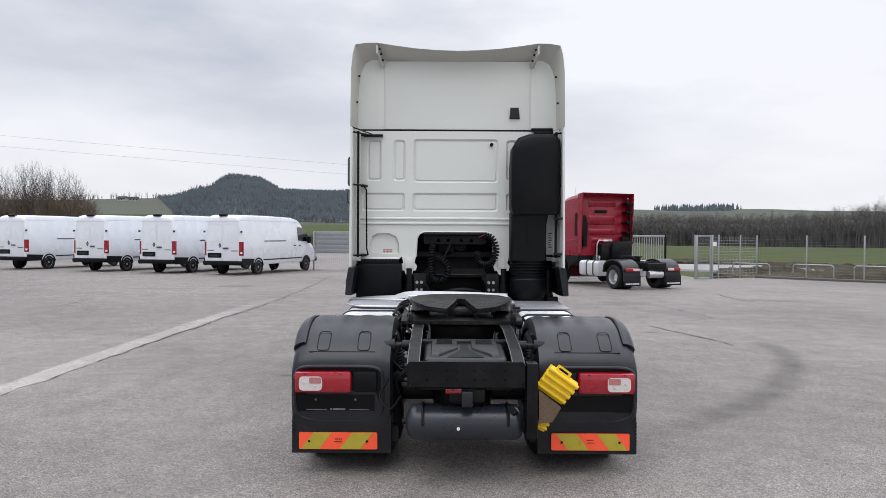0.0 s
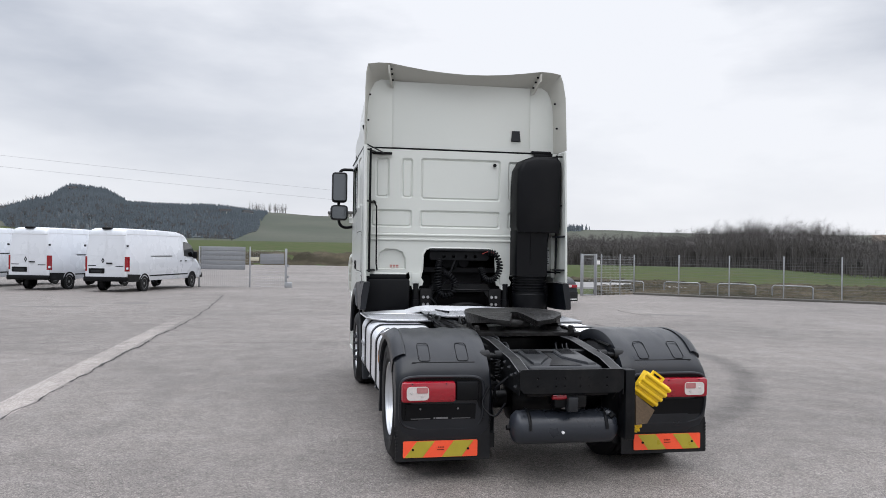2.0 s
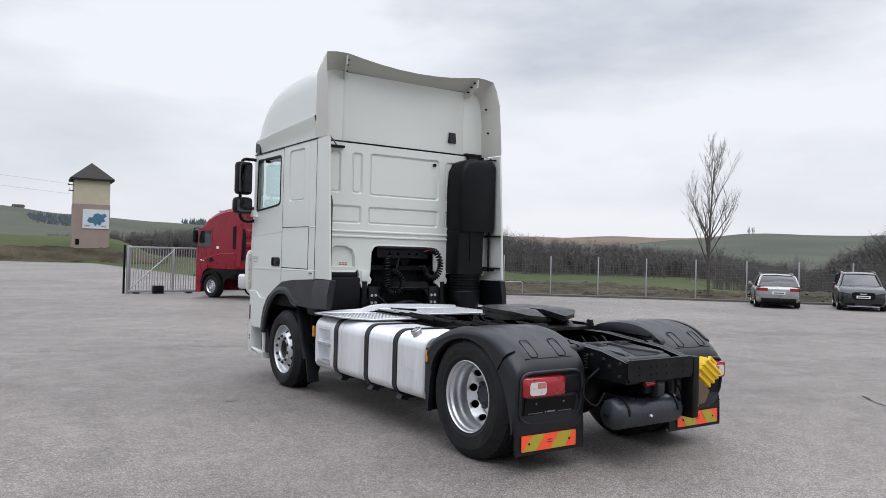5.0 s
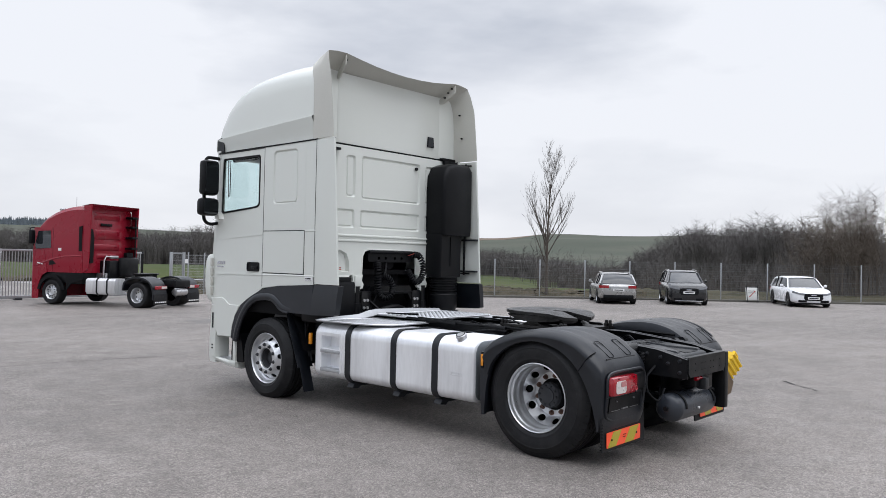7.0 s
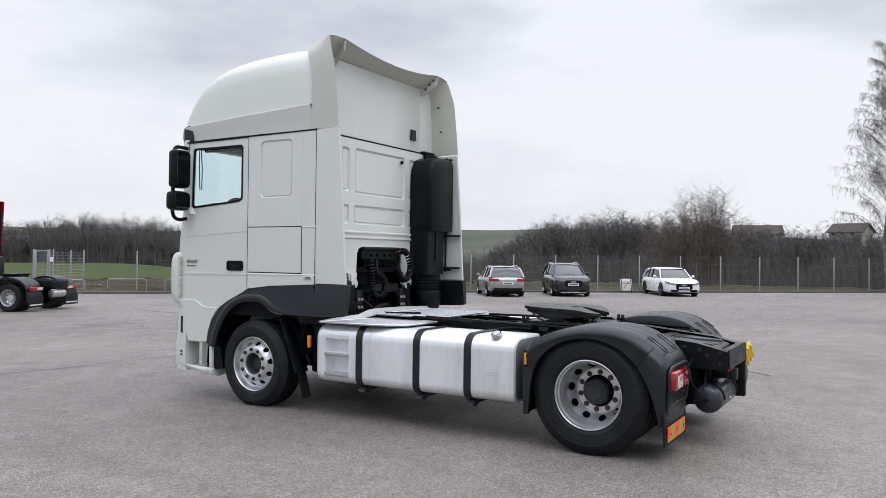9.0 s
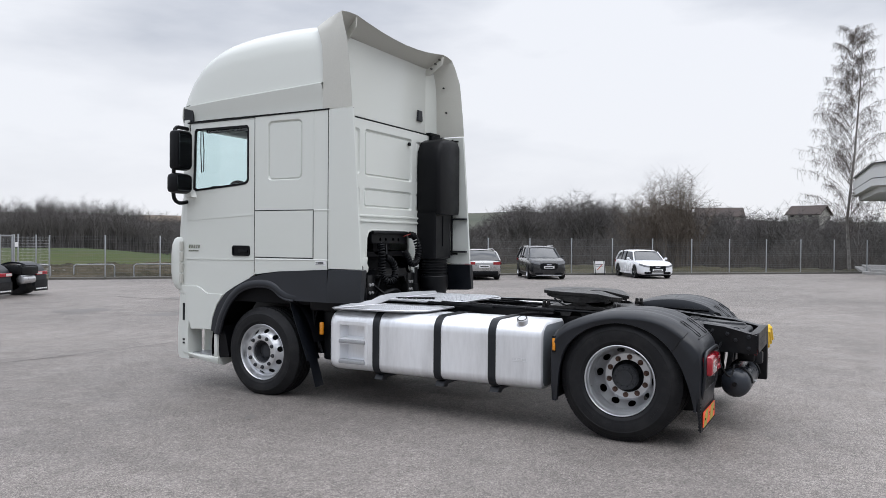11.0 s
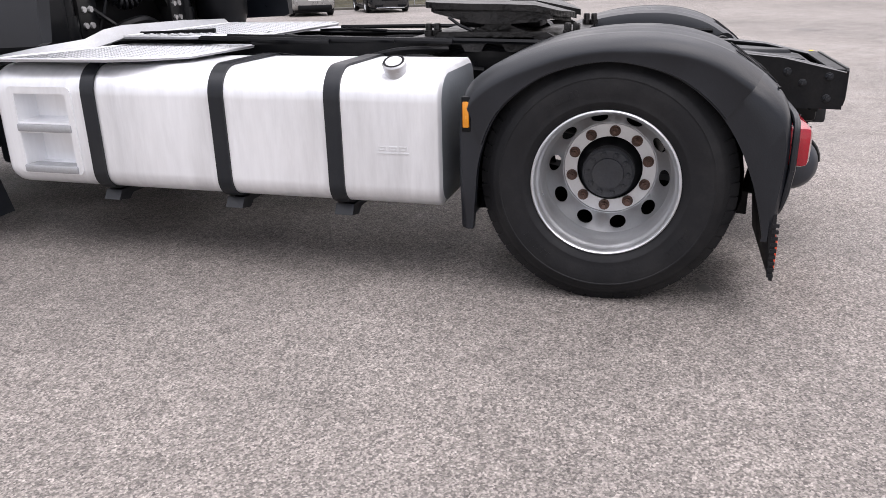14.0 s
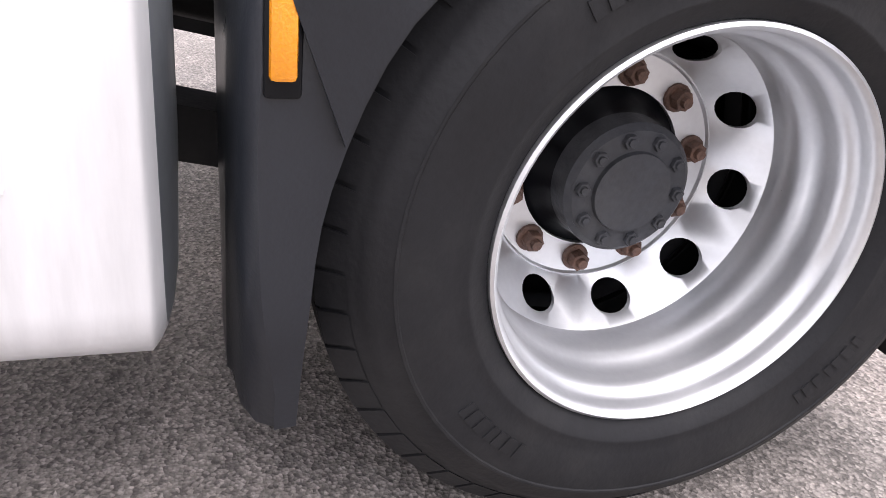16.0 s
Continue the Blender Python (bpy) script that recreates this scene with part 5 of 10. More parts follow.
for s in (-1, 1):
    rear_wheel(s)
    front_wheel(s)
ax = Mesh()
ax.tube([(-0.95, 0, 0.5), (0.95, 0, 0.5)], 0.08, 12)
ax.lathe([(0.0, -0.26), (0.17, -0.22), (0.24, -0.08), (0.24, 0.08), (0.17, 0.22), (0, 0.26)], (0, 0, 0.5), "x", 20)
ax.tube([(0, 0.2, 0.52), (0, 1.6, 0.75), (0, 3.0, 0.85)], 0.06, 10)
part("driven_axle", ax, FRAME, tractor)
ax = Mesh()
ax.tube([(-0.95, 3.93, 0.47), (-0.6, 3.93, 0.40), (0.6, 3.93, 0.40), (0.95, 3.93, 0.47)], 0.06, 10)
part("front_axle", ax, FRAME, tractor)

# ---- fuel tanks with straps, steps and cap ----
def tank_ring(grow=0.0, x_in=0.62):
    """Cross-section of the tank as (x, z), outwards positive."""
    pts = []
    for cx, cz, r, a0 in ((1.24 - 0.13, 0.965 - 0.13, 0.13, 90), (1.24 - 0.09, 0.365 + 0.09, 0.09, 0), (x_in + 0.08, 0.365 + 0.08, 0.08, -90), (x_in + 0.08, 0.965 - 0.08, 0.08, -180)):
        pts += [(cx + (r + grow) * math.cos(radians(a0 - 90 * i / 7)), cz + (r + grow) * math.sin(radians(a0 - 90 * i / 7))) for i in range(8)]
    return pts[:8] + [(1.24 + grow, z) for z in (0.828, 0.69, 0.635, 0.465)] + pts[8:]


def fuel_tank(s, y0, y1, straps, steps):
    root = new("fuel_tank")
    root.parent = tractor
    root["label"] = "large brushed aluminium fuel tank"
    m = Mesh()
    base = tank_ring()
    cx, cz = 0.93, 0.665
    rings = []
    ys = [(y0 - 0.014, 0.55), (y0 - 0.012, 0.72), (y0 - 0.006, 0.84), (y0 + 0.002, 0.92), (y0 + 0.011, 0.968), (y0 + 0.020, 1.0)] + ([(2.585, 1.0), (2.885, 1.0)] if steps else []) + [(y1 - 0.085, 1.0), (y1 - 0.05, 0.99), (y1 - 0.025, 0.96), (y1 - 0.008, 0.90), (y1, 0.82)]
    for y, k in ys:
        rings.append([(s * (cx + (x - cx) * k), y, cz + (z - cz) * k) for x, z in base])
    m.loft(rings[3:], caps=False)
    m.f.append(tuple(len(m.v) - len(base) + i for i in range(len(base))))
    ys = ys[3:]
    if steps:
        n, at = len(base), [y for y, _ in ys].index(2.585)
        gone = set()
        for j in (8, 10):
            gone.add((at * n + j, at * n + j + 1, (at + 1) * n + j + 1, (at + 1) * n + j))
        m.f = [f for f in m.f if f not in gone]
        for za, zb in ((0.828, 0.69), (0.635, 0.465)):
            o = [(s * 1.24, y, z) for y, z in ((2.585, za), (2.885, za), (2.885, zb), (2.585, zb))]
            i = [(s * 1.125, y, z) for y, z in ((2.605, za - 0.01), (2.865, za - 0.01), (2.865, zb + 0.012), (2.605, zb + 0.012))]
            m.loft([o, i], caps=False)
            m.add(i, [(0, 1, 2, 3)])
    body = part("tank_body", m, ALU, root, smooth=60)
    m = Mesh()
    m.loft(rings[:4], caps=False)
    m.f.append(tuple(range(len(base))))
    part("tank_end", m, TANKEND, root, "pressed end plate with shade put into its grey")
    for y in straps:
        b = Mesh()
        o, i = tank_ring(0.012), tank_ring(0.001)
        b.loft([[(s * x, y - 0.037, z) for x, z in i], [(s * x, y - 0.037, z) for x, z in o], [(s * x, y + 0.037, z) for x, z in o], [(s * x, y + 0.037, z) for x, z in i]], caps=False)
        b.loft([[(s * x, y - 0.045, z) for x, z in ((1.17, 0.345), (1.20, 0.30), (1.12, 0.285), (1.05, 0.345))], [(s * x, y + 0.045, z) for x, z in ((1.17, 0.345), (1.20, 0.30), (1.12, 0.285), (1.05, 0.345))]])
        b.box(min(s * 0.5, s * 1.1), max(s * 0.5, s * 1.1), y - 0.04, y + 0.04, 0.31, 0.35)
        part("tank_strap", b, GREY, root, "dark grey steel strap")
    if steps:
        b = Mesh()
        b.plate(rounded(2.545, 2.925, 0.43, 0.865, 0.03), [rounded(2.582, 2.888, 0.462, 0.638, 0.01), rounded(2.582, 2.888, 0.687, 0.831, 0.01)], 0.006, on_side(s, 1.2385))
        part("step_frame", b, ALU, root, "cast aluminium step frame")
        for z in (0.642, 0.435):
            b = Mesh()
            b.box(min(s * 1.17, s * 1.255), max(s * 1.17, s * 1.255), 2.575, 2.895, z, z + 0.04, 0.008)
            part("step", b, TREAD, root)
        b = Mesh()
        c = (s * 1.165, 0.905, 0.945)
        up = Matrix.Rotation(s * radians(28), 4, "Y")
        for prof in ([(0.0, 0.06), (0.045, 0.06), (0.052, 0.052), (0.052, 0.03), (0.047, 0.025), (0.047, -0.06)],):
            rings = [[Vector(c) + up @ Vector((r * math.cos(t), r * math.sin(t), a)) for t in [2 * math.pi * i / 24 for i in range(24)]] for r, a in prof]
            b.loft(rings, caps=False)
        capo = part("tank_cap", b, STEEL, root, "round metal tank cap")
        b = Mesh()
        rings = [[Vector(c) + up @ Vector((r * math.cos(t), r * math.sin(t), a)) for t in [2 * math.pi * i / 24 for i in range(24)]] for r, a in ((0.036, 0.0605), (0.043, 0.0625), (0.046, 0.0605), (0.046, 0.058), (0.044, 0.055))]
        b.loft(rings, caps=False)
        part("cap_ring", b, BLACK, capo, "black rubber cap ring")
        b = Mesh()
        for i in range(3):
            u = 0.975 - 0.048 * i
            b.plate([(u, 0.622), (u - 0.038, 0.622), (u - 0.038, 0.640), (u, 0.640)], [(v0, v1) for v0, v1 in ()] or [rounded(u - 0.03, u - 0.008, 0.626, 0.636, 0.003, 2)], 0.003, on_side(s, 1.2405))
        b.plate([(0.98, 0.608), (0.835, 0.608), (0.835, 0.613), (0.98, 0.613)], [], 0.003, on_side(s, 1.2405))
        part("embossed_mark", b, ALU, root)
    return root


fuel_tank(-1, 0.69, 3.03, (2.445, 1.75, 1.18), True)
fuel_tank(1, 1.10, 2.90, (2.5, 1.9, 1.4), False)

# ---- catwalk plates behind the cab ----
walkm = Mesh()
low = [(-1.27, 2.93), (-1.25, 2.30), (-1.18, 2.12), (-1.05, 1.98), (-0.50, 1.95), (-0.50, 2.72), (-0.72, 2.80)]
walkm.plate(low, [], 0.012, lambda u, v, w: (u, v, 0.985 + w))
part("lower_catwalk", walkm, TREAD, tractor, "aluminium tread plate step over the tank")
walkm = Mesh()
hi = [(-0.56, 2.72), (0.10, 2.74), (0.60, 2.74), (0.60, 1.95), (0.50, 1.88), (-0.40, 1.88), (-0.46, 2.05), (-0.58, 2.30)]
walkm.plate(hi, [], 0.012, lambda u, v, w: (u, v, 1.035 + w))
part("upper_catwalk", walkm, TREAD, tractor, "aluminium tread plate across the chassis")
walkm = Mesh()
walkm.loft([[(x, y, z), (x, y + 0.015, z + 0.5 * h), (x, y + 0.035, z + h), (x, y + 0.043, z + h - 0.004), (x, y + 0.025, z + 0.5 * h - 0.010), (x, y + 0.010, z - 0.010)] for x, y, z, h in ((-1.27, 2.925, 0.993, 0.012), (-1.0, 2.862, 0.996, 0.035), (-0.74, 2.80, 0.998, 0.05), (-0.62, 2.765, 1.02, 0.07), (-0.50, 2.735, 1.045, 0.06), (0.10, 2.745, 1.047, 0.05), (0.60, 2.745, 1.047, 0.03))])
part("catwalk_upstand", walkm, TREAD, tractor, "bright folded rear edge of the catwalk")
studs = Mesh()


def stud(x, y, z, a):
    c, sn = math.cos(a), math.sin(a)
    studs.add([(x + c * u - sn * v, y + sn * u + c * v, z + w) for u, v, w in ((-0.02, 0, 0), (0, -0.006, 0), (0.02, 0, 0), (0, 0.006, 0), (0, 0, 0.006))], [(0, 1, 4), (1, 2, 4), (2, 3, 4), (3, 0, 4)])


for i in range(34):
    for j in range(24):
        x, y = -1.22 + 0.022 * i * 1.0, 2.0 + 0.036 * j
        if -1.20 < x < -0.53 and y < 2.88 + (x + 1.27) * -0.236 and y > 2.02 + max(0, (-1.02 - x)) * 1.5:
            stud(x, y, 0.997, 0.8 if (i + j) % 2 else -0.8)
        x, y = -0.52 + 0.034 * i, 1.92 + 0.034 * j
        if x < 0.57 and y < 2.70 and x > -0.40 - max(0.0, y - 2.05) * 0.5:
            stud(x, y, 1.047, 0.8 if (i + j) % 2 else -0.8)
so = part("tread_studs", studs, TREAD, tractor, smooth=0)
so["kind"] = "stuff"
rw = Mesh()
rw.box(0.62, 1.20, 1.95, 2.85, 0.968, 0.988, 0.006)
part("right_cover_plate", rw, TREAD, tractor, "white-grey cover plate over the tank")

for path, z in ((low, 0.997), (hi, 1.047)):
    r = Mesh()
    r.tube([(u, v, z + 0.002) for u, v in path + path[:1]], 0.006, 6)
    part("catwalk_edge", r, ALU, tractor, "bright rolled aluminium edge")

# ---- frame rails, crossmembers ----
WORN = surf("dull_worn_steel", (0.20, 0.20, 0.205), 0.45, metal=0.7, var=0.3, scale=14, bump=0.05)
for s in (-1, 1):
    r = Mesh()
    prof = [(-1.0, 0.87), (-0.72, 0.935), (-0.05, 1.0), (0.2, 1.0), (5.0, 1.0)]
    low_z = [(5.0, 0.74), (0.2, 0.74), (-0.55, 0.72), (-1.0, 0.71)]
    r.plate(prof + low_z, [], 0.009, on_side(s, 0.40))
    for (ya, za), (yb, zb) in zip(prof, prof[1:]):
        r.add([(s * x, y, z + d) for y, z in ((ya, za), (yb, zb)) for d in (0.0, 0.010) for x in (0.325, 0.41)], [(0, 1, 3, 2), (4, 6, 7, 5), (0, 4, 5, 1), (2, 3, 7, 6), (0, 2, 6, 4), (1, 5, 7, 3)])
    rail = part("frame_rail", r, FRAME, tractor, "black steel frame rail")
    r = Mesh()
    for y, z in [(-0.93, 0.86), (-0.93, 0.76), (-0.62, 0.90), (-0.55, 0.84), (-0.48, 0.91), (-0.4, 0.85), (-0.3, 0.92), (-0.2, 0.86), (-0.75, 0.88), (-0.82, 0.83), (0.55, 0.9), (0.65, 0.82), (0.75, 0.9)]:
        bolt(r, (s * 0.409, y, z), s, 0.014, 0.016)
    part("rail_bolts", r, GREY, rail)["kind"] = "stuff"
    for x in (0.325, 0.408):
        r = Mesh()
        r.tube([(s * x, y, z + 0.009) for y, z in prof[:4]] , 0.0032, 6)
        part("worn_edge", r, WORN, rail, "bare worn steel edge")
x = Mesh()
holes = [circle(u, v, 0.007, 8) for u in (-0.27, -0.13, 0.13, 0.27, -0.06, 0.06) for v in (0.775, 0.835)]
x.plate([(-0.405, 0.76), (-0.37, 0.722), (0.37, 0.722), (0.405, 0.76), (0.405, 0.885), (0.392, 0.898), (-0.392, 0.898), (-0.405, 0.885)], holes, 0.012, on_rear(-1.0))
x.box(-0.40, 0.40, -1.0, -0.94, 0.882, 0.892)
part("rear_crossmember", x, FRAME, tractor, "dark grey rear crossmember with bolt holes")
for y in (-0.35, 0.6, 1.5, 2.6):
    x = Mesh()
    x.box(-0.40, 0.40, y - 0.05, y + 0.05, 0.76, 0.96, 0.01)
    part("crossmember", x, FRAME, tractor)
x = Mesh()
x.box(0.42, 0.50, -1.01, -0.88, 0.36, 0.89, 0.012)
part("chock_bracket", x, FRAME, tractor)
x = Mesh()
x.tube([(-0.32, -0.9, 0.70), (0.32, -0.9, 0.70)], 0.02, 8)
part("air_pipe", x, FRAME, tractor)
x = Mesh()
x.box(-0.12, 0.14, -0.95, -0.80, 0.60, 0.70, 0.02)
part("valve_block", x, FRAME, tractor)
x = Mesh()
x.box(-0.03, 0.05, -1.01, -0.92, 0.58, 0.69, 0.012)
part("tow_pin", x, GREY, tractor)
x = Mesh()
x.tube([(-0.14, -0.96, 0.685), (-0.03, -0.96, 0.685)], 0.018, 10)
part("red_valve", x, REDLENS, tractor, "small red valve")
# ribbed cover between the rails
x = Mesh()
def lid(k, z):
    out = rounded(-0.30 + k, 0.30 - k, -0.90 + k, -0.20 - k, 0.06)
    return [(u, v, z + 0.075 * (v + 0.9)) for u, v in out]


x.loft([lid(0.0, 0.70), lid(0.0, 0.872), lid(0.006, 0.888), lid(0.02, 0.898), lid(0.04, 0.902)])
cover = part("battery_cover", x, GREY, tractor, "dark moulded plastic cover between the rails")
for s in (-1, 1):
    x = Mesh()
    edge = [(0.05, -0.30), (0.25, -0.30), (0.25, -0.84), (0.19, -0.84), (0.05, -0.60)]
    x.loft([[(s * u, v, 0.903 + 0.075 * (v + 0.9) + h) for u, v in [(0.15 + (u - 0.15) * k, -0.57 + (v + 0.57) * k) for u, v in edge]] for k, h in ((1.0, -0.004), (0.97, 0.010), (0.92, 0.016))])
    pad = part("raised_pad", x, GREY, cover)
    for i in range(5):
        x = Mesh()
        v = -0.50 + 0.035 * i
        z = 0.919 + 0.075 * (v + 0.9)
        x.box(min(s * 0.09, s * 0.21), max(s * 0.09, s * 0.21), v, v + 0.016, z - 0.003, z + 0.004)
        part("grip_bar", x, BLACK, pad)
x = Mesh()
x.plate([(-0.03, -0.28), (0.03, -0.28), (0.03, -0.62), (0.13, -0.86), (-0.13, -0.86), (-0.03, -0.62)], [], 0.003, lambda u, v, w: (u, v, 0.9025 + 0.075 * (v + 0.9) + w))
part("channel", x, BLACK, cover)
# compressed air tank
x = Mesh()
x.lathe([(0.0, -0.425), (0.05, -0.42), (0.10, -0.40), (0.125, -0.37), (0.128, -0.34), (0.128, 0.34), (0.125, 0.37), (0.10, 0.40), (0.05, 0.42), (0.0, 0.425)], (0.0, -0.82, 0.437), "x", 40)
air = part("air_tank", x, surf("slate_grey_tank_paint", (0.024, 0.028, 0.036), 0.30, var=0.15, scale=5, fine=90, bump=0.03), tractor, "slate grey cylindrical air tank")
x = Mesh()
x.lathe([(0.0, 0.0), (0.011, 0.0), (0.011, 0.02), (0.0, 0.022)], (-0.05, -0.953, 0.42), "y", 12)
x.lathe([(0.0, -0.022), (0.011, -0.02), (0.011, 0.0), (0, 0)], (-0.05, -0.945, 0.42), "y", 12)
part("tank_plug", x, INK, air, "white plug")
for u in (-0.3, 0.3):
    x = Mesh()
    x.tube([(u, -0.82 + 0.133 * math.cos(a), 0.437 + 0.133 * math.sin(a)) for a in [math.pi * i / 12 for i in range(13)]], 0.012, 6)
    part("tank_band", x, FRAME, air)
x = Mesh()
x.tube([(0.33, -0.92, 0.52), (0.36, -0.91, 0.54)], 0.022, 8)
part("drain_valve", x, FRAME, air)
x = Mesh()
x.tube([(-0.45, -0.82, 0.437), (-0.42, -0.82, 0.437)], 0.02, 8)
part("drain_valve", x, FRAME, air)
# hoses and brackets near the axle
rng = random.Random(4)


def hose(pts, r, steps=4):
    x = Mesh()
    x.tube(spline(pts, steps), r, 6)
    return part("hose", x, BLACK, tractor, "black hose")


for i in range(26):
    p = Vector((rng.uniform(-0.36, 0.36), rng.uniform(0.9, 1.9), rng.uniform(0.92, 1.03)))
    q = p + Vector((rng.uniform(-0.2, 0.2), rng.uniform(0.2, 0.8), rng.uniform(-0.03, 0.03)))
    hose([p, p.lerp(q, 0.5) + Vector((rng.uniform(-0.05, 0.05), 0, rng.uniform(-0.02, 0.04))), q], rng.uniform(0.008, 0.018))
for i in range(18):
    s = rng.choice((-1, 1))
    p = Vector((s * rng.uniform(0.42, 0.6), rng.uniform(-0.6, 1.6), rng.uniform(0.75, 1.0)))
    q = p + Vector((s * rng.uniform(-0.05, 0.1), rng.uniform(0.2, 0.6), rng.uniform(-0.2, 0.05)))
    hose([p, p.lerp(q, 0.5) + Vector((s * 0.04, 0, 0.03)), q], rng.uniform(0.008, 0.016))
for i in range(10):
    s = -1 if i % 2 else 1
    p = Vector((s * 0.34, rng.uniform(-0.1, 0.35), rng.uniform(0.86, 0.96)))
    hose([p, p + Vector((-s * 0.06, -0.12, 0.05)), p + Vector((-s * rng.uniform(0.0, 0.1), -0.26, -0.06))], rng.uniform(0.006, 0.011))
for s in (-1, 1):
    hose([(s * 0.46, -0.82, 0.62), (s * 0.54, -0.80, 0.52), (s * 0.62, -0.74, 0.60), (s * 0.56, -0.70, 0.72)], 0.008)
    hose([(s * 0.40, -0.7, 0.80), (s * 0.50, -0.66, 0.70), (s * 0.48, -0.62, 0.60)], 0.012)
    hose([(s * 0.52, -0.45, 1.0), (s * 0.56, 0.3, 1.02), (s * 0.52, 1.1, 1.03), (s * 0.60, 1.9, 1.02)], 0.014, 6)
for y, z in ((1.95, 1.03), (1.6, 1.035), (1.3, 1.03)):
    hose([(-0.62, y - 0.5, z), (-0.60, y, z + 0.01), (-0.50, y + 0.5, z + 0.01)], 0.014)
for s in (-1, 1):
    x = Mesh()
    x.tube([(s * 0.40, -0.50, 0.935), (s * 0.47, -0.50, 0.935)], 0.042, 12)
    x.box(min(s * 0.47, s * 0.60), max(s * 0.47, s * 0.60), -0.56, -0.45, 0.925, 0.955, 0.008)
    x.tube([(s * 0.52, -0.52, 0.935), (s * 0.60, -0.52, 0.93)], 0.052, 14)
    part("fender_support", x, FRAME, tractor, "black fender support tube")
    x = Mesh()
    x.tube(spline([(s * 0.60, -0.52, 0.93), (s * 0.66, -0.53, 0.915), (s * 0.71, -0.555, 0.90), (s * 0.75, -0.58, 0.90)], 4), [0.046, 0.045, 0.044, 0.043, 0.042, 0.041, 0.040, 0.039, 0.038, 0.036, 0.033, 0.028, 0.018][:len(spline([(0, 0, 0), (1, 0, 0), (2, 0, 0), (3, 0, 0)], 4))], 12)
    part("support_end", x, BLACK, tractor)
    x = Mesh()
    x.lathe([(0.0, 0.20), (0.12, 0.20), (0.145, 0.3), (0.145, 0.42), (0.13, 0.5), (0.14, 0.56), (0.12, 0.64), (0, 0.64)], (s * 0.60, -0.45, 0.02), "z", 20)
    part("air_spring", x, BLACK, tractor, "black rubber air spring")
    x = Mesh()
    x.box(min(s * 0.42, s * 0.75), max(s * 0.42, s * 0.75), -0.52, -0.36, 0.66, 0.72, 0.01)
    part("spring_bracket", x, BLACK, tractor)
    x = Mesh()
    k = [(s * 0.47 + 0.024 * math.cos(i * 0.785), -0.60 + 0.024 * math.sin(i * 0.785), 0.78 + 0.0032 * i) for i in range(44)]
    x.tube(k, 0.006, 5)
    part("damper_spring", x, FRAME, tractor)

# ---- fifth wheel ----
fw = Mesh()
plate_out = [(-0.13, 0.27), (-0.30, 0.33), (-0.41, 0.43), (-0.455, 0.58), (-0.45, 0.74), (-0.40, 0.92), (-0.30, 1.03), (-0.15, 1.08), (0.15, 1.08), (0.30, 1.03), (0.40, 0.92), (0.45, 0.74), (0.455, 0.58), (0.41, 0.43), (0.30, 0.33), (0.13, 0.27), (0.045, 0.50), (0.04, 0.62), (0.0, 0.65), (-0.04, 0.62), (-0.045, 0.50)]


def tilt(u, v, w):
    droop = 0.05 * smoothstep(0.48, 0.24, v)
    return (u, v, 1.165 + 0.02 * (v - 0.6) - droop + w)


fw.plate(plate_out, [], 0.030, tilt)
fw.plate([(p[0] * 0.94, 0.62 + 0.94 * (p[1] - 0.62)) for p in plate_out], [], -0.022, tilt)
part("fifth_wheel_plate", fw, GREASE, tractor, "greasy black fifth wheel plate")
fw = Mesh()
for s in (-1, 1):
    fw.loft([[(s * 0.28, y0, z), (s * 0.42, y0, z), (s * 0.42, y1, z), (s * 0.28, y1, z)] for z, y0, y1 in ((1.02, 0.44, 0.80), (1.06, 0.47, 0.77), (1.09, 0.55, 0.69), (1.15, 0.58, 0.66))])
fw.plate([(-0.52, 0.22), (0.52, 0.22), (0.52, 0.34), (0.46, 0.38), (0.52, 0.42), (0.52, 0.82), (0.46, 0.86), (0.52, 0.90), (0.52, 1.04), (-0.52, 1.04), (-0.52, 0.90), (-0.46, 0.86), (-0.52, 0.82), (-0.52, 0.42), (-0.46, 0.38), (-0.52, 0.34)], [], 0.03, lambda u, v, w: (u, v, 1.012 + w))
fw.box(-0.12, 0.12, 0.45, 0.9, 1.06, 1.13, 0.02)
fw.tube([(0.2, 0.9, 1.1), (0.5, 0.95, 1.09), (0.56, 0.90, 1.09)], 0.012, 6)
part("fifth_wheel_base", fw, GREASE, tractor, "black mounting plate with bolts")
foot_line = [(1.0, 0.972), (0.93, 1.035), (0.90, 1.066), (0.36, 1.066), (0.30, 1.035), (0.24, 0.972), (0.36, 0.972), (0.385, 1.008), (0.435, 1.010), (0.46, 0.972), (0.555, 0.972), (0.58, 1.010), (0.66, 1.012), (0.685, 0.972), (0.765, 0.972), (0.785, 1.008), (0.84, 1.008), (0.87, 0.972)]
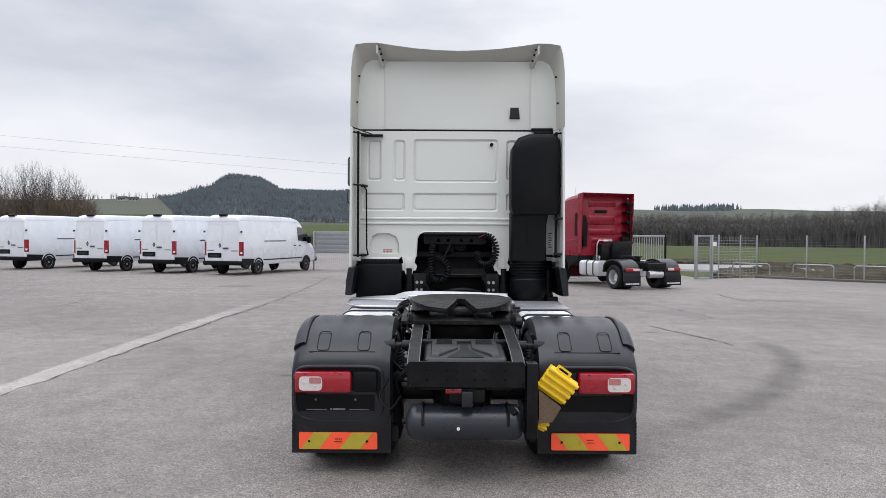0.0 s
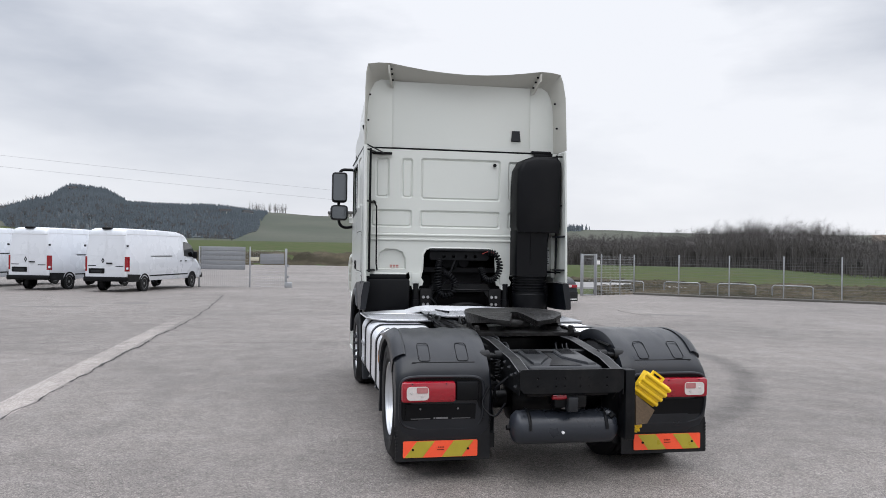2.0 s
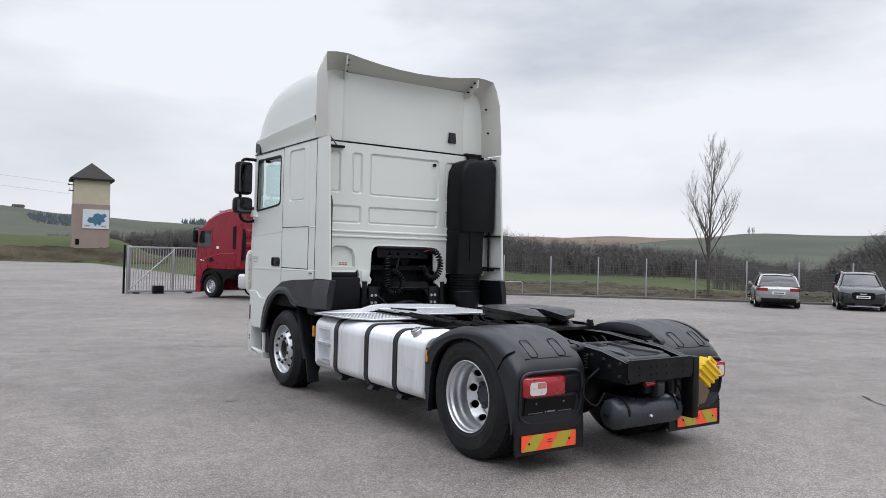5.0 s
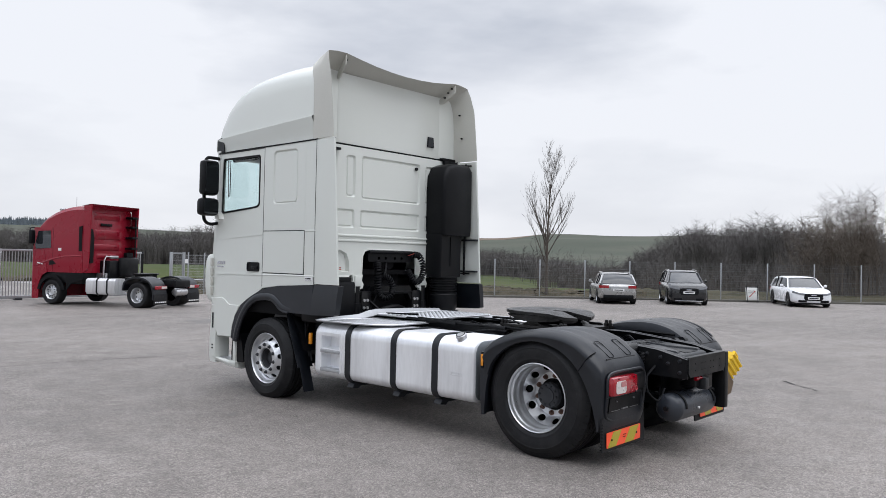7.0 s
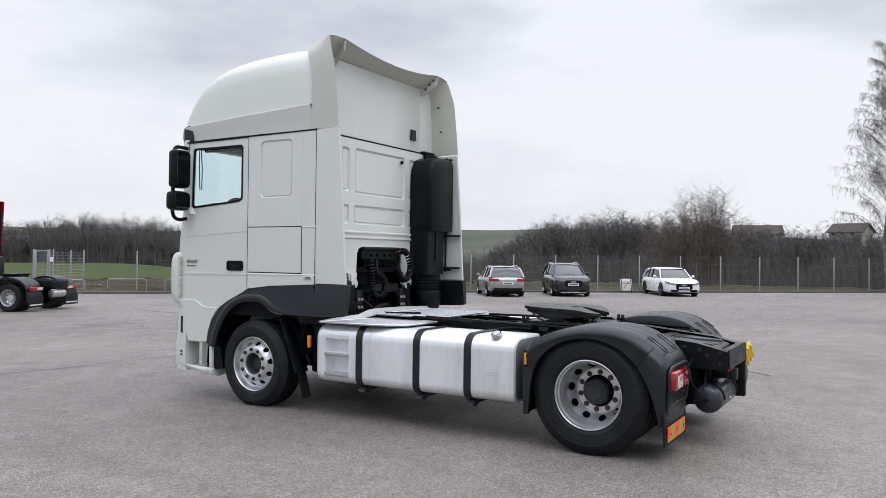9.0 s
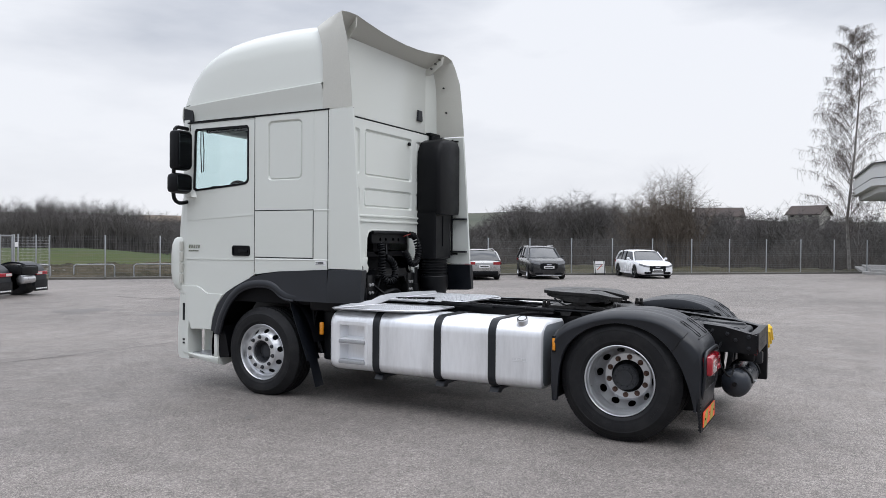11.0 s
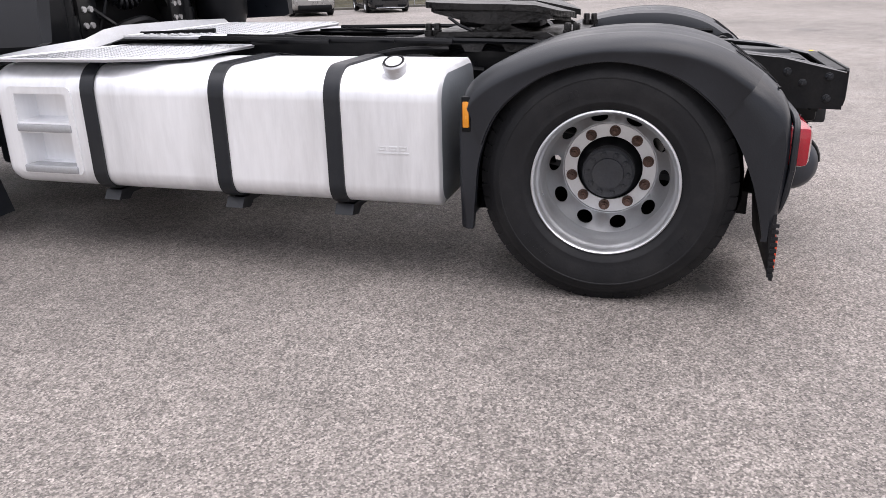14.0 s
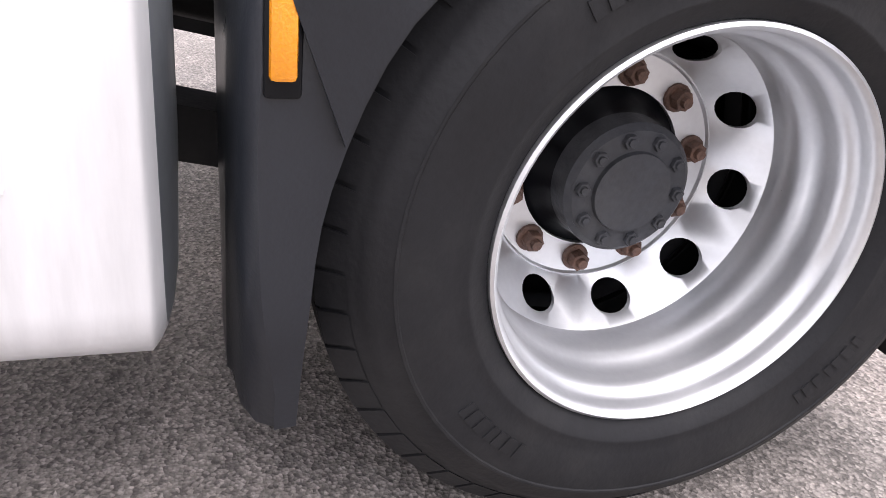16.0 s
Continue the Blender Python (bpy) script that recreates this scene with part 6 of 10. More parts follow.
for s in (-1, 1):
    fw = Mesh()
    fw.plate(foot_line, [], 0.045, lambda u, v, w, s=s: (s * (0.475 + w), u, v))
    part("mounting_rail", fw, GREASE, tractor, "cast rail with waved feet on the chassis")
    fw = Mesh()
    fw.loft([[(s * x0, y, z), (s * (x0 + 0.028), y, z), (s * (x0 + 0.028), y, 1.16 - 0.05 * smoothstep(0.48, 0.24, y)), (s * (x0 - 0.012), y, 1.16 - 0.05 * smoothstep(0.48, 0.24, y))] for y, z, x0 in ((0.36, 1.118, 0.31), (0.44, 1.106, 0.375), (0.56, 1.100, 0.415), (0.70, 1.100, 0.415), (0.78, 1.112, 0.405), (0.90, 1.138, 0.375), (0.98, 1.150, 0.315))])
    part("plate_skirt", fw, GREASE, tractor)
    for y in (0.225, 0.268, 0.93, 0.975):
        fw = Mesh()
        fw.lathe([(0.0, 0.062), (0.015, 0.062), (0.018, 0.056), (0.018, 0.030), (0.024, 0.028), (0.024, 0.0)], (s * 0.44, y, 1.042), "z", 8)
        part("mounting_bolt", fw, GREASE, tractor)
    fw = Mesh()
    fw.tube([(s * 0.47, 0.86, 1.135), (s * 0.475, 0.80, 1.095), (s * 0.47, 0.74, 1.07)], 0.008, 6)
    part("release_rod", fw, FRAME, tractor)

# ---- rear fenders with lamps, boards and flaps ----
FEND_TOP = [(0.615, 0.30), (0.615, 0.60), (0.60, 0.84), (0.52, 0.95), (0.36, 1.03), (0.18, 1.085), (-0.02, 1.11), (-0.22, 1.105), (-0.40, 1.06), (-0.53, 0.985), (-0.63, 0.90), (-0.68, 0.80), (-0.688, 0.60), (-0.675, 0.42), (-0.66, 0.33)]
FEND_IN = [(0.545, 0.30), (0.535, 0.45), (0.515, 0.62), (0.44, 0.80), (0.30, 0.925), (0.16, 0.985), (0.0, 1.01), (-0.16, 0.985), (-0.29, 0.93), (-0.41, 0.83), (-0.50, 0.70), (-0.56, 0.56), (-0.59, 0.46), (-0.61, 0.38), (-0.62, 0.33)]
top_s = spline([(y, z, 0) for y, z in FEND_TOP], 4)
in_s = spline([(y, z, 0) for y, z in FEND_IN], 4)


def fender(s):
    root = new("rear_fender")
    root.parent = tractor
    root["label"] = "dark grey moulded plastic rear fender"
    m = Mesh()
    rings = []
    n = len(top_s)
    for i, (p, q) in enumerate(zip(top_s, in_s)):
        t = i / (n - 1)
        # towards the front the fender narrows to a strap beside the tank
        x_in = 0.53 + 0.40 * smoothstep(0.16, 0.0, t)
        sag = 0.03 * smoothstep(0.1, 0.3, t) * smoothstep(0.85, 0.6, t)
        wave = 0.013 * smoothstep(0.30, 0.42, t) * smoothstep(0.64, 0.58, t)
        d = (q - p).normalized()
        thick = min(0.05, (q - p).length * 0.4)
        x_out = 1.275

        def at(x, r):
            w = p + d * r
            return (s * x, w.x, w.y)

        L0 = (q - p).length
        rings.append([at(x_out - 0.045, L0), at(x_out - 0.004, L0), at(x_out, L0 * 0.6), at(x_out - 0.002, 0.05 + sag), at(x_out - 0.02, 0.022 + sag), at(x_out - 0.06, 0.006 + 0.5 * sag), at(x_out - 0.13, 0.0), *[at(x_out - 0.13 + (x_in + 0.07 - x_out + 0.13) * k / 13, -0.006 + wave * (1 - math.cos(6.283 * 3 * k / 13)) * 0.5) for k in range(1, 13)], at(x_in + 0.07, 0.0), at(x_in + 0.02, 0.014), at(x_in, 0.06), at(x_in, thick + 0.06), at(x_in + 0.03, thick), at(x_out - 0.05, thick)])
    m.loft(rings)
    part("fender_shell", m, PLASTIC, root)
    # proud outer band of the top section, ending in a step at both joints
    m = Mesh()
    band = []
    for p, q in list(zip(top_s, in_s))[9:-19]:
        d, L0 = (q - p).normalized(), (q - p).length
        w = min(0.066, 0.6 * L0)
        line = ((1.272, 0.98 * L0), (1.2835, 0.96 * L0), (1.2845, w + 0.012), (1.2875, w + 0.004), (1.2865, w - 0.006), (1.270, 0.030), (1.236, 0.008), (1.205, -0.003), (1.19, 0.004), (1.22, 0.03))
        band.append([(s * x, p.x + d.x * r, p.y + d.y * r) for x, r in line])
    m.loft(band)
    part("fender_side_band", m, PLASTIC, root, smooth=35)
    # joint between the top and the rear housing, with two flush latches
    rear_line = [p for p in top_s if p.x < -0.35 and p.y > 0.80]

    def skin(u, z, lift):
        for a, b in zip(rear_line, rear_line[1:]):
            if b.y <= z <= a.y:
                p = a.lerp(b, (a.y - z) / max(1e-6, a.y - b.y))
                n = Vector((-(a.y - b.y), (a.x - b.x) * 1.0)).normalized()
                return (s * u, p.x + n.x * (lift + 0.0085), p.y + abs(n.y) * (lift + 0.0085))
        return (s * u, -0.62, z)

    m = Mesh()
    m.tube([skin(u, 0.903, -0.004) for u in (1.15, 1.0, 0.9, 0.8, 0.66)], 0.0048, 5)
    part("fender_joint", m, BLACK, root)
    for u in (1.05, 0.75):
        ring = rounded(u - 0.045, u + 0.045, 0.912, 1.028, 0.02, 4)
        m = Mesh()
        pts = [skin(a, b, 0.0) for a, b in ring]
        m.tube(pts + pts[:1], 0.0032, 5)
        la = part("latch_joint", m, BLACK, root)
    # sunken lamp housing with a heavy rounded rim
    face = lambda u, v, w: (s * u, -0.690 - w + 0.03 * smoothstep(0.6, 0.4, v), v)
    bowl = []
    for i in range(40):
        q = 2 * math.pi * i / 40
        ex = 0.30 if math.sin(q) > 0 else 0.42
        bowl.append((0.9225 + 0.322 * math.copysign(abs(math.cos(q)) ** ex, math.cos(q)), 0.612 + (0.196 if math.sin(q) > 0 else 0.205) * math.copysign(abs(math.sin(q)) ** ex, math.sin(q))))
    m = Mesh()
    m.plate(bowl, [], 0.006, face)
    part("housing_panel", m, BLACK, root)
    m = Mesh()
    rim_pts = [face(a, b, 0.006) for a, b in bowl]
    m.tube(rim_pts + rim_pts[:1], 0.013, 8)
    part("lamp_surround", m, PLASTIC, root)
    m = Mesh()
    m.box(min(s * 0.64, s * 0.82), max(s * 0.64, s * 0.82), -0.722, -0.67, 0.625, 0.775, 0.018)
    part("blank_cover", m, BLACK, root)
    lamp = Mesh()
    lamp.box(min(s * 0.825, s * 1.240), max(s * 0.825, s * 1.240), -0.754, -0.67, 0.620, 0.776, 0.024)
    lo = part("tail_lamp", lamp, REDLENS, root, "red tail lamp with clear reversing section")
    lamp = Mesh()
    lamp.plate(rounded(1.035, 1.203, 0.642, 0.744, 0.028), [], 0.004, lambda u, v, w: (s * u, -0.7535 - w, v))
    part("clear_section", lamp, CLEARLENS, lo)
    lamp = Mesh()
    lamp.plate(rounded(1.042, 1.128, 0.694, 0.738, 0.010), [], 0.003, lambda u, v, w: (s * u, -0.7572 - w, v))
    part("indicator_section", lamp, surf_rose, lo)
    for u, v in ((1.165, 0.698), (1.085, 0.672)):
        lamp = Mesh()
        lamp.lathe([(0.0, -0.003), (0.009, -0.003), (0.013, 0.002)], (s * u, -0.7578, v), "y", 12)
        part("bulb", lamp, surf_bulb, lo)
    for u, v in ((0.935, 0.66), (0.86, 0.658)):
        lamp = Mesh()
        lamp.lathe([(0.016, 0.001), (0.018, -0.003), (0.021, -0.003), (0.023, 0.001)], (s * u, -0.7535, v), "y", 18)
        part("reflector_ring", lamp, REDLENS, lo)
    for u in (0.90, 1.16):
        lamp = Mesh()
        lamp.lathe([(0.0, -0.004), (0.005, -0.003), (0.006, 0.001)], (s * u, -0.7535, 0.762), "y", 8)
        part("lamp_screw", lamp, BLACK, lo)
    # number plate bed, left empty
    m = Mesh()
    m.plate(rounded(0.66, 1.20, 0.475, 0.60, 0.01), [], 0.008, lambda u, v, w: (s * u, -0.690 - w + 0.02 * smoothstep(0.6, 0.4, v), v))
    pl = part("plate_bed", m, BLACK, root, "empty black number plate carrier")
    if s < 0:
        m = Mesh()
        for u in (0.80, 1.09):
            m.lathe([(0.0, -0.006), (0.007, -0.005), (0.008, 0.004)], (s * u, -0.699, 0.565), "y", 10)
        for u0, u1, h in ((0.70, 0.845, 0.005), (0.875, 0.965, 0.013), (0.972, 0.985, 0.013), (1.01, 1.16, 0.005)):
            m.plate([(u0, 0.486), (u1, 0.486), (u1, 0.486 + h), (u0, 0.486 + h)], [], 0.002, lambda u, v, w: (s * u, -0.686 - w, v))
        part("plate_screws_and_bars", m, WORN, pl)["kind"] = "stuff"
    # mud flap and striped board
    m = Mesh()
    m.loft([[(s * 1.268, -0.662, 0.44), (s * 1.262, -0.63, 0.44), (s * 0.54, -0.63, 0.44), (s * 0.54, -0.662, 0.44)], [(s * 1.268, -0.674, 0.165), (s * 1.262, -0.662, 0.165), (s * 0.54, -0.662, 0.165), (s * 0.54, -0.674, 0.165)]])
    for i in range(9):
        m.box(min(s * 1.255, s * 1.2695), max(s * 1.255, s * 1.2695), -0.6755, -0.652, 0.18 + 0.026 * i, 0.193 + 0.026 * i)
    part("mud_flap", m, RUBBER, root, "black rubber mud flap")
    m = Mesh()
    x0, x1, z0, z1 = 0.64, 1.215, 0.195, 0.32
    m.plate(rounded(x0, x1, z0, z1, 0.01), [], 0.006, lambda u, v, w: (s * u, -0.678 - w, v))
    bd = part("reflective_board", m, ORANGE, root, "orange and olive diagonally striped reflective board")
    lean = 0.092
    for a, b in ((0.014, 0.150), (0.298, 0.452)):
        m = Mesh()
        base = x1 - lean
        pts = [(x1 - a, z0 + 0.002), (x1 - b, z0 + 0.002), (x1 - b - lean, z1 - 0.002), (x1 - a - lean, z1 - 0.002)]
        pts = [(max(x0 + 0.003, u), v) for u, v in pts]
        m.plate(pts, [], 0.002, lambda u, v, w: (s * u, -0.6842 - w, v))
        part("stripe", m, OLIVE, bd)
    m = Mesh()
    for u in (0.715, 1.14):
        m.lathe([(0.0, -0.004), (0.009, -0.004), (0.010, 0.001)], (s * u, -0.6865, 0.255), "y", 8)
    for i in range(4):
        m.plate([(0.90 + 0.013 * i, 0.268), (0.908 + 0.013 * i, 0.268), (0.908 + 0.013 * i, 0.275), (0.90 + 0.013 * i, 0.275)], [], 0.001, lambda u, v, w: (s * u, -0.6865 - w, v))
    m.plate([(0.90, 0.25), (0.955, 0.25), (0.955, 0.254), (0.90, 0.254)], [], 0.001, lambda u, v, w: (s * u, -0.6865 - w, v))
    part("board_screws", m, BLACK, bd)["kind"] = "stuff"
    # side marker on the front edge
    m = Mesh()
    m.box(min(s * 1.265, s * 1.286), max(s * 1.265, s * 1.286), 0.556, 0.584, 0.740, 0.848, 0.006)
    am = part("side_marker", m, AMBER, root, "amber side marker lamp")
    m = Mesh()
    m.box(min(s * 1.262, s * 1.280), max(s * 1.262, s * 1.280), 0.551, 0.589, 0.722, 0.868, 0.005)
    part("marker_base", m, BLACK, am)
    return root


surf_bulb = surf("grey_bulb_glass", (0.52, 0.49, 0.47), 0.2, var=0.1, bump=0)
surf_rose = surf("pink_clear_lens", (0.42, 0.16, 0.16), 0.2, var=0.15, scale=30, fine=200, bump=0.1, coat=0.5)
for s in (-1, 1):
    fender(s)

# ---- behind and under the cab ----
x = Mesh()
x.box(-1.22, -0.66, 2.98, 3.30, 0.95, 1.42, 0.03)
x.box(-1.20, -0.70, 3.02, 3.10, 1.40, 1.47, 0.01)
part("storage_box_rear", x, BLACK, tractor, "black plastic box under the cab")
x = Mesh()
x.box(-0.48, 0.44, 3.45, 4.6, 1.02, 1.80, 0.05)
x.box(-0.36, 0.33, 3.24, 3.5, 1.22, 1.55, 0.06)
x.lathe([(0.0, -0.12), (0.10, -0.12), (0.12, 0.0), (0.1, 0.1), (0, 0.1)], (-0.12, 3.28, 1.62), "y", 16)
x.lathe([(0.0, -0.12), (0.07, -0.12), (0.09, 0.0), (0.1, 0.1), (0, 0.1)], (0.05, 3.26, 1.64), "y", 16)
x.box(-1.2, 1.2, 3.3, 4.9, 1.0, 1.46, 0.02)
part("engine_block", x, CAVITY, tractor)
x = Mesh()
x.plate(rounded(-0.40, 0.36, 1.655, 1.80, 0.03), [circle(u, 1.70, 0.022, 12) for u in (-0.22, -0.1, 0.06, 0.18)], 0.04, on_rear(3.10))
x.tube([(-0.40, 3.04, 1.78), (0.36, 3.04, 1.78)], 0.018, 8)
x.box(-0.18, 0.0, 3.03, 3.08, 1.775, 1.80, 0.004)
part("connector_panel", x, BLACK, tractor, "black connector panel with sockets")
x = Mesh()
for s in (-1, 1):
    x.tube([(s * 0.575, 3.07, 1.36), (s * 0.575, 3.07, 1.12)], 0.045, 10)
    x.tube([(s * 0.575, 3.07, 1.16), (s * 0.575, 3.07, 0.98)], 0.06, 10)
    x.box(min(s * 0.36, s * 0.52), max(s * 0.36, s * 0.52), 3.03, 3.12, 0.98, 1.30, 0.012)
x.loft([[(-0.50, y, z0), (-0.36, y, z1), (0.33, y, z1), (0.47, y, z0), (0.40, y, z0 - 0.03), (0.30, y, z1 - 0.10), (-0.33, y, z1 - 0.10), (-0.43, y, z0 - 0.03)] for y, z0, z1 in ((3.05, 1.14, 1.36), (3.14, 1.14, 1.36))])
x.tube([(-0.62, 3.06, 1.28), (0.58, 3.06, 1.28)], 0.018, 8)
x.tube(spline([(-0.25, 3.1, 1.02), (-0.1, 3.06, 1.08), (0.1, 3.06, 1.10), (0.3, 3.12, 1.06)], 4), 0.03, 8)
part("cab_suspension", x, FRAME, tractor, "black cab suspension crossbeam with springs")
x = Mesh()
for s in (-1, 1):
    for u in (0.41, 0.465):
        for z in (1.10, 1.19):
            x.lathe([(0.0, -0.012), (0.017, -0.012), (0.02, 0.0)], (s * u - 0.015, 3.03, z), "y", 10)
part("suspension_bolts", x, STEEL, tractor, "bright steel bolt heads")["kind"] = "stuff"
for c in (-0.58, 0.55):
    x = Mesh()
    x.plate([(c - 0.085, 1.50), (c + 0.085, 1.50), (c + 0.07, 1.43), (c + 0.10, 1.385), (c + 0.085, 1.335), (c + 0.05, 1.33), (c + 0.035, 1.275), (c - 0.035, 1.275), (c - 0.05, 1.33), (c - 0.085, 1.335), (c - 0.10, 1.385), (c - 0.07, 1.43)], [circle(c, 1.345, 0.014, 10)], 0.04, on_rear(3.085))
    x.box(c - 0.05, c + 0.05, 3.03, 3.046, 1.36, 1.49, 0.006)
    part("cab_lock_bracket", x, WHITE, tractor, "white painted cab lock bracket")

# unseen bulk under the engine, added to keep light off the ground
x = Mesh()
x.box(-0.46, 0.46, 2.9, 5.0, 0.36, 1.02, 0.06)
x.loft([[(sx * w, y, z) for sx, z in ((-1, z0), (-1, 0.80), (1, 0.80), (1, z0))] for y, w, z0 in ((1.5, 0.16, 0.55), (1.9, 0.24, 0.46), (2.4, 0.30, 0.42), (2.95, 0.40, 0.38))])
part("underbody_blocker", x, FRAME, tractor, "unseen dark engine bulk added to block light under the chassis")
for s in (-1, 1):
    # low arms, also added to block light under the chassis
    x = Mesh()
    x.loft([[(s * (0.55 + a), y, z + b) for a, b in ((-0.06, -0.06), (0.06, -0.06), (0.06, 0.05), (-0.06, 0.05))] for y, z in ((-0.62, 0.30), (-0.2, 0.34), (0.25, 0.38), (1.05, 0.52))])
    part("underbody_blocker_arm", x, FRAME, tractor)
    # black box added to darken the void behind the hoses
    x = Mesh()
    x.box(min(s * 0.62, s * 1.08), max(s * 0.62, s * 1.08), 3.06, 3.22, 0.42, 1.0, 0.03)
    x.tube(spline([(s * 1.12, 3.26, 0.98), (s * 1.13, 3.30, 0.80), (s * 1.11, 3.25, 0.62), (s * 1.12, 3.20, 0.50)], 4), 0.012, 6)
    x.tube(spline([(s * 1.15, 3.30, 0.98), (s * 1.16, 3.27, 0.75), (s * 1.14, 3.22, 0.55)], 4), 0.009, 6)
    part("void_filler_box", x, BLACK, tractor, "hoses between wheel and tank over an added dark box")

# coiled hoses
def coil(name, path, radius, turns, r, material):
    pts = spline(path, 24)
    out = []
    N = turns * 12
    for i in range(N + 1):
        t = i / N * (len(pts) - 1)
        k = min(int(t), len(pts) - 2)
        p = pts[k].lerp(pts[k + 1], t - k)
        d = (pts[k + 1] - pts[k]).normalized()
        a = d.cross(Vector((0, 1, 0))).normalized()
        b = d.cross(a)
        ang = 2 * math.pi * i / 12
        out.append(p + radius * (math.cos(ang) * a + math.sin(ang) * b))
    m = Mesh()
    m.tube(out, r, 6)
    return part(name, m, material, tractor, "black coiled hose")


coil("coiled_hose", [(0.335, 3.0, 1.76), (0.42, 2.98, 1.74), (0.475, 2.96, 1.62), (0.46, 2.95, 1.50), (0.39, 2.95, 1.42), (0.30, 2.96, 1.42), (0.26, 2.98, 1.50), (0.25, 3.02, 1.56)], 0.032, 26, 0.011, BLACK)
coil("coiled_hose", [(-0.28, 3.02, 1.66), (-0.30, 2.99, 1.56), (-0.31, 2.98, 1.42), (-0.30, 2.98, 1.30)], 0.036, 12, 0.011, BLACK)
coil("coiled_hose", [(-0.30, 2.99, 1.30), (-0.26, 2.94, 1.22), (-0.15, 2.92, 1.24), (-0.10, 2.93, 1.36), (-0.16, 2.95, 1.46), (-0.24, 2.98, 1.50)], 0.032, 18, 0.011, BLACK)
x = Mesh()
x.tube(spline([(0.27, 3.04, 1.74), (0.34, 2.98, 1.77), (0.41, 2.97, 1.75)], 5), 0.0055, 6)
part("red_hose", x, REDINK, tractor, "thin red air hose")
x = Mesh()
x.tube(spline([(-0.05, 3.1, 1.72), (-0.15, 3.02, 1.5), (-0.3, 3.0, 1.25), (-0.38, 3.05, 1.0)], 5), 0.012, 6)
part("cable", x, BLACK, tractor)
x = Mesh()
x.tube(spline([(-0.4, 3.05, 1.2), (-0.33, 2.95, 1.1), (-0.38, 2.8, 1.05), (-0.3, 2.3, 1.06)], 5), 0.014, 6)
part("cable", x, BLACK, tractor)

# air intake tower
ai = new("air_intake")
ai.parent = tractor
ai["label"] = "black plastic air intake tower on the cab rear wall"
x = Mesh()
x.loft([[(0.66 + i, y, 2.02), (1.20 - i, y, 2.02), (1.215 - i, y, 2.10), (1.215 - i, y, 2.90 - i), (1.16 - i, y, 2.965 - i), (0.84 + i, y, 2.965 - i), (0.72 + i, y, 2.92 - i), (0.65 + i, y, 2.80 - i), (0.635 + i, y, 2.60), (0.635 + i, y, 2.10)] for y, i in ((3.07, 0.0), (2.80, 0.0), (2.77, 0.015), (2.755, 0.04))])
part("upper_duct", x, BLACK, ai)
x = Mesh()
x.loft([[(0.64 + i, y, 1.47), (1.065 - i, y, 1.47), (1.065 - i, y, 1.9), (1.09 - i, y, 2.04), (0.64 + i, y, 2.04)] for y, i in ((3.07, 0.0), (2.84, 0.0), (2.81, 0.02))])
x.box(0.83, 0.845, 2.80, 2.82, 1.62, 2.0)
part("lower_duct", x, BLACK, ai)
x = Mesh()
prof = []
for i in range(7):
    z = 1.48 - 0.034 * i
    prof += [(0.205, z), (0.222, z - 0.008), (0.222, z - 0.02), (0.205, z - 0.028)]
rings = [[(0.865 + r * 1.0 * math.cos(t), 2.95 + r * 0.72 * math.sin(t), z) for t in [2 * math.pi * i / 32 for i in range(32)]] for r, z in prof]
x.loft(rings)
part("bellows", x, BLACK, ai, "ribbed rubber bellows")
x = Mesh()
rings = [[(0.865 + r * math.cos(t), 2.95 + r * 0.75 * math.sin(t), z) for t in [2 * math.pi * i / 32 for i in range(32)]] for r, z in ((0.205, 1.26), (0.225, 1.24), (0.22, 1.10), (0.19, 1.02), (0.12, 0.97), (0.04, 0.955))]
x.loft(rings)
part("filter_housing", x, BLACK, ai)
x = Mesh()
x.box(1.09, 1.14, 3.03, 3.09, 0.98, 1.35, 0.01)
x.box(1.10, 1.24, 3.0, 3.12, 0.92, 1.02, 0.01)
part("tower_bracket", x, BLACK, ai)

# wheel chocks on the rear bracket
def chock(m, W=0.30):
    root = thing("wheel_chock", "yellow plastic wheel chock hung at the chassis end", "wheel chock", "wheel chocks on the bracket", m)
    b = Mesh()
    b.plate([(-0.13, -0.06), (0.13, -0.06), (0.13, -0.03), (-0.03, 0.055), (-0.10, 0.06), (-0.13, 0.03)], [], W, lambda u, v, w: (u, w - W / 2, v))
    part("wedge", b, YELLOW, root)
    for i in range(4):
        b = Mesh()
        u, v = -0.095 + 0.062 * i, 0.072 - 0.026 * max(0, i - 0.4)
        b.tube([(u, -W / 2 - 0.012, v - 0.012), (u, W / 2 + 0.012, v - 0.012)], 0.021, 10)
        part("rib", b, YELLOW, root)
    b = Mesh()
    b.plate(rounded(-0.075, 0.075, -0.03, 0.03, 0.012), [rounded(-0.055, 0.055, -0.012, 0.014, 0.006)], 0.03, lambda u, v, w: (v - 0.145, u - 0.03, w + 0.02))
    part("grip", b, YELLOW, root)
    return root



def axes(c, x, y, z):
    """A pose from a place and three directions."""
    return Matrix(((x[0], y[0], z[0], c[0]), (x[1], y[1], z[1], c[1]), (x[2], y[2], z[2], c[2]), (0, 0, 0, 1)))


chock(axes((0.632, -0.98, 0.735), (-0.42, 0.0, -0.60), (0.60, 0.0, -0.42), (0.0, -0.74, 0.0)))
chock(axes((0.545, -0.93, 0.475), (-0.20, -0.12, -0.46), (0.46, 0.1, -0.20), (0.14, -0.48, 0.08)), 0.16)
b = Mesh()
b.loft([[(0.505, y, 0.70), (0.66, y, 0.58), (0.60, y, 0.48), (0.51, y, 0.47)] for y in (-1.0, -0.93)])
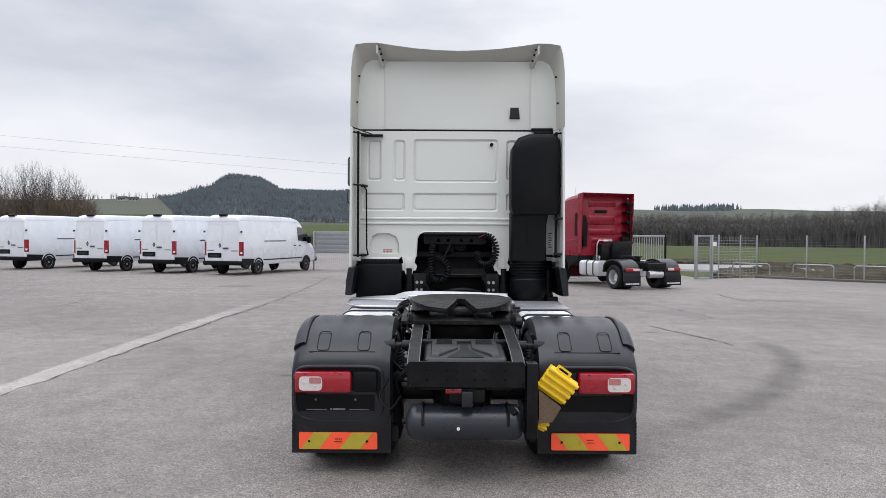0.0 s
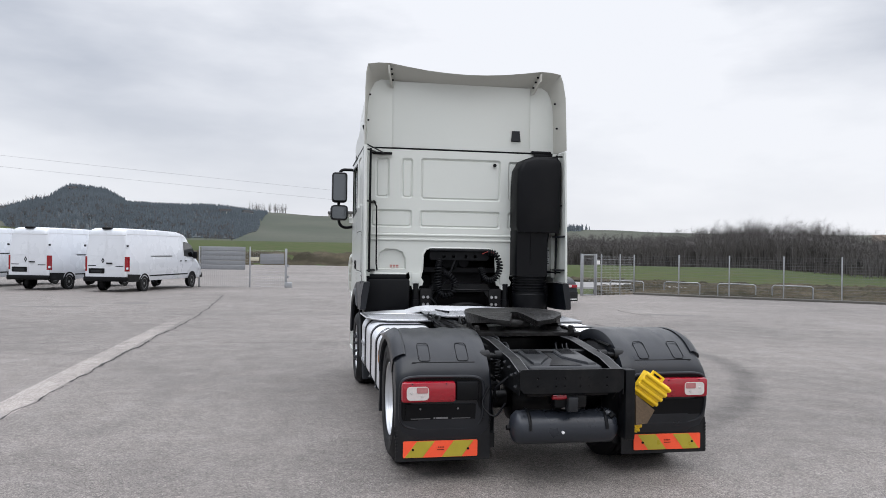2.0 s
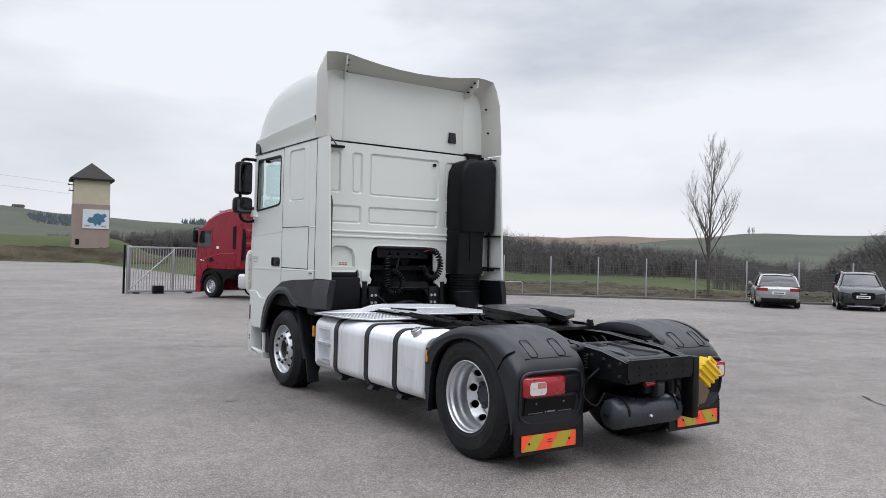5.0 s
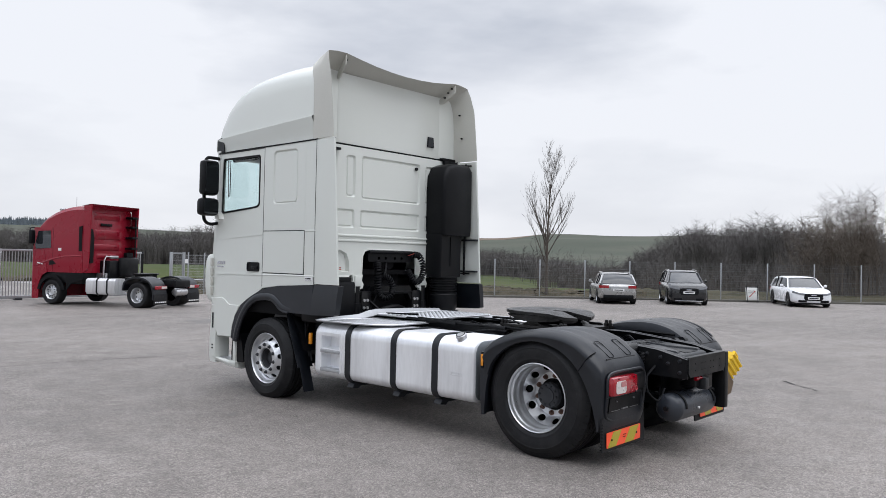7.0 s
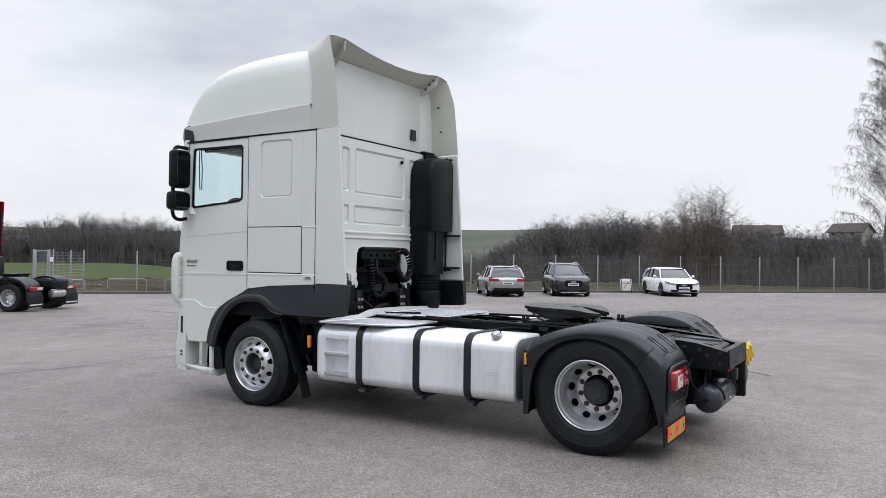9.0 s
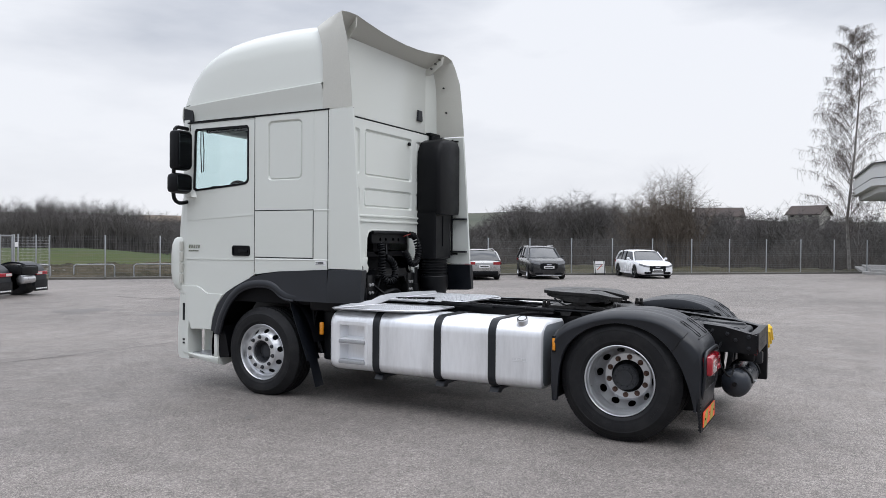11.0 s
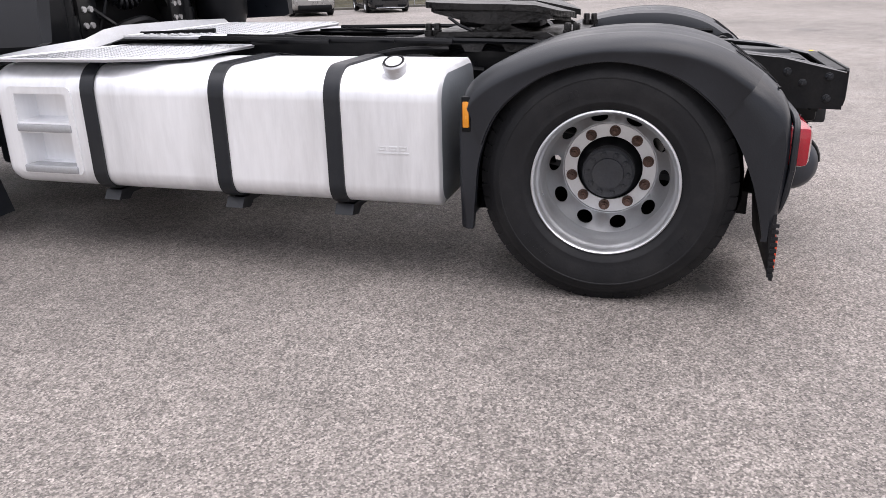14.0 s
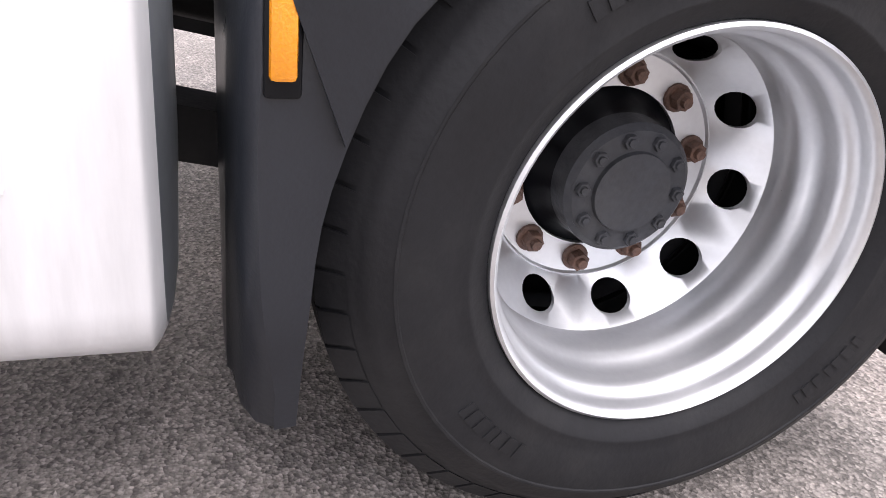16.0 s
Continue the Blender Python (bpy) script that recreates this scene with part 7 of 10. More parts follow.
part("chock_holder", b, MUD, tractor, "brown rusty chock holder")

# ---- fences and gates ----
ZINC = surf("galvanised_steel", (0.36, 0.37, 0.385), 0.45, metal=0.6, var=0.12, scale=8, fine=60, bump=0.05)
WIRE = surf("weathered_fence_wire", (0.12, 0.125, 0.13), 0.6, metal=0.3, var=0.1, scale=8, bump=0)
CONCRETE = surf("grey_concrete", (0.30, 0.295, 0.285), 0.85, var=0.15, scale=2, fine=40, bump=0.1)


def along(line, step):
    """Points every step metres along a polyline, with the direction."""
    out, left = [], 0.0
    for (x0, y0), (x1, y1) in zip(line, line[1:]):
        d = math.hypot(x1 - x0, y1 - y0)
        t = left
        while t < d:
            out.append((x0 + (x1 - x0) * t / d, y0 + (y1 - y0) * t / d, math.degrees(math.atan2(y1 - y0, x1 - x0))))
            t += step
        left = t - d
    return out


fence = thing("wire_fence", "galvanised wire mesh fence with steel posts", "fence")
posts = along(FENCE, 2.435)
pm = Mesh()
pm.box(-0.03, 0.03, -0.02, 0.02, -0.3, 2.06, 0.006)
pm.box(-0.034, 0.034, -0.024, 0.024, 2.06, 2.08, 0.004)
first = part("fence_post", pm, ZINC, fence)
first.matrix_basis = pose(posts[0][0], posts[0][1], level(*posts[0][:2]), 0, 0, posts[0][2])
for x, y, a in posts[1:]:
    share("fence_post", first, pose(x, y, level(x, y), 0, 0, a))
wires = Mesh()
for (x0, y0, a), (x1, y1, _) in zip(posts, posts[1:]):
    z0, z1 = level(x0, y0), level(x1, y1)
    for i in range(16):
        h = 0.06 + 0.13 * i
        r = 0.0038 if i % 4 else 0.006
        wires.tube([(x0, y0, z0 + h), (x1, y1, z1 + h)], r, 3, caps=False)
    n = 26
    for i in range(1, n):
        t = i / n
        x, y, z = x0 + (x1 - x0) * t, y0 + (y1 - y0) * t, z0 + (z1 - z0) * t
        wires.tube([(x, y, z + 0.05), (x, y, z + 2.03)], 0.0021, 3, caps=False)
wo = part("wire_mesh", wires, WIRE, fence, smooth=0)
wo["kind"] = "stuff"
kerb = Mesh()
for (x0, y0, a), (x1, y1, _) in zip(posts, posts[1:]):
    d = Vector((x1 - x0, y1 - y0, 0)).normalized()
    nrm = Vector((d.y, -d.x, 0))
    ends = []
    for x, y in ((x0, y0), (x1, y1)):
        z = level(x, y)
        c = Vector((x, y, z)) - nrm * 0.0
        ends.append([c + nrm * 0.12 + Vector((0, 0, -0.2)), c + nrm * 0.12 + Vector((0, 0, 0.09)), c + nrm * 0.08 + Vector((0, 0, 0.12)), c - nrm * 0.08 + Vector((0, 0, 0.12)), c - nrm * 0.10 + Vector((0, 0, -0.2))])
    kerb.loft(ends)
tagged(part("kerb", kerb, surf("dirty_kerb_stone", (0.10, 0.095, 0.085), 0.9, var=0.3, scale=1.5, fine=30, bump=0.2)), "dark dirty concrete kerb under the fence", "kerb", kind="structure")


def mesh_panel(m, x0, x1, z0, z1, nx, nz, r=0.004):
    for i in range(nx + 1):
        x = x0 + (x1 - x0) * i / nx
        m.tube([(x, 0, z0), (x, 0, z1)], r, 3, caps=False)
    for i in range(nz + 1):
        z = z0 + (z1 - z0) * i / nz
        m.tube([(x0, 0, z), (x1, 0, z)], r, 3, caps=False)
    return m


# entrance: fixed mesh panels with boards, to the left of the drive
gx, gy = -2.75, 35.4
left = thing("mesh_gate_panels", "galvanised mesh fence panels with grey boards beside the entrance", "fence", m=pose(gx, gy, level(gx, gy), 0, 0, 0))
for i, x in enumerate((0.0, -1.87, -4.45)):
    p = Mesh()
    w = 0.06 if i == 0 else 0.035
    p.box(x - w, x + w, -0.04, 0.04, -0.2, 2.08 if i == 0 else 2.15, 0.008)
    part("post", p, ZINC, left)
p = Mesh()
for x0, x1 in ((-1.82, -0.06), (-4.40, -1.92)):
    mesh_panel(p, x0, x1, 0.05, 1.98, int((x1 - x0) / 0.1), 12, 0.0035)
po = part("wire_mesh", p, ZINC, left, smooth=0)
po["kind"] = "stuff"
BOARD = surf("weathered_grey_board", (0.25, 0.26, 0.275), 0.6, var=0.15, scale=2, fine=30, bump=0.05)
for i in range(5):
    p = Mesh()
    p.box(-4.38, -2.12, 0.05, 0.08, 0.93 + 0.245 * i, 1.165 + 0.245 * i, 0.008)
    part("board", p, BOARD, left)
p = Mesh()
p.box(-1.35, -0.1, 0.03, 0.06, 1.25, 1.78, 0.008)
part("board", p, BOARD, left)
p = Mesh()
p.box(-1.85, -1.4, -0.05, -0.03, 1.42, 1.6, 0.004)
part("small_sign", p, surf("faded_sign", (0.55, 0.52, 0.40), 0.6, bump=0), left, "small faded sign without readable text")
p = Mesh()
p.box(-0.05, 0.32, -0.12, 0.12, -0.05, 0.28, 0.02)
part("latch_box", p, ZINC, left)
for z in (0.5, 1.1):
    p = Mesh()
    p.tube([(0.1, 0, z), (0.1, 0, z + 0.13)], 0.05, 8)
    part("hinge", p, ZINC, left)

gate = thing("sliding_gate", "long galvanised sliding gate with vertical bars, standing open", "gate", m=pose(2.2, 28.45, -0.30, 0, 0, 5))
p = Mesh()
p.box(0, 8.0, -0.04, 0.04, 1.98, 2.06, 0.01)
part("top_rail", p, ZINC, gate)
p = Mesh()
p.box(0, 8.0, -0.05, 0.05, 0.12, 0.24, 0.012)
part("bottom_rail", p, ZINC, gate)
bar = Mesh()
bar.box(-0.014, 0.014, -0.014, 0.014, 0.24, 1.98)
b0 = part("bar", bar, ZINC, gate)
b0.matrix_basis = pose(0.12, 0, 0)
for i in range(1, 70):
    share("bar", b0, pose(0.12 + 0.112 * i, 0, 0))
for x in (0.0, 1.9, 3.9, 7.95):
    p = Mesh()
    p.box(x - 0.04, x + 0.04, -0.042, 0.042, 0.1, 2.07, 0.008)
    part("upright", p, ZINC if x < 7.9 else BLACK, gate)
for x, x1, za, zb in ((0.1, 1.95, 0.3, 1.95), (4.2, 6.9, 1.95, 0.3)):
    p = Mesh()
    p.tube([(x, -0.03, za), (x1, -0.03, zb)], 0.028, 6)
    part("brace", p, ZINC, gate)
for x in (0.35, 1.3, 2.6):
    p = Mesh()
    p.box(x - 0.12, x + 0.12, -0.16, 0.16, 0.0, 0.14, 0.02)
    p.tube([(x, -0.12, 0.07), (x, 0.12, 0.07)], 0.07, 10)
    part("roller", p, GREY, gate)
p = Mesh()
p.box(1.0, 1.42, -0.32, -0.06, 0.0, 0.42, 0.03)
part("motor_box", p, BLACK, gate, "black gate motor box")
for x in (-0.1, 0.12):
    p = Mesh()
    p.box(x - 0.04, x + 0.04, 0.1, 0.18, 0.0, 2.1, 0.01)
    part("guide_post", p, BLACK if x < 0 else ZINC, gate)

wicket = thing("wicket_gate", "narrow galvanised mesh wicket gate, closed", "gate", m=pose(11.55, 29.2, -0.35, 0, 0, 25))
for x in (0.0, 0.98):
    p = Mesh()
    p.box(x - 0.05, x + 0.05, -0.05, 0.05, -0.1, 2.14, 0.01)
    part("post", p, ZINC, wicket)
for a, b in (((0.05, 0.1), (0.93, 0.16)), ((0.05, 2.06), (0.93, 2.12)), ((0.05, 0.1), (0.11, 2.12)), ((0.87, 0.1), (0.93, 2.12))):
    p = Mesh()
    p.box(a[0], b[0], -0.025, 0.025, a[1], b[1], 0.006)
    part("frame_bar", p, ZINC, wicket)
p = mesh_panel(Mesh(), 0.11, 0.87, 0.16, 2.06, 12, 12, 0.0035)
po = part("wire_mesh", p, ZINC, wicket, smooth=0)
po["kind"] = "stuff"
p = Mesh()
p.tube([(0.9, -0.04, 1.0), (0.9, -0.1, 1.0), (0.8, -0.1, 1.0)], 0.014, 6)
part("handle", p, ZINC, wicket)
p = Mesh()
p.box(1.0, 1.22, -0.06, -0.05, 1.62, 1.82)
part("small_sign", p, INK, wicket, "small white sign")
for x, y in ((12.9, 30.0), (14.2, 30.7)):
    share("fence_post", first, pose(x, y, level(x, y), 0, 0, 25), fence)
w2 = Mesh()
for (x0, y0), (x1, y1) in (((12.5, 29.7), (15.2, 31.2)),):
    for i in range(16):
        w2.tube([(x0, y0, -0.3 + 0.13 * i), (x1, y1, -0.3 + 0.13 * i)], 0.005, 3, caps=False)
    for i in range(30):
        t = i / 30
        w2.tube([(x0 + (x1 - x0) * t, y0 + (y1 - y0) * t, -0.35), (x0 + (x1 - x0) * t, y0 + (y1 - y0) * t, 1.72)], 0.0032, 3, caps=False)
po = part("wire_mesh", w2, ZINC, fence, smooth=0)
po["kind"] = "stuff"

for a, r in ((24.9, 38.6), (29.3, 38.4), (33.5, 38.0), (37.6, 37.6)):
    x, y = r * math.sin(radians(a)) - 0.2, r * math.cos(radians(a)) - 6.2 + 5.2
    h = thing("barrier_hoop", "low galvanised tube barrier on the verge", "barrier", "tube barriers", pose(x, y, -0.5, 0, 0, -40))
    p = Mesh()
    p.tube([(-0.95, 0, 0), (-0.95, 0, 0.72), (-0.85, 0, 0.80), (0.85, 0, 0.80), (0.95, 0, 0.72), (0.95, 0, 0)], 0.035, 8)
    part("tube", p, ZINC, h)


# ---- parked vans and cars ----
VANWHITE = surf("white_van_paint", (0.68, 0.705, 0.745), 0.28, var=0.02, scale=1, bump=0, coat=0.5)
LENS = surf("dark_red_tail_lens", (0.26, 0.006, 0.012), 0.15, var=0.25, scale=12, bump=0, coat=0.8)
HEADLAMP = surf("headlamp_glass", (0.22, 0.23, 0.25), 0.1, var=0.1, scale=20, bump=0, coat=1.0)


def road_wheel(parent, x, y, R, w, s, rim_mat):
    """A wheel with tyre and spoked rim, its outer face at x."""
    root = new("wheel")
    root.parent = parent
    c = (0, y, R)
    t = Mesh()
    t.lathe([(R * 0.66, s * x), (R * 0.7, s * (x + 0.005)), (R * 0.9, s * (x + 0.01)), (R * 0.98, s * (x - 0.02)), (R, s * (x - 0.05)), (R, s * (x - w + 0.05)), (R * 0.9, s * (x - w)), (R * 0.66, s * (x - w))], c, "x", 32)
    part("tyre", t, RUBBER, root)
    m = Mesh()
    m.lathe([(R * 0.67, s * (x - 0.004)), (R * 0.63, s * (x - 0.004)), (R * 0.60, s * (x - 0.05)), (R * 0.58, s * (x - 0.1))], c, "x", 32)
    for i in range(7):
        a = 2 * math.pi * i / 7
        d, n = Vector((0, math.cos(a), math.sin(a))), Vector((0, -math.sin(a), math.cos(a)))
        base = Vector((s * (x - 0.025), y, R))
        pts = [base + d * R * 0.1 + n * R * 0.09, base + d * R * 0.62 + n * R * 0.06, base + d * R * 0.62 - n * R * 0.06, base + d * R * 0.1 - n * R * 0.09]
        back = [p - Vector((s * 0.03, 0, 0)) for p in pts]
        m.loft([pts, back])
    m.lathe([(0.0, s * (x - 0.012)), (R * 0.16, s * (x - 0.014)), (R * 0.17, s * (x - 0.05))], c, "x", 16)
    part("rim", m, rim_mat, root)
    m = Mesh()
    m.lathe([(0.0, s * (x - 0.09)), (R * 0.62, s * (x - 0.09))], c, "x", 16)
    part("brake", m, FRAME, root)
    return root


def shell_ring(y, hw, z0, z1, belt, tuck, n=5, flare=0.0):
    """Half-rounded body section at y, as a closed ring."""
    pts = []
    roof_w = hw - tuck
    side = [(hw - 0.05, z0), (hw + flare, z0 + 0.12), (hw + flare, belt), (roof_w, z1 - 0.16), (roof_w - 0.05, z1 - 0.06), (roof_w - 0.18, z1 - 0.01), (roof_w * 0.5, z1)]
    pts = [(x, y, z) for x, z in side] + [(0, y, z1 + 0.005)] + [(-x, y, z) for x, z in reversed(side)]
    return pts


def van(m, name_label):
    v = thing("panel_van", name_label, "van", "row of white vans", m)
    R, k = 0.345, 1.15
    b = Mesh()
    sec = [(0.0, 0.90, 0.56, 2.52, 1.3, 0.13), (0.02, 0.95, 0.50, 2.64, 1.3, 0.13), (0.08, 0.98, 0.47, 2.72, 1.3, 0.13), (0.25, 1.0, 0.45, 2.77, 1.3, 0.13), (2.5, 1.0, 0.45, 2.78, 1.3, 0.13), (4.4, 1.0, 0.45, 2.74, 1.3, 0.13), (4.85, 0.995, 0.45, 2.66, 1.3, 0.145), (5.2, 0.99, 0.45, 2.47, 1.28, 0.165), (5.5, 0.985, 0.45, 2.21, 1.25, 0.175), (5.8, 0.98, 0.45, 1.87, 1.2, 0.17), (6.05, 0.97, 0.45, 1.56, 1.12, 0.16), (6.30, 0.95, 0.45, 1.42, 1.05, 0.14), (6.52, 0.91, 0.46, 1.28, 0.95, 0.12), (6.64, 0.84, 0.48, 1.08, 0.88, 0.10), (6.69, 0.72, 0.52, 0.90, 0.8, 0.08)]
    b.loft([shell_ring(y * k, *q) for y, *q in sec])
    part("body", b, VANWHITE, v)

    def flank(s, lift=0.0):
        return lambda u, z, w: (s * (1.0 - 0.13 * max(0.0, z - 1.3) / 1.31 + lift + w), u * k, z)
    for s in (-1, 1):
        d = Mesh()
        d.plate([(4.66, 1.56), (5.60, 1.50), (5.86, 1.50), (5.74, 1.72), (5.42, 2.08), (5.20, 2.22), (4.70, 2.26)], [], 0.008, flank(s, -0.004))
        part("side_window", d, DARKGLASS, v, "dark side window")
        d = Mesh()
        d.box(min(s * 1.0, s * 1.2), max(s * 1.0, s * 1.2), 5.48 * k, 5.60 * k, 1.42, 1.78, 0.04)
        part("mirror", d, BLACK, v)
        d = Mesh()
        d.plate([(0.02, 0.44), (0.86, 0.44), (0.86, 0.60), (0.95, 0.74), (0.02, 0.78)], [], 0.012, flank(s))
        d.plate([(1.64, 0.645), (4.98, 0.645), (4.98, 0.70), (1.64, 0.70)], [], 0.016, flank(s))
        part("sill_trim", d, BLACK, v, "black plastic side trim")
        d = Mesh()
        d.plate([(1.75, 1.535), (3.55, 1.535), (3.55, 1.58), (1.75, 1.58)], [], 0.012, flank(s))
        part("door_rail", d, GREY, v, "dark sliding door rail")
        for y in (4.70, 4.22):
            d = Mesh()
            d.box(min(s * 1.0, s * 1.03), max(s * 1.0, s * 1.03), y * k, y * k + 0.2, 1.29, 1.34, 0.01)
            part("door_handle", d, BLACK, v)
        for y in (3.52, 4.58):
            d = Mesh()
            d.plate([(y, 0.76), (y + 0.012, 0.76), (y + 0.012, 2.55), (y, 2.55)], [], 0.003, flank(s))
            part("door_joint", d, surf_joint, v)
        d = Mesh()
        d.plate([(0.1, 2.50), (4.9, 2.50), (4.9, 2.525), (0.1, 2.525)], [], 0.006, flank(s))
        part("roof_seam", d, surf_joint, v)
        d = Mesh()
        d.loft([[(s * 0.86, -0.012, z), (s * 0.94, 0.0, z), (s * 0.985, 0.04, z), (s * 1.006, 0.15, z), (s * 0.99, 0.16, z), (s * 0.93, 0.08, z), (s * 0.86, 0.05, z)] for z in (0.90, 0.94, 1.50, 1.53)])
        part("tail_lamp", d, LENS, v)
        d = Mesh()
        d.box(min(s * 0.6, s * 0.9), max(s * 0.6, s * 0.9), 6.36 * k, 6.58 * k, 0.96, 1.18, 0.04)
        part("headlamp", d, HEADLAMP, v)
        for z in (0.98, 1.95):
            d = Mesh()
            d.box(min(s * 0.94, s * 1.0), max(s * 0.94, s * 1.0), -0.03, 0.06, z, z + 0.09, 0.01)
            part("hinge", d, VANWHITE if z < 1.5 else GREY, v)
        for y in (1.25, 5.42):
            a = Mesh()
            a.plate(arc(y * k, R, R + 0.10, 8, 172, 16) + arc(y * k, R, R + 0.03, 172, 8, 16), [], 0.022, on_side(s, 0.998))
            part("wheel_arch", a, BLACK, v)
            a = Mesh()
            a.lathe([(0, s * 0.985), (R + 0.06, s * 1.0)], (0, y * k, R), "x", 28)
            part("arch_gap", a, BLACK, v)
            w = road_wheel(v, 1.006, y * k, R, 0.23, s, VANRIM)
    d = Mesh()
    d.box(-0.99, 0.99, -0.10, 0.1, 0.46, 0.66, 0.05)
    part("rear_bumper", d, BLACK, v, "black rear bumper")
    d = Mesh()
    d.box(-0.9, 0.9, 6.40 * k, 6.74 * k, 0.42, 0.70, 0.08)
    part("front_bumper", d, BLACK, v)
    d = Mesh()
    d.plate([(-0.004, 0.7), (0.004, 0.7), (0.004, 2.55), (-0.004, 2.55)], [], 0.004, on_rear(0.0))
    part("door_joint", d, surf_joint, v)
    for s in (-1, 1):
        d = Mesh()
        d.plate(rounded(s * 0.42 - 0.38, s * 0.42 + 0.38, 1.56, 2.34, 0.12), [rounded(s * 0.42 - 0.365, s * 0.42 + 0.365, 1.575, 2.325, 0.11)], 0.005, on_rear(0.0))
        part("panel_bead", d, VANWHITE, v)
    d = Mesh()
    d.plate(rounded(-0.88, 0.88, 2.44, 2.47, 0.01), [], 0.005, on_rear(0.0))
    part("roof_bead", d, surf_joint, v)
    d = Mesh()
    d.box(0.03, 0.30, -0.05, 0.0, 1.22, 1.27, 0.01)
    part("rear_handle", d, BLACK, v)
    d = Mesh()
    d.box(-0.20, 0.20, -0.02, 0.2, 2.70, 2.80, 0.03)
    part("roof_camera", d, BLACK, v, "black housing at the rear roof edge")
    d = Mesh()
    d.plate(rounded(-0.78, -0.06, 0.80, 1.02, 0.03), [], 0.012, on_rear(0.0))
    part("plate_recess", d, BLACK, v, "dark number plate recess")
    d = Mesh()
    d.plate(rounded(-0.68, -0.18, 0.845, 0.95, 0.01), [], 0.006, on_rear(-0.012))
    part("plate_holder", d, GREY, v)
    for x0, z in ((-0.82, 1.12), (0.44, 1.10)):
        d = Mesh()
        d.plate(rounded(x0, x0 + 0.36, z, z + 0.035, 0.01), [], 0.004, on_rear(0.0))
        part("name_bar", d, GREY, v)
    d = Mesh()
    d.plate([(0.0, 1.24), (0.07, 1.36), (0.0, 1.48), (-0.07, 1.36)], [[(0.0, 1.29), (0.03, 1.36), (0.0, 1.43), (-0.03, 1.36)]], 0.015, lambda u, z, w: (u - 0.14, 0.0 - w, z))
    part("badge", d, GREY, v)
    d = Mesh()
    d.plate([(-0.72, 2.20), (0.72, 2.20), (0.80, 1.64), (-0.80, 1.64)], [], 0.006, lambda u, z, w: (u, (6.02 - (z - 1.58) * 0.865) * k + 0.03 + w, z + 0.02))
    part("windscreen", d, DARKGLASS, v)
    return v


VANRIM = surf("grey_steel_wheel", (0.30, 0.305, 0.31), 0.45, metal=0.5, var=0.1, scale=8, bump=0)
surf_joint = surf("grey_panel_joint", (0.58, 0.59, 0.61), 0.5, bump=0, var=0.02)
head = Vector((0.297, 0.955))
side_v = Vector((0.955, -0.297))
base = Vector((-9.28, 28.4)) - side_v * 1.0
for i, off in enumerate((0.0, 3.66, 7.6, 12.6)):
    p = base - side_v * off + head * (0.1 * i)
    van(pose(p.x, p.y, level(p.x, p.y), 0, 0, -17.3), "white high-roof panel van parked in a row on asphalt")


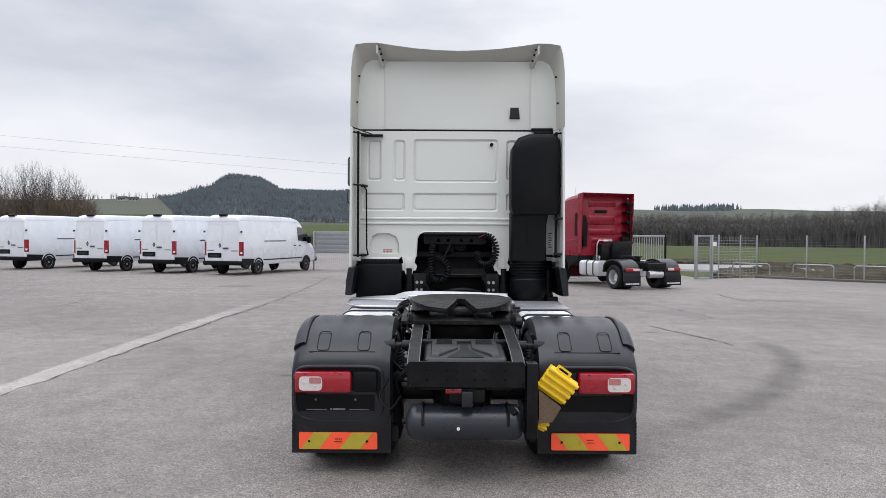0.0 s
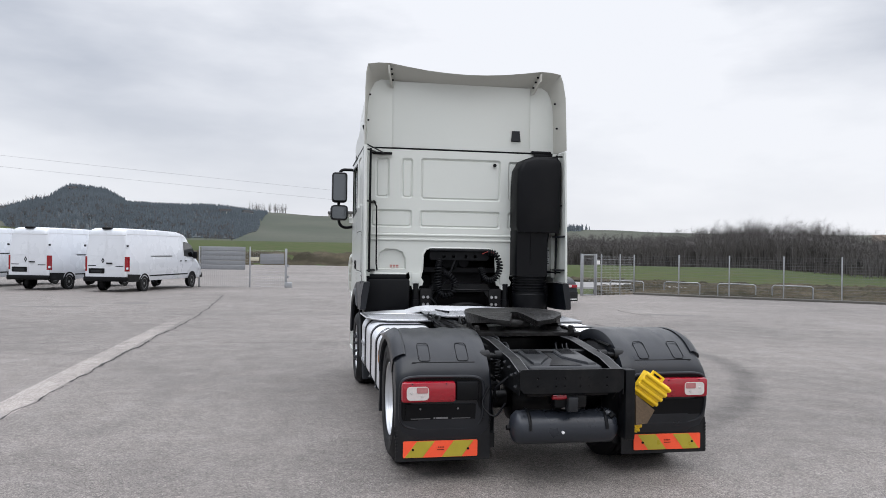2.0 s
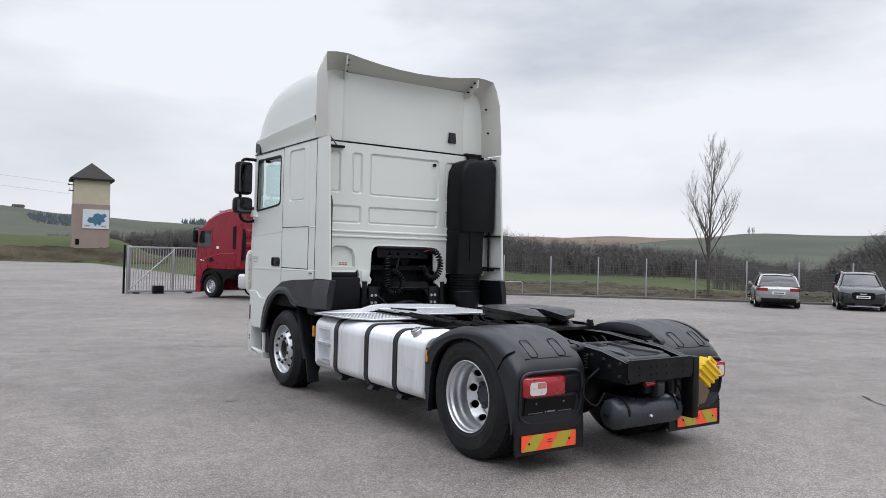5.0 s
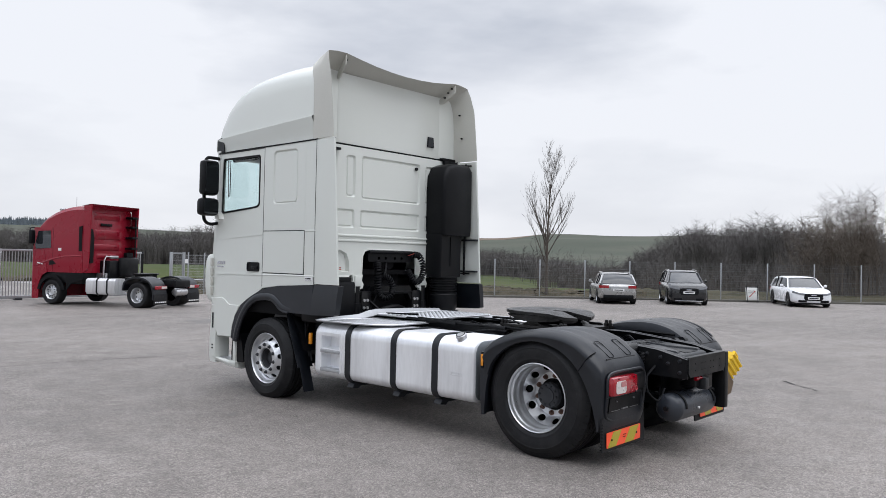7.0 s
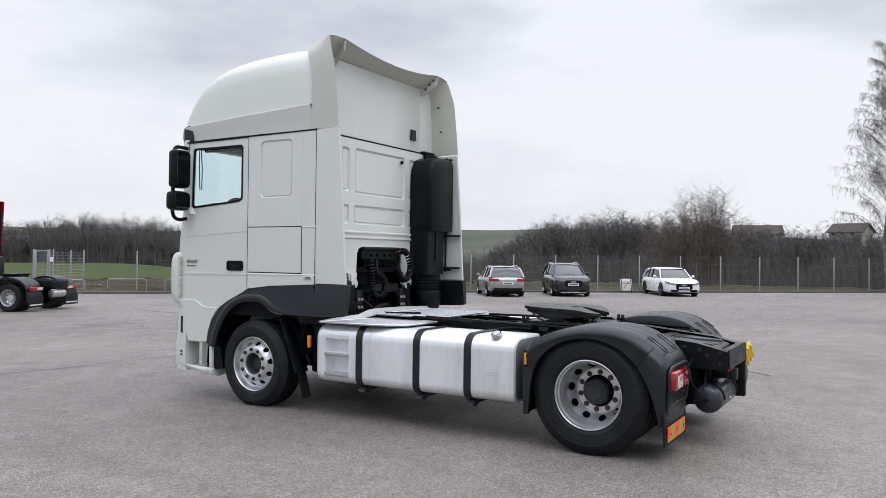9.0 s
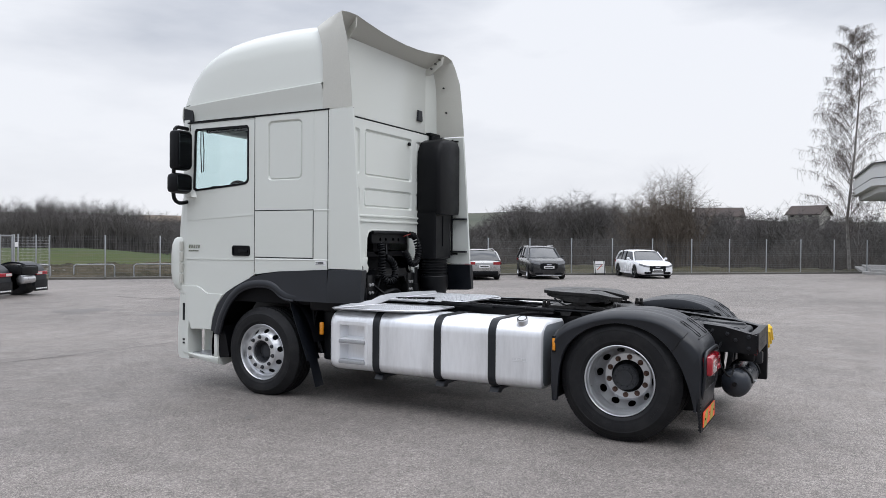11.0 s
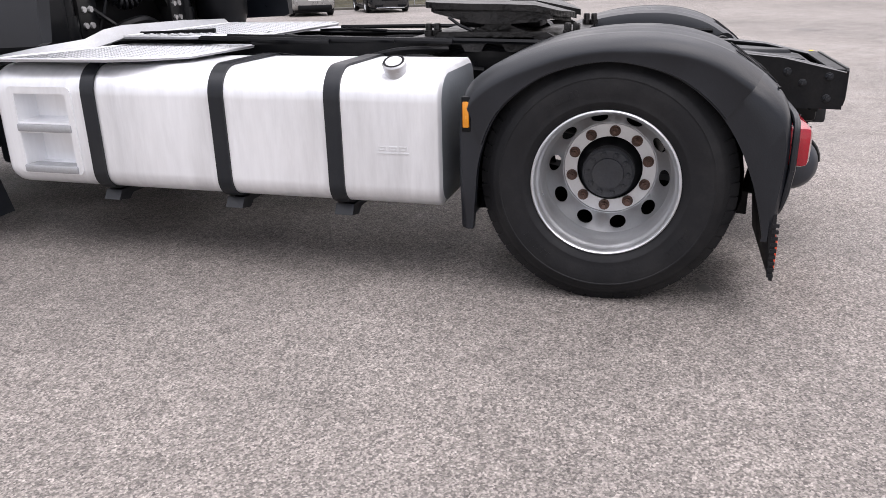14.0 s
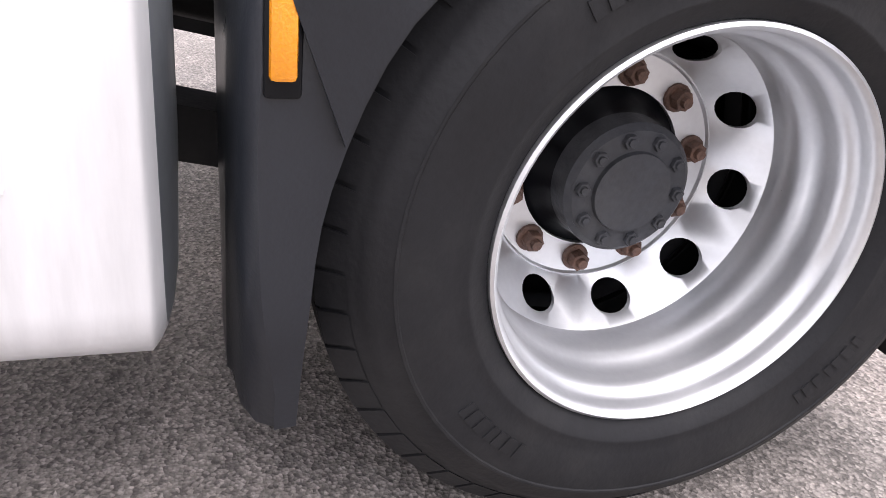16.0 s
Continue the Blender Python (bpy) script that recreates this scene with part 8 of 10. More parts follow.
def car(m, label, paint, L, W, H, belt, hood, cowl, front, rear, axles, R, rim, group="cars along the fence", grille=(0.42, 0.34, 0.66), rails=True):
    """A car along +y with its tail at 0. cowl: foot of the windscreen; front, rear: ends of the flat roof."""
    c = thing("parked_car", label, "car", group, m)
    hw = W / 2
    keys = [(0.0, hw - 0.26, 0.46, belt - 0.16), (0.03, hw - 0.13, 0.38, belt - 0.08), (0.12, hw - 0.06, 0.30, belt - 0.02), (0.4, hw - 0.015, 0.25, belt), (L * 0.35, hw, 0.22, belt), (cowl, hw, 0.22, belt - 0.03), (L - 0.75, hw - 0.01, 0.22, hood + 0.03), (L - 0.34, hw - 0.045, 0.22, hood - 0.03), (L - 0.12, hw - 0.11, 0.22, hood - 0.10), (L - 0.03, hw - 0.20, 0.24, hood - 0.17), (L, hw - 0.32, 0.28, hood - 0.24)]
    rings = []
    for y, w, z0, zt in keys:
        d = zt - z0
        side = [(w - 0.10, z0), (w - 0.02, z0 + 0.07), (w, z0 + 0.22 * d), (w + 0.006, z0 + 0.5 * d), (w - 0.006, z0 + 0.66 * d), (w - 0.012, z0 + 0.76 * d), (w - 0.05, zt - 0.045), (w - 0.12, zt - 0.006), (w * 0.6, zt + 0.012)]
        rings.append([(x, y, z) for x, z in side] + [(0, y, zt + 0.022)] + [(-x, y, z) for x, z in reversed(side)])
    b = Mesh()
    b.loft(rings)
    part("body", b, paint, c, smooth=50)
    # cabin: glass all round, roof skin and pillars over it
    rows = [(rear - 0.62, 0.09, belt - 0.03, 0.11, belt + 0.03), (rear - 0.22, 0.08, belt - 0.04, 0.20, H - 0.14), (rear, 0.075, belt - 0.04, 0.25, H - 0.05), (rear + 0.5, 0.07, belt - 0.04, 0.24, H - 0.005), ((rear + front) / 2, 0.07, belt - 0.05, 0.235, H), (front - 0.25, 0.07, belt - 0.05, 0.25, H - 0.02), (front, 0.075, belt - 0.06, 0.27, H - 0.07), (cowl, 0.10, hood - 0.02, 0.14, hood + 0.05)]
    g = Mesh()
    g.loft([[(hw - i0, y, z0), (hw - i1, y, z1 - 0.05), (hw - i1 - 0.10, y, z1 - 0.01), (0, y, z1 + 0.005), (-hw + i1 + 0.10, y, z1 - 0.01), (-hw + i1, y, z1 - 0.05), (-hw + i0, y, z0)] for y, i0, z0, i1, z1 in rows])
    part("window_glass", g, CARGLASS, c, "dark tinted windows", smooth=50)
    r = Mesh()
    top = [q for q in rows if q[4] > H - 0.10]
    r.loft([[(hw - i1 + 0.008, y, z1 - 0.075), (hw - i1 + 0.004, y, z1 - 0.045), (hw - i1 - 0.09, y, z1 + 0.004), (0, y, z1 + 0.022), (-hw + i1 + 0.09, y, z1 + 0.004), (-hw + i1 - 0.004, y, z1 - 0.045), (-hw + i1 - 0.008, y, z1 - 0.075)] for y, i0, z0, i1, z1 in top], close=False)
    part("roof", r, paint, c, smooth=50)
    lo = belt - 0.05
    for s in (-1, 1):
        def strut(pts, r0):
            p = Mesh()
            p.tube([(s * x, y, z) for x, y, z in pts], r0, 6)
            return p
        part("front_pillar", strut([(hw - 0.10, cowl - 0.02, hood), (hw - 0.262, front, H - 0.10)], 0.034), paint, c)
        mid = (rear + front) / 2 + 0.15
        part("door_pillar", strut([(hw - 0.066, mid, lo), (hw - 0.232, mid - 0.06, H - 0.06)], 0.03), BLACK, c)
        part("door_pillar", strut([(hw - 0.066, rear + 0.52, lo), (hw - 0.24, rear + 0.36, H - 0.06)], 0.03), BLACK, c)
        part("rear_pillar", strut([(hw - 0.085, rear - 0.5, belt - 0.02), (hw - 0.2, rear - 0.17, H - 0.15), (hw - 0.25, rear + 0.02, H - 0.09)], 0.055), paint, c)
        if rails:
            part("roof_rail", strut([(hw - 0.27, rear + 0.1, H - 0.02), (hw - 0.26, rear + 0.35, H + 0.035), (hw - 0.26, front - 0.5, H + 0.03), (hw - 0.28, front - 0.25, H - 0.01)], 0.016), CHROME, c)
        q = Mesh()
        q.box(min(s * (hw + 0.02), s * (hw + 0.17)), max(s * (hw + 0.02), s * (hw + 0.17)), cowl - 0.50, cowl - 0.40, belt + 0.0, belt + 0.12, 0.035)
        q.tube([(s * (hw - 0.06), cowl - 0.45, belt - 0.01), (s * (hw + 0.05), cowl - 0.45, belt + 0.02)], 0.025, 6)
        part("mirror", q, paint, c)
        for y in axles:
            a = Mesh()
            a.plate(arc(y, R, R + 0.055, 6, 174, 14) + arc(y, R, 0.02, 174, 6, 6), [], 0.006, on_side(s, hw - 0.002))
            part("arch_gap", a, BLACK, c)
            road_wheel(c, hw + 0.010, y, R, 0.21, s, rim)
        a = Mesh()
        a.plate([(axles[0] + R + 0.06, 0.22), (axles[1] - R - 0.06, 0.22), (axles[1] - R - 0.06, 0.31), (axles[0] + R + 0.06, 0.31)], [], 0.012, on_side(s, hw - 0.004))
        part("sill", a, paint if H < 1.5 else BLACK, c)
        for y in (mid - 0.95, mid + 0.1):
            a = Mesh()
            a.box(min(s * hw, s * (hw + 0.02)), max(s * hw, s * (hw + 0.02)), y, y + 0.18, belt - 0.16, belt - 0.13, 0.008)
            part("door_handle", a, paint, c)
        h = Mesh()
        plan = [(hw - 0.58, L + 0.006), (hw - 0.33, L + 0.004), (hw - 0.205, L - 0.028), (hw - 0.112, L - 0.12), (hw - 0.045, L - 0.33)]
        h.loft([[(s * x, y + 0.006, hood + z0 + 0.03 * i - (0.0 if i else 0.0)) for i, (x, y) in enumerate(plan)] for z0 in (-0.29, -0.20)] , close=False)
        part("headlamp", h, HEADLAMP, c, smooth=60)
        h = Mesh()
        h.box(min(s * (hw - 0.62), s * (hw - 0.24)), max(s * (hw - 0.62), s * (hw - 0.24)), L - 0.10, L + 0.015, 0.26, 0.37, 0.03)
        part("air_intake", h, BLACK, c)
        h = Mesh()
        zt = belt - 0.17
        h.loft([[(s * (hw - 0.46), -0.012, z), (s * (hw - 0.26), -0.012, z), (s * (hw - 0.125), 0.02, z), (s * (hw - 0.05), 0.12, z), (s * (hw - 0.012), 0.33, z), (s * (hw - 0.05), 0.33, z), (s * (hw - 0.14), 0.12, z), (s * (hw - 0.46), 0.05, z)] for z in (zt - 0.03, zt + 0.10)])
        part("tail_lamp", h, LENS, c)
    gw, g0, g1 = grille
    f = Mesh()
    f.plate([(-gw * 0.8, g0), (gw * 0.8, g0), (gw, g0 + 0.10), (gw * 0.96, g1), (-gw * 0.96, g1), (-gw, g0 + 0.10)], [], 0.02, lambda u, z, w: (u, L + w, z))
    part("grille", f, BLACK, c)
    for i in range(3):
        f = Mesh()
        z = g0 + 0.07 + (g1 - g0 - 0.1) * i / 2
        f.box(-gw * 0.85, gw * 0.85, L + 0.018, L + 0.026, z, z + 0.012)
        part("grille_bar", f, GREY, c)
    f = Mesh()
    f.box(-0.12, 0.12, L + 0.02, L + 0.035, g1 - 0.09, g1 - 0.04, 0.01)
    part("badge", f, CHROME, c)
    f = Mesh()
    f.box(-0.26, 0.26, L + 0.022, L + 0.04, g0 + 0.06, g0 + 0.17)
    fp = part("front_plate", f, INK, c, "number plate with plain bar")
    f = Mesh()
    f.box(-0.2, 0.2, L + 0.040, L + 0.044, g0 + 0.095, g0 + 0.135)
    part("print_bar", f, BLACK, fp)
    f = Mesh()
    f.box(-0.26, 0.26, -0.03, -0.005, belt - 0.34, belt - 0.22)
    fp = part("rear_plate", f, INK, c, "number plate with plain bar")
    f = Mesh()
    f.box(-0.2, 0.2, -0.035, -0.03, belt - 0.30, belt - 0.26)
    part("print_bar", f, BLACK, fp)
    f = Mesh()
    f.box(-hw + 0.2, hw - 0.2, -0.03, 0.12, 0.26, 0.46, 0.05)
    part("rear_bumper_trim", f, BLACK, c)
    f = Mesh()
    f.box(-hw + 0.12, hw - 0.12, 0.3, L - 0.3, 0.15, 0.26, 0.02)
    part("underbody", f, BLACK, c)
    f = Mesh()
    f.box(-hw + 0.30, hw - 0.30, L - 0.1, L + 0.012, 0.20, 0.235, 0.01)
    part("front_lip", f, CHROME if H > 1.5 else BLACK, c)
    return c


CARGLASS = surf("dark_window_glass", (0.02, 0.023, 0.027), 0.05, var=0.05, bump=0, spec=0.8)
SILVER = surf("silver_car_paint", (0.36, 0.36, 0.355), 0.3, metal=0.6, var=0.03, bump=0, coat=0.6)
DARKPAINT = surf("anthracite_car_paint", (0.011, 0.012, 0.0145), 0.24, metal=0.2, var=0.05, bump=0, coat=0.7)
CARWHITE = surf("white_car_paint", (0.80, 0.81, 0.83), 0.25, var=0.02, bump=0, coat=0.6)


def heading(dx, dy):
    return -math.degrees(math.atan2(dx, dy))


def park(x, y, dx, dy, label, paint, rim, L, W, H, belt, hood, cowl, front, rear, axles, R, **more):
    """Stand a car with the middle of its length at x, y."""
    n = math.hypot(dx, dy)
    m = pose(x - dx / n * L / 2, y - dy / n * L / 2, level(x, y), 0, 0, heading(dx, dy))
    return car(m, label, paint, L, W, H, belt, hood, cowl, front, rear, axles, R, rim, **more)


park(27.3, 15.05, 0.80, 0.60, "silver estate car parked nose to the fence", SILVER, RIM, 4.55, 1.80, 1.47, 0.96, 0.88, 3.35, 2.62, 0.75, (0.92, 3.60), 0.33)
park(29.67, 12.45, -0.85, -0.53, "dark grey sport utility car parked tail to the fence", DARKPAINT, RIM, 4.45, 1.84, 1.63, 1.06, 1.02, 3.30, 2.55, 0.62, (0.85, 3.55), 0.36, grille=(0.44, 0.50, 0.80))
park(33.6, 8.12, -0.855, -0.52, "white estate car parked tail to the fence", CARWHITE, DARKPAINT, 4.85, 1.82, 1.44, 0.94, 0.86, 3.60, 2.85, 0.85, (0.95, 3.90), 0.335, rails=False)
bd = thing("notice_board", "small square sign leaning at the fence", "sign", m=pose(34.5, 10.7, level(34.5, 10.7), -12, 0, -50))
p = Mesh()
p.box(-0.33, 0.33, -0.02, 0.02, 0.12, 0.80, 0.006)
part("panel", p, surf("grey_white_sign", (0.62, 0.62, 0.60), 0.6, var=0.1, bump=0), bd)
p = Mesh()
for x in (-0.28, 0.28):
    p.box(x - 0.02, x + 0.02, -0.03, 0.03, 0.0, 0.9)
part("leg", p, GREY, bd)
p = Mesh()
p.plate([(-0.2, 0.28), (-0.14, 0.28), (0.2, 0.62), (0.14, 0.62)], [], 0.004, lambda u, v, w: (u, -0.021 - w, v))
part("red_stroke", p, REDINK, bd)
p = Mesh()
for z in (0.50, 0.60):
    p.plate([(-0.24, z), (0.22, z), (0.22, z + 0.03), (-0.24, z + 0.03)], [], 0.003, lambda u, v, w: (u, -0.021 - w, v))
part("bars", p, GREY, bd)

# ---- the red tractor by the gate ----
RED = surf("dark_red_truck_paint", (0.23, 0.007, 0.020), 0.30, var=0.06, scale=2, bump=0.0, coat=0.2, spec=0.3)
red = thing("red_semi_tractor", "dark red two-axle semi tractor parked by the gate", "truck", m=pose(7.12, 21.9, level(6.75, 21.6), 0, 0, 23))
rb = Mesh()
secs = [(2.35, 1.14, 3.50), (2.38, 1.2, 3.54), (2.8, 1.2, 3.53), (3.1, 1.2, 3.49), (3.4, 1.2, 3.42), (3.7, 1.2, 3.32), (3.95, 1.195, 3.21), (4.15, 1.19, 3.10), (4.35, 1.17, 2.95), (4.55, 1.15, 2.76), (4.68, 1.12, 2.62)]
rings = []
for y, w, top in secs:
    rings.append([(x, y, z) for x, z in ((w, 1.15), (w + 0.02, 1.5), (w + 0.02, 2.5), (w, 2.75), (w - 0.02, top - 0.15), (w - 0.14, top - 0.02), (0, top), (-w + 0.14, top - 0.02), (-w + 0.02, top - 0.15), (-w, 2.75), (-w - 0.02, 2.5), (-w - 0.02, 1.5), (-w, 1.15))])
rb.loft(rings)
part("cab_body", rb, RED, red)
rb = Mesh()
rb.loft([[(x * 1.2, 4.62 + d - 0.12 * x ** 4, z) for x in (-1, -0.85, -0.5, 0, 0.5, 0.85, 1)] for z, d in ((0.20, 0.1), (1.0, 0.13), (1.6, 0.1), (1.95, 0.05))], close=False)
for s in (-1, 1):
    rb.plate([(4.62, 0.20), (4.62, 1.95), (4.1, 1.95), (3.95, 1.15), (4.17, 1.04), (4.30, 0.80), (4.34, 0.20)], [], 0.03, on_side(s, 1.19))
part("cab_front", rb, RED, red)
for s in (-1, 1):
    d = Mesh()
    d.plate([(3.78, 2.02), (4.46, 1.98), (4.52, 2.1), (4.38, 2.62), (3.82, 2.64)], [], 0.012, on_side(s, 1.218))
    part("side_window", d, CARGLASS, red, "dark side window")
    d = Mesh()
    d.plate([(2.40, 1.92), (2.54, 1.92), (2.54, 2.78), (2.40, 2.82)], [], 0.02, on_side(s, 1.215))
    part("dark_panel", d, BLACK, red)
    d = Mesh()
    d.plate([(3.55, 1.45), (3.85, 1.40), (3.85, 1.55), (3.70, 1.58)], [], 0.01, on_side(s, 1.22))
    part("door_handle", d, BLACK, red)
    d = Mesh()
    d.plate([(2.14, 1.30), (2.36, 1.15), (2.36, 3.52), (2.14, 3.56), (2.04, 3.585), (2.09, 2.4)], [], 0.05, on_side(s, 1.165))
    part("side_extender", d, RED, red)
    d = Mesh()
    d.box(min(s * 1.3, s * 1.5), max(s * 1.3, s * 1.5), 4.42, 4.56, 2.15, 2.65, 0.04)
    d.tube([(s * 1.18, 4.6, 2.75), (s * 1.4, 4.58, 2.72), (s * 1.42, 4.55, 2.4), (s * 1.2, 4.62, 2.1)], 0.025, 6)
    part("mirror", d, BLACK, red)
    d = Mesh()
    d.plate(arc(3.75, 0.45, 0.62, 8, 172, 16) + arc(3.75, 0.45, 0.50, 172, 8, 16), [], 0.04, on_side(s, 1.195))
    part("wheel_arch", d, BLACK, red)
    d = Mesh()
    d.plate([(3.1, 1.15), (2.35, 1.15), (2.35, 0.95), (2.9, 0.75), (3.1, 0.5)], [], 0.03, on_side(s, 1.16))
    part("step_panel", d, BLACK, red)
    # wheels
    for y, xo in ((3.75, 1.2), (0.0, 1.22)):
        w = new("wheel")
        w.parent = red
        q = 0.885
        c = (0, y, 0.5 * q)
        t = Mesh()
        t.lathe([(r * q, a) for r, a in ((0.30, s * xo), (0.36, s * (xo + 0.02)), (0.45, s * (xo + 0.02)), (0.49, s * (xo - 0.02)), (0.5, s * (xo - 0.06)), (0.5, s * (xo - (0.28 if y else 0.64))), (0.3, s * (xo - (0.3 if y else 0.66))))], c, "x", 40)
        part("tyre", t, RUBBER, w)
        t = Mesh()
        prof = [(0.305, xo), (0.29, xo - 0.01), (0.28, xo - 0.04), (0.26, xo - 0.06), (0.21, xo - 0.05), (0.13, xo - 0.01), (0.12, xo - 0.05), (0.0, xo - 0.03)] if y else [(0.305, xo), (0.29, xo - 0.01), (0.27, xo - 0.12), (0.26, xo - 0.2), (0.20, xo - 0.24), (0.13, xo - 0.24), (0.11, xo - 0.12), (0.0, xo - 0.11)]
        t.lathe([(r * q, s * a) for r, a in prof], c, "x", 40)
        part("rim", t, RIM, w)
        t = Mesh()
        for i in range(10):
            a = 2 * math.pi * i / 10
            off = xo - (0.025 if y else 0.235)
            t.lathe([(0.0, s * (off + 0.02)), (0.02, s * (off + 0.02)), (0.02, s * off)], (0, c[1] + 0.168 * q * math.cos(a), 0.5 * q + 0.168 * q * math.sin(a)), "x", 6)
            t.lathe([(0.0, s * (xo - (0.045 if y else 0.20))), (0.028, s * (xo - (0.048 if y else 0.205)))], (0, c[1] + 0.235 * q * math.cos(a + 0.3), 0.5 * q + 0.235 * q * math.sin(a + 0.3)), "x", 8)
        part("nuts_and_holes", t, GREY, w)
    # fender, lamp, flap
    d = Mesh()
    path = [(0.62, 0.6), (0.56, 0.86), (0.36, 1.02), (0.0, 1.08), (-0.34, 1.02), (-0.58, 0.86), (-0.68, 0.6), (-0.70, 0.3)]
    d.loft([[(s * 1.25, y, z), (s * 1.25, y * 0.93, 0.5 + (z - 0.5) * 0.9), (s * 0.55, y * 0.93, 0.5 + (z - 0.5) * 0.9), (s * 0.55, y, z)] for y, z in [(q.x, q.y) for q in spline([(y, z, 0) for y, z in path], 4)]])
    part("rear_fender", d, PLASTIC, red)
    d = Mesh()
    d.box(min(s * 0.62, s * 1.2), max(s * 0.62, s * 1.2), -0.76, -0.70, 0.66, 0.78, 0.02)
    part("tail_lamp", d, REDLENS, red)
    d = Mesh()
    d.box(min(s * 0.62, s * 0.9), max(s * 0.62, s * 0.9), -0.765, -0.75, 0.68, 0.76, 0.005)
    part("clear_section", d, CLEARLENS, red)
    d = Mesh()
    d.box(min(s * 0.55, s * 1.25), max(s * 0.55, s * 1.25), -0.73, -0.71, 0.14, 0.5, 0.006)
    part("mud_flap", d, RUBBER, red)
    d = Mesh()
    for i in range(6):
        d.box(min(s * (0.62 + 0.1 * i), s * (0.70 + 0.1 * i)), max(s * (0.62 + 0.1 * i), s * (0.70 + 0.1 * i)), -0.736, -0.731, 0.2, 0.24)
    part("flap_print", d, INK, red)
    d = Mesh()
    pr = [(0.72, 0.42), (1.16, 0.42), (1.22, 0.50), (1.22, 0.9), (1.14, 0.98), (0.72, 0.98)]
    d.loft([[(s * x, y, z) for x, z in pr] for y in (0.95, 2.2)])
    tk = part("fuel_tank", d, ALU, red, "bright aluminium tank")
    d = Mesh()
    for y in (1.28, 1.72):
        d.loft([[(s * (x + (0.012 if x > 1.0 else 0)), y + e, z + (0.012 if z > 0.8 else -0.012)) for x, z in pr] for e in (-0.03, 0.03)])
    part("tank_strap", d, GREY, tk)
rr = Mesh()
for z0, z1, x0, x1 in ((3.05, 3.33, -0.75, 0.55), (2.35, 2.72, -0.75, 0.55), (1.95, 2.2, -0.75, 0.55), (1.65, 1.85, -0.6, 0.4)):
    lo = rounded(x0, x1, z0, z1, 0.06)
    hi = rounded(x0 + 0.05, x1 - 0.05, z0 + 0.05, z1 - 0.05, 0.04)
    rr.loft([[(u, 2.352, v) for u, v in lo], [(u, 2.31, v) for u, v in hi]], caps=True)
rr.loft([[(x, 2.36, z) for x, z in ((-1.2, 3.44), (1.2, 3.44))], [(x, 2.06, z) for x, z in ((-1.2, 3.565), (1.2, 3.565))], [(x, 2.04, z) for x, z in ((-1.2, 3.595), (1.2, 3.595))], [(x, 2.5, z) for x, z in ((-1.2, 3.54), (1.2, 3.54))]], close=False)
part("rear_panel_and_spoiler", rr, RED, red)
rr = Mesh()
rr.box(-0.45, 0.1, 2.29, 2.32, 2.84, 2.94, 0.01)
part("vent", rr, BLACK, red)
rr = Mesh()
rr.loft([[(-1.05 + i, y, 1.5), (-0.85 - i, y, 1.5), (-0.82 - i, y, 2.4), (-0.92, y, 2.72 - i), (-1.08 + i, y, 2.75 - i)] for y, i in ((2.34, 0.0), (2.22, 0.02))])
part("intake_duct", rr, BLACK, red)
rr = Mesh()
rr.box(0.75, 1.1, 2.15, 2.33, 1.2, 1.9, 0.04)
part("filter_box", rr, BLACK, red)
rr = Mesh()
rr.box(-0.45, 0.45, 2.0, 2.5, 0.8, 1.15, 0.04)
rr.tube([(-0.5, 2.1, 0.95), (-0.5, 2.08, 1.6), (-0.42, 2.07, 1.75), (0.0, 2.07, 1.72)], 0.03, 6)
rr.box(-0.2, 0.2, 2.05, 2.12, 1.66, 1.78, 0.02)
part("grab_frame", rr, STEEL, red)
rr = Mesh()
rr.box(0.0, 0.95, 1.75, 1.95, 1.0, 1.72, 0.15)
rr.box(-0.42, -0.34, -0.9, 4.4, 0.74, 0.98, 0.01)
rr.box(0.34, 0.42, -0.9, 4.4, 0.74, 0.98, 0.01)
rr.box(-0.4, 0.4, -0.95, -0.85, 0.72, 0.95, 0.01)
rr.box(-0.4, 0.4, 1.9, 2.4, 0.9, 1.6, 0.05)
rr.plate([(p[0], p[1]) for p in plate_out], [], 0.05, lambda u, v, w: (u, v, 1.12 + w))
rr.box(-0.3, 0.3, 0.4, 0.9, 0.98, 1.13, 0.02)
rr.box(-1.15, 1.15, 2.45, 4.5, 0.75, 1.2, 0.05)
part("chassis", rr, FRAME, red, "black chassis with fifth wheel")
rr = Mesh()
rr.lathe([(0.0, -0.34), (0.12, -0.3), (0.13, -0.26), (0.13, 0.26), (0.12, 0.3), (0.0, 0.34)], (0, -0.82, 0.55), "x", 20)
part("air_tank", rr, STEEL, red, "bright cylindrical air tank")
rr = Mesh()
rr.tube([(-0.9, 3.0, 3.5), (-0.9, 3.0, 3.85)], 0.008, 5)
rr.lathe([(0, -0.1), (0.04, -0.1), (0.05, 0.12), (0.0, 0.12)], (-0.6, 3.9, 3.44), "y", 8)
rr.lathe([(0, -0.1), (0.04, -0.1), (0.05, 0.12), (0.0, 0.12)], (0.0, 3.9, 3.46), "y", 8)
rr.tube([(-0.7, 3.85, 3.38), (0.1, 3.85, 3.40)], 0.015, 6)
part("roof_horns", rr, STEEL, red)

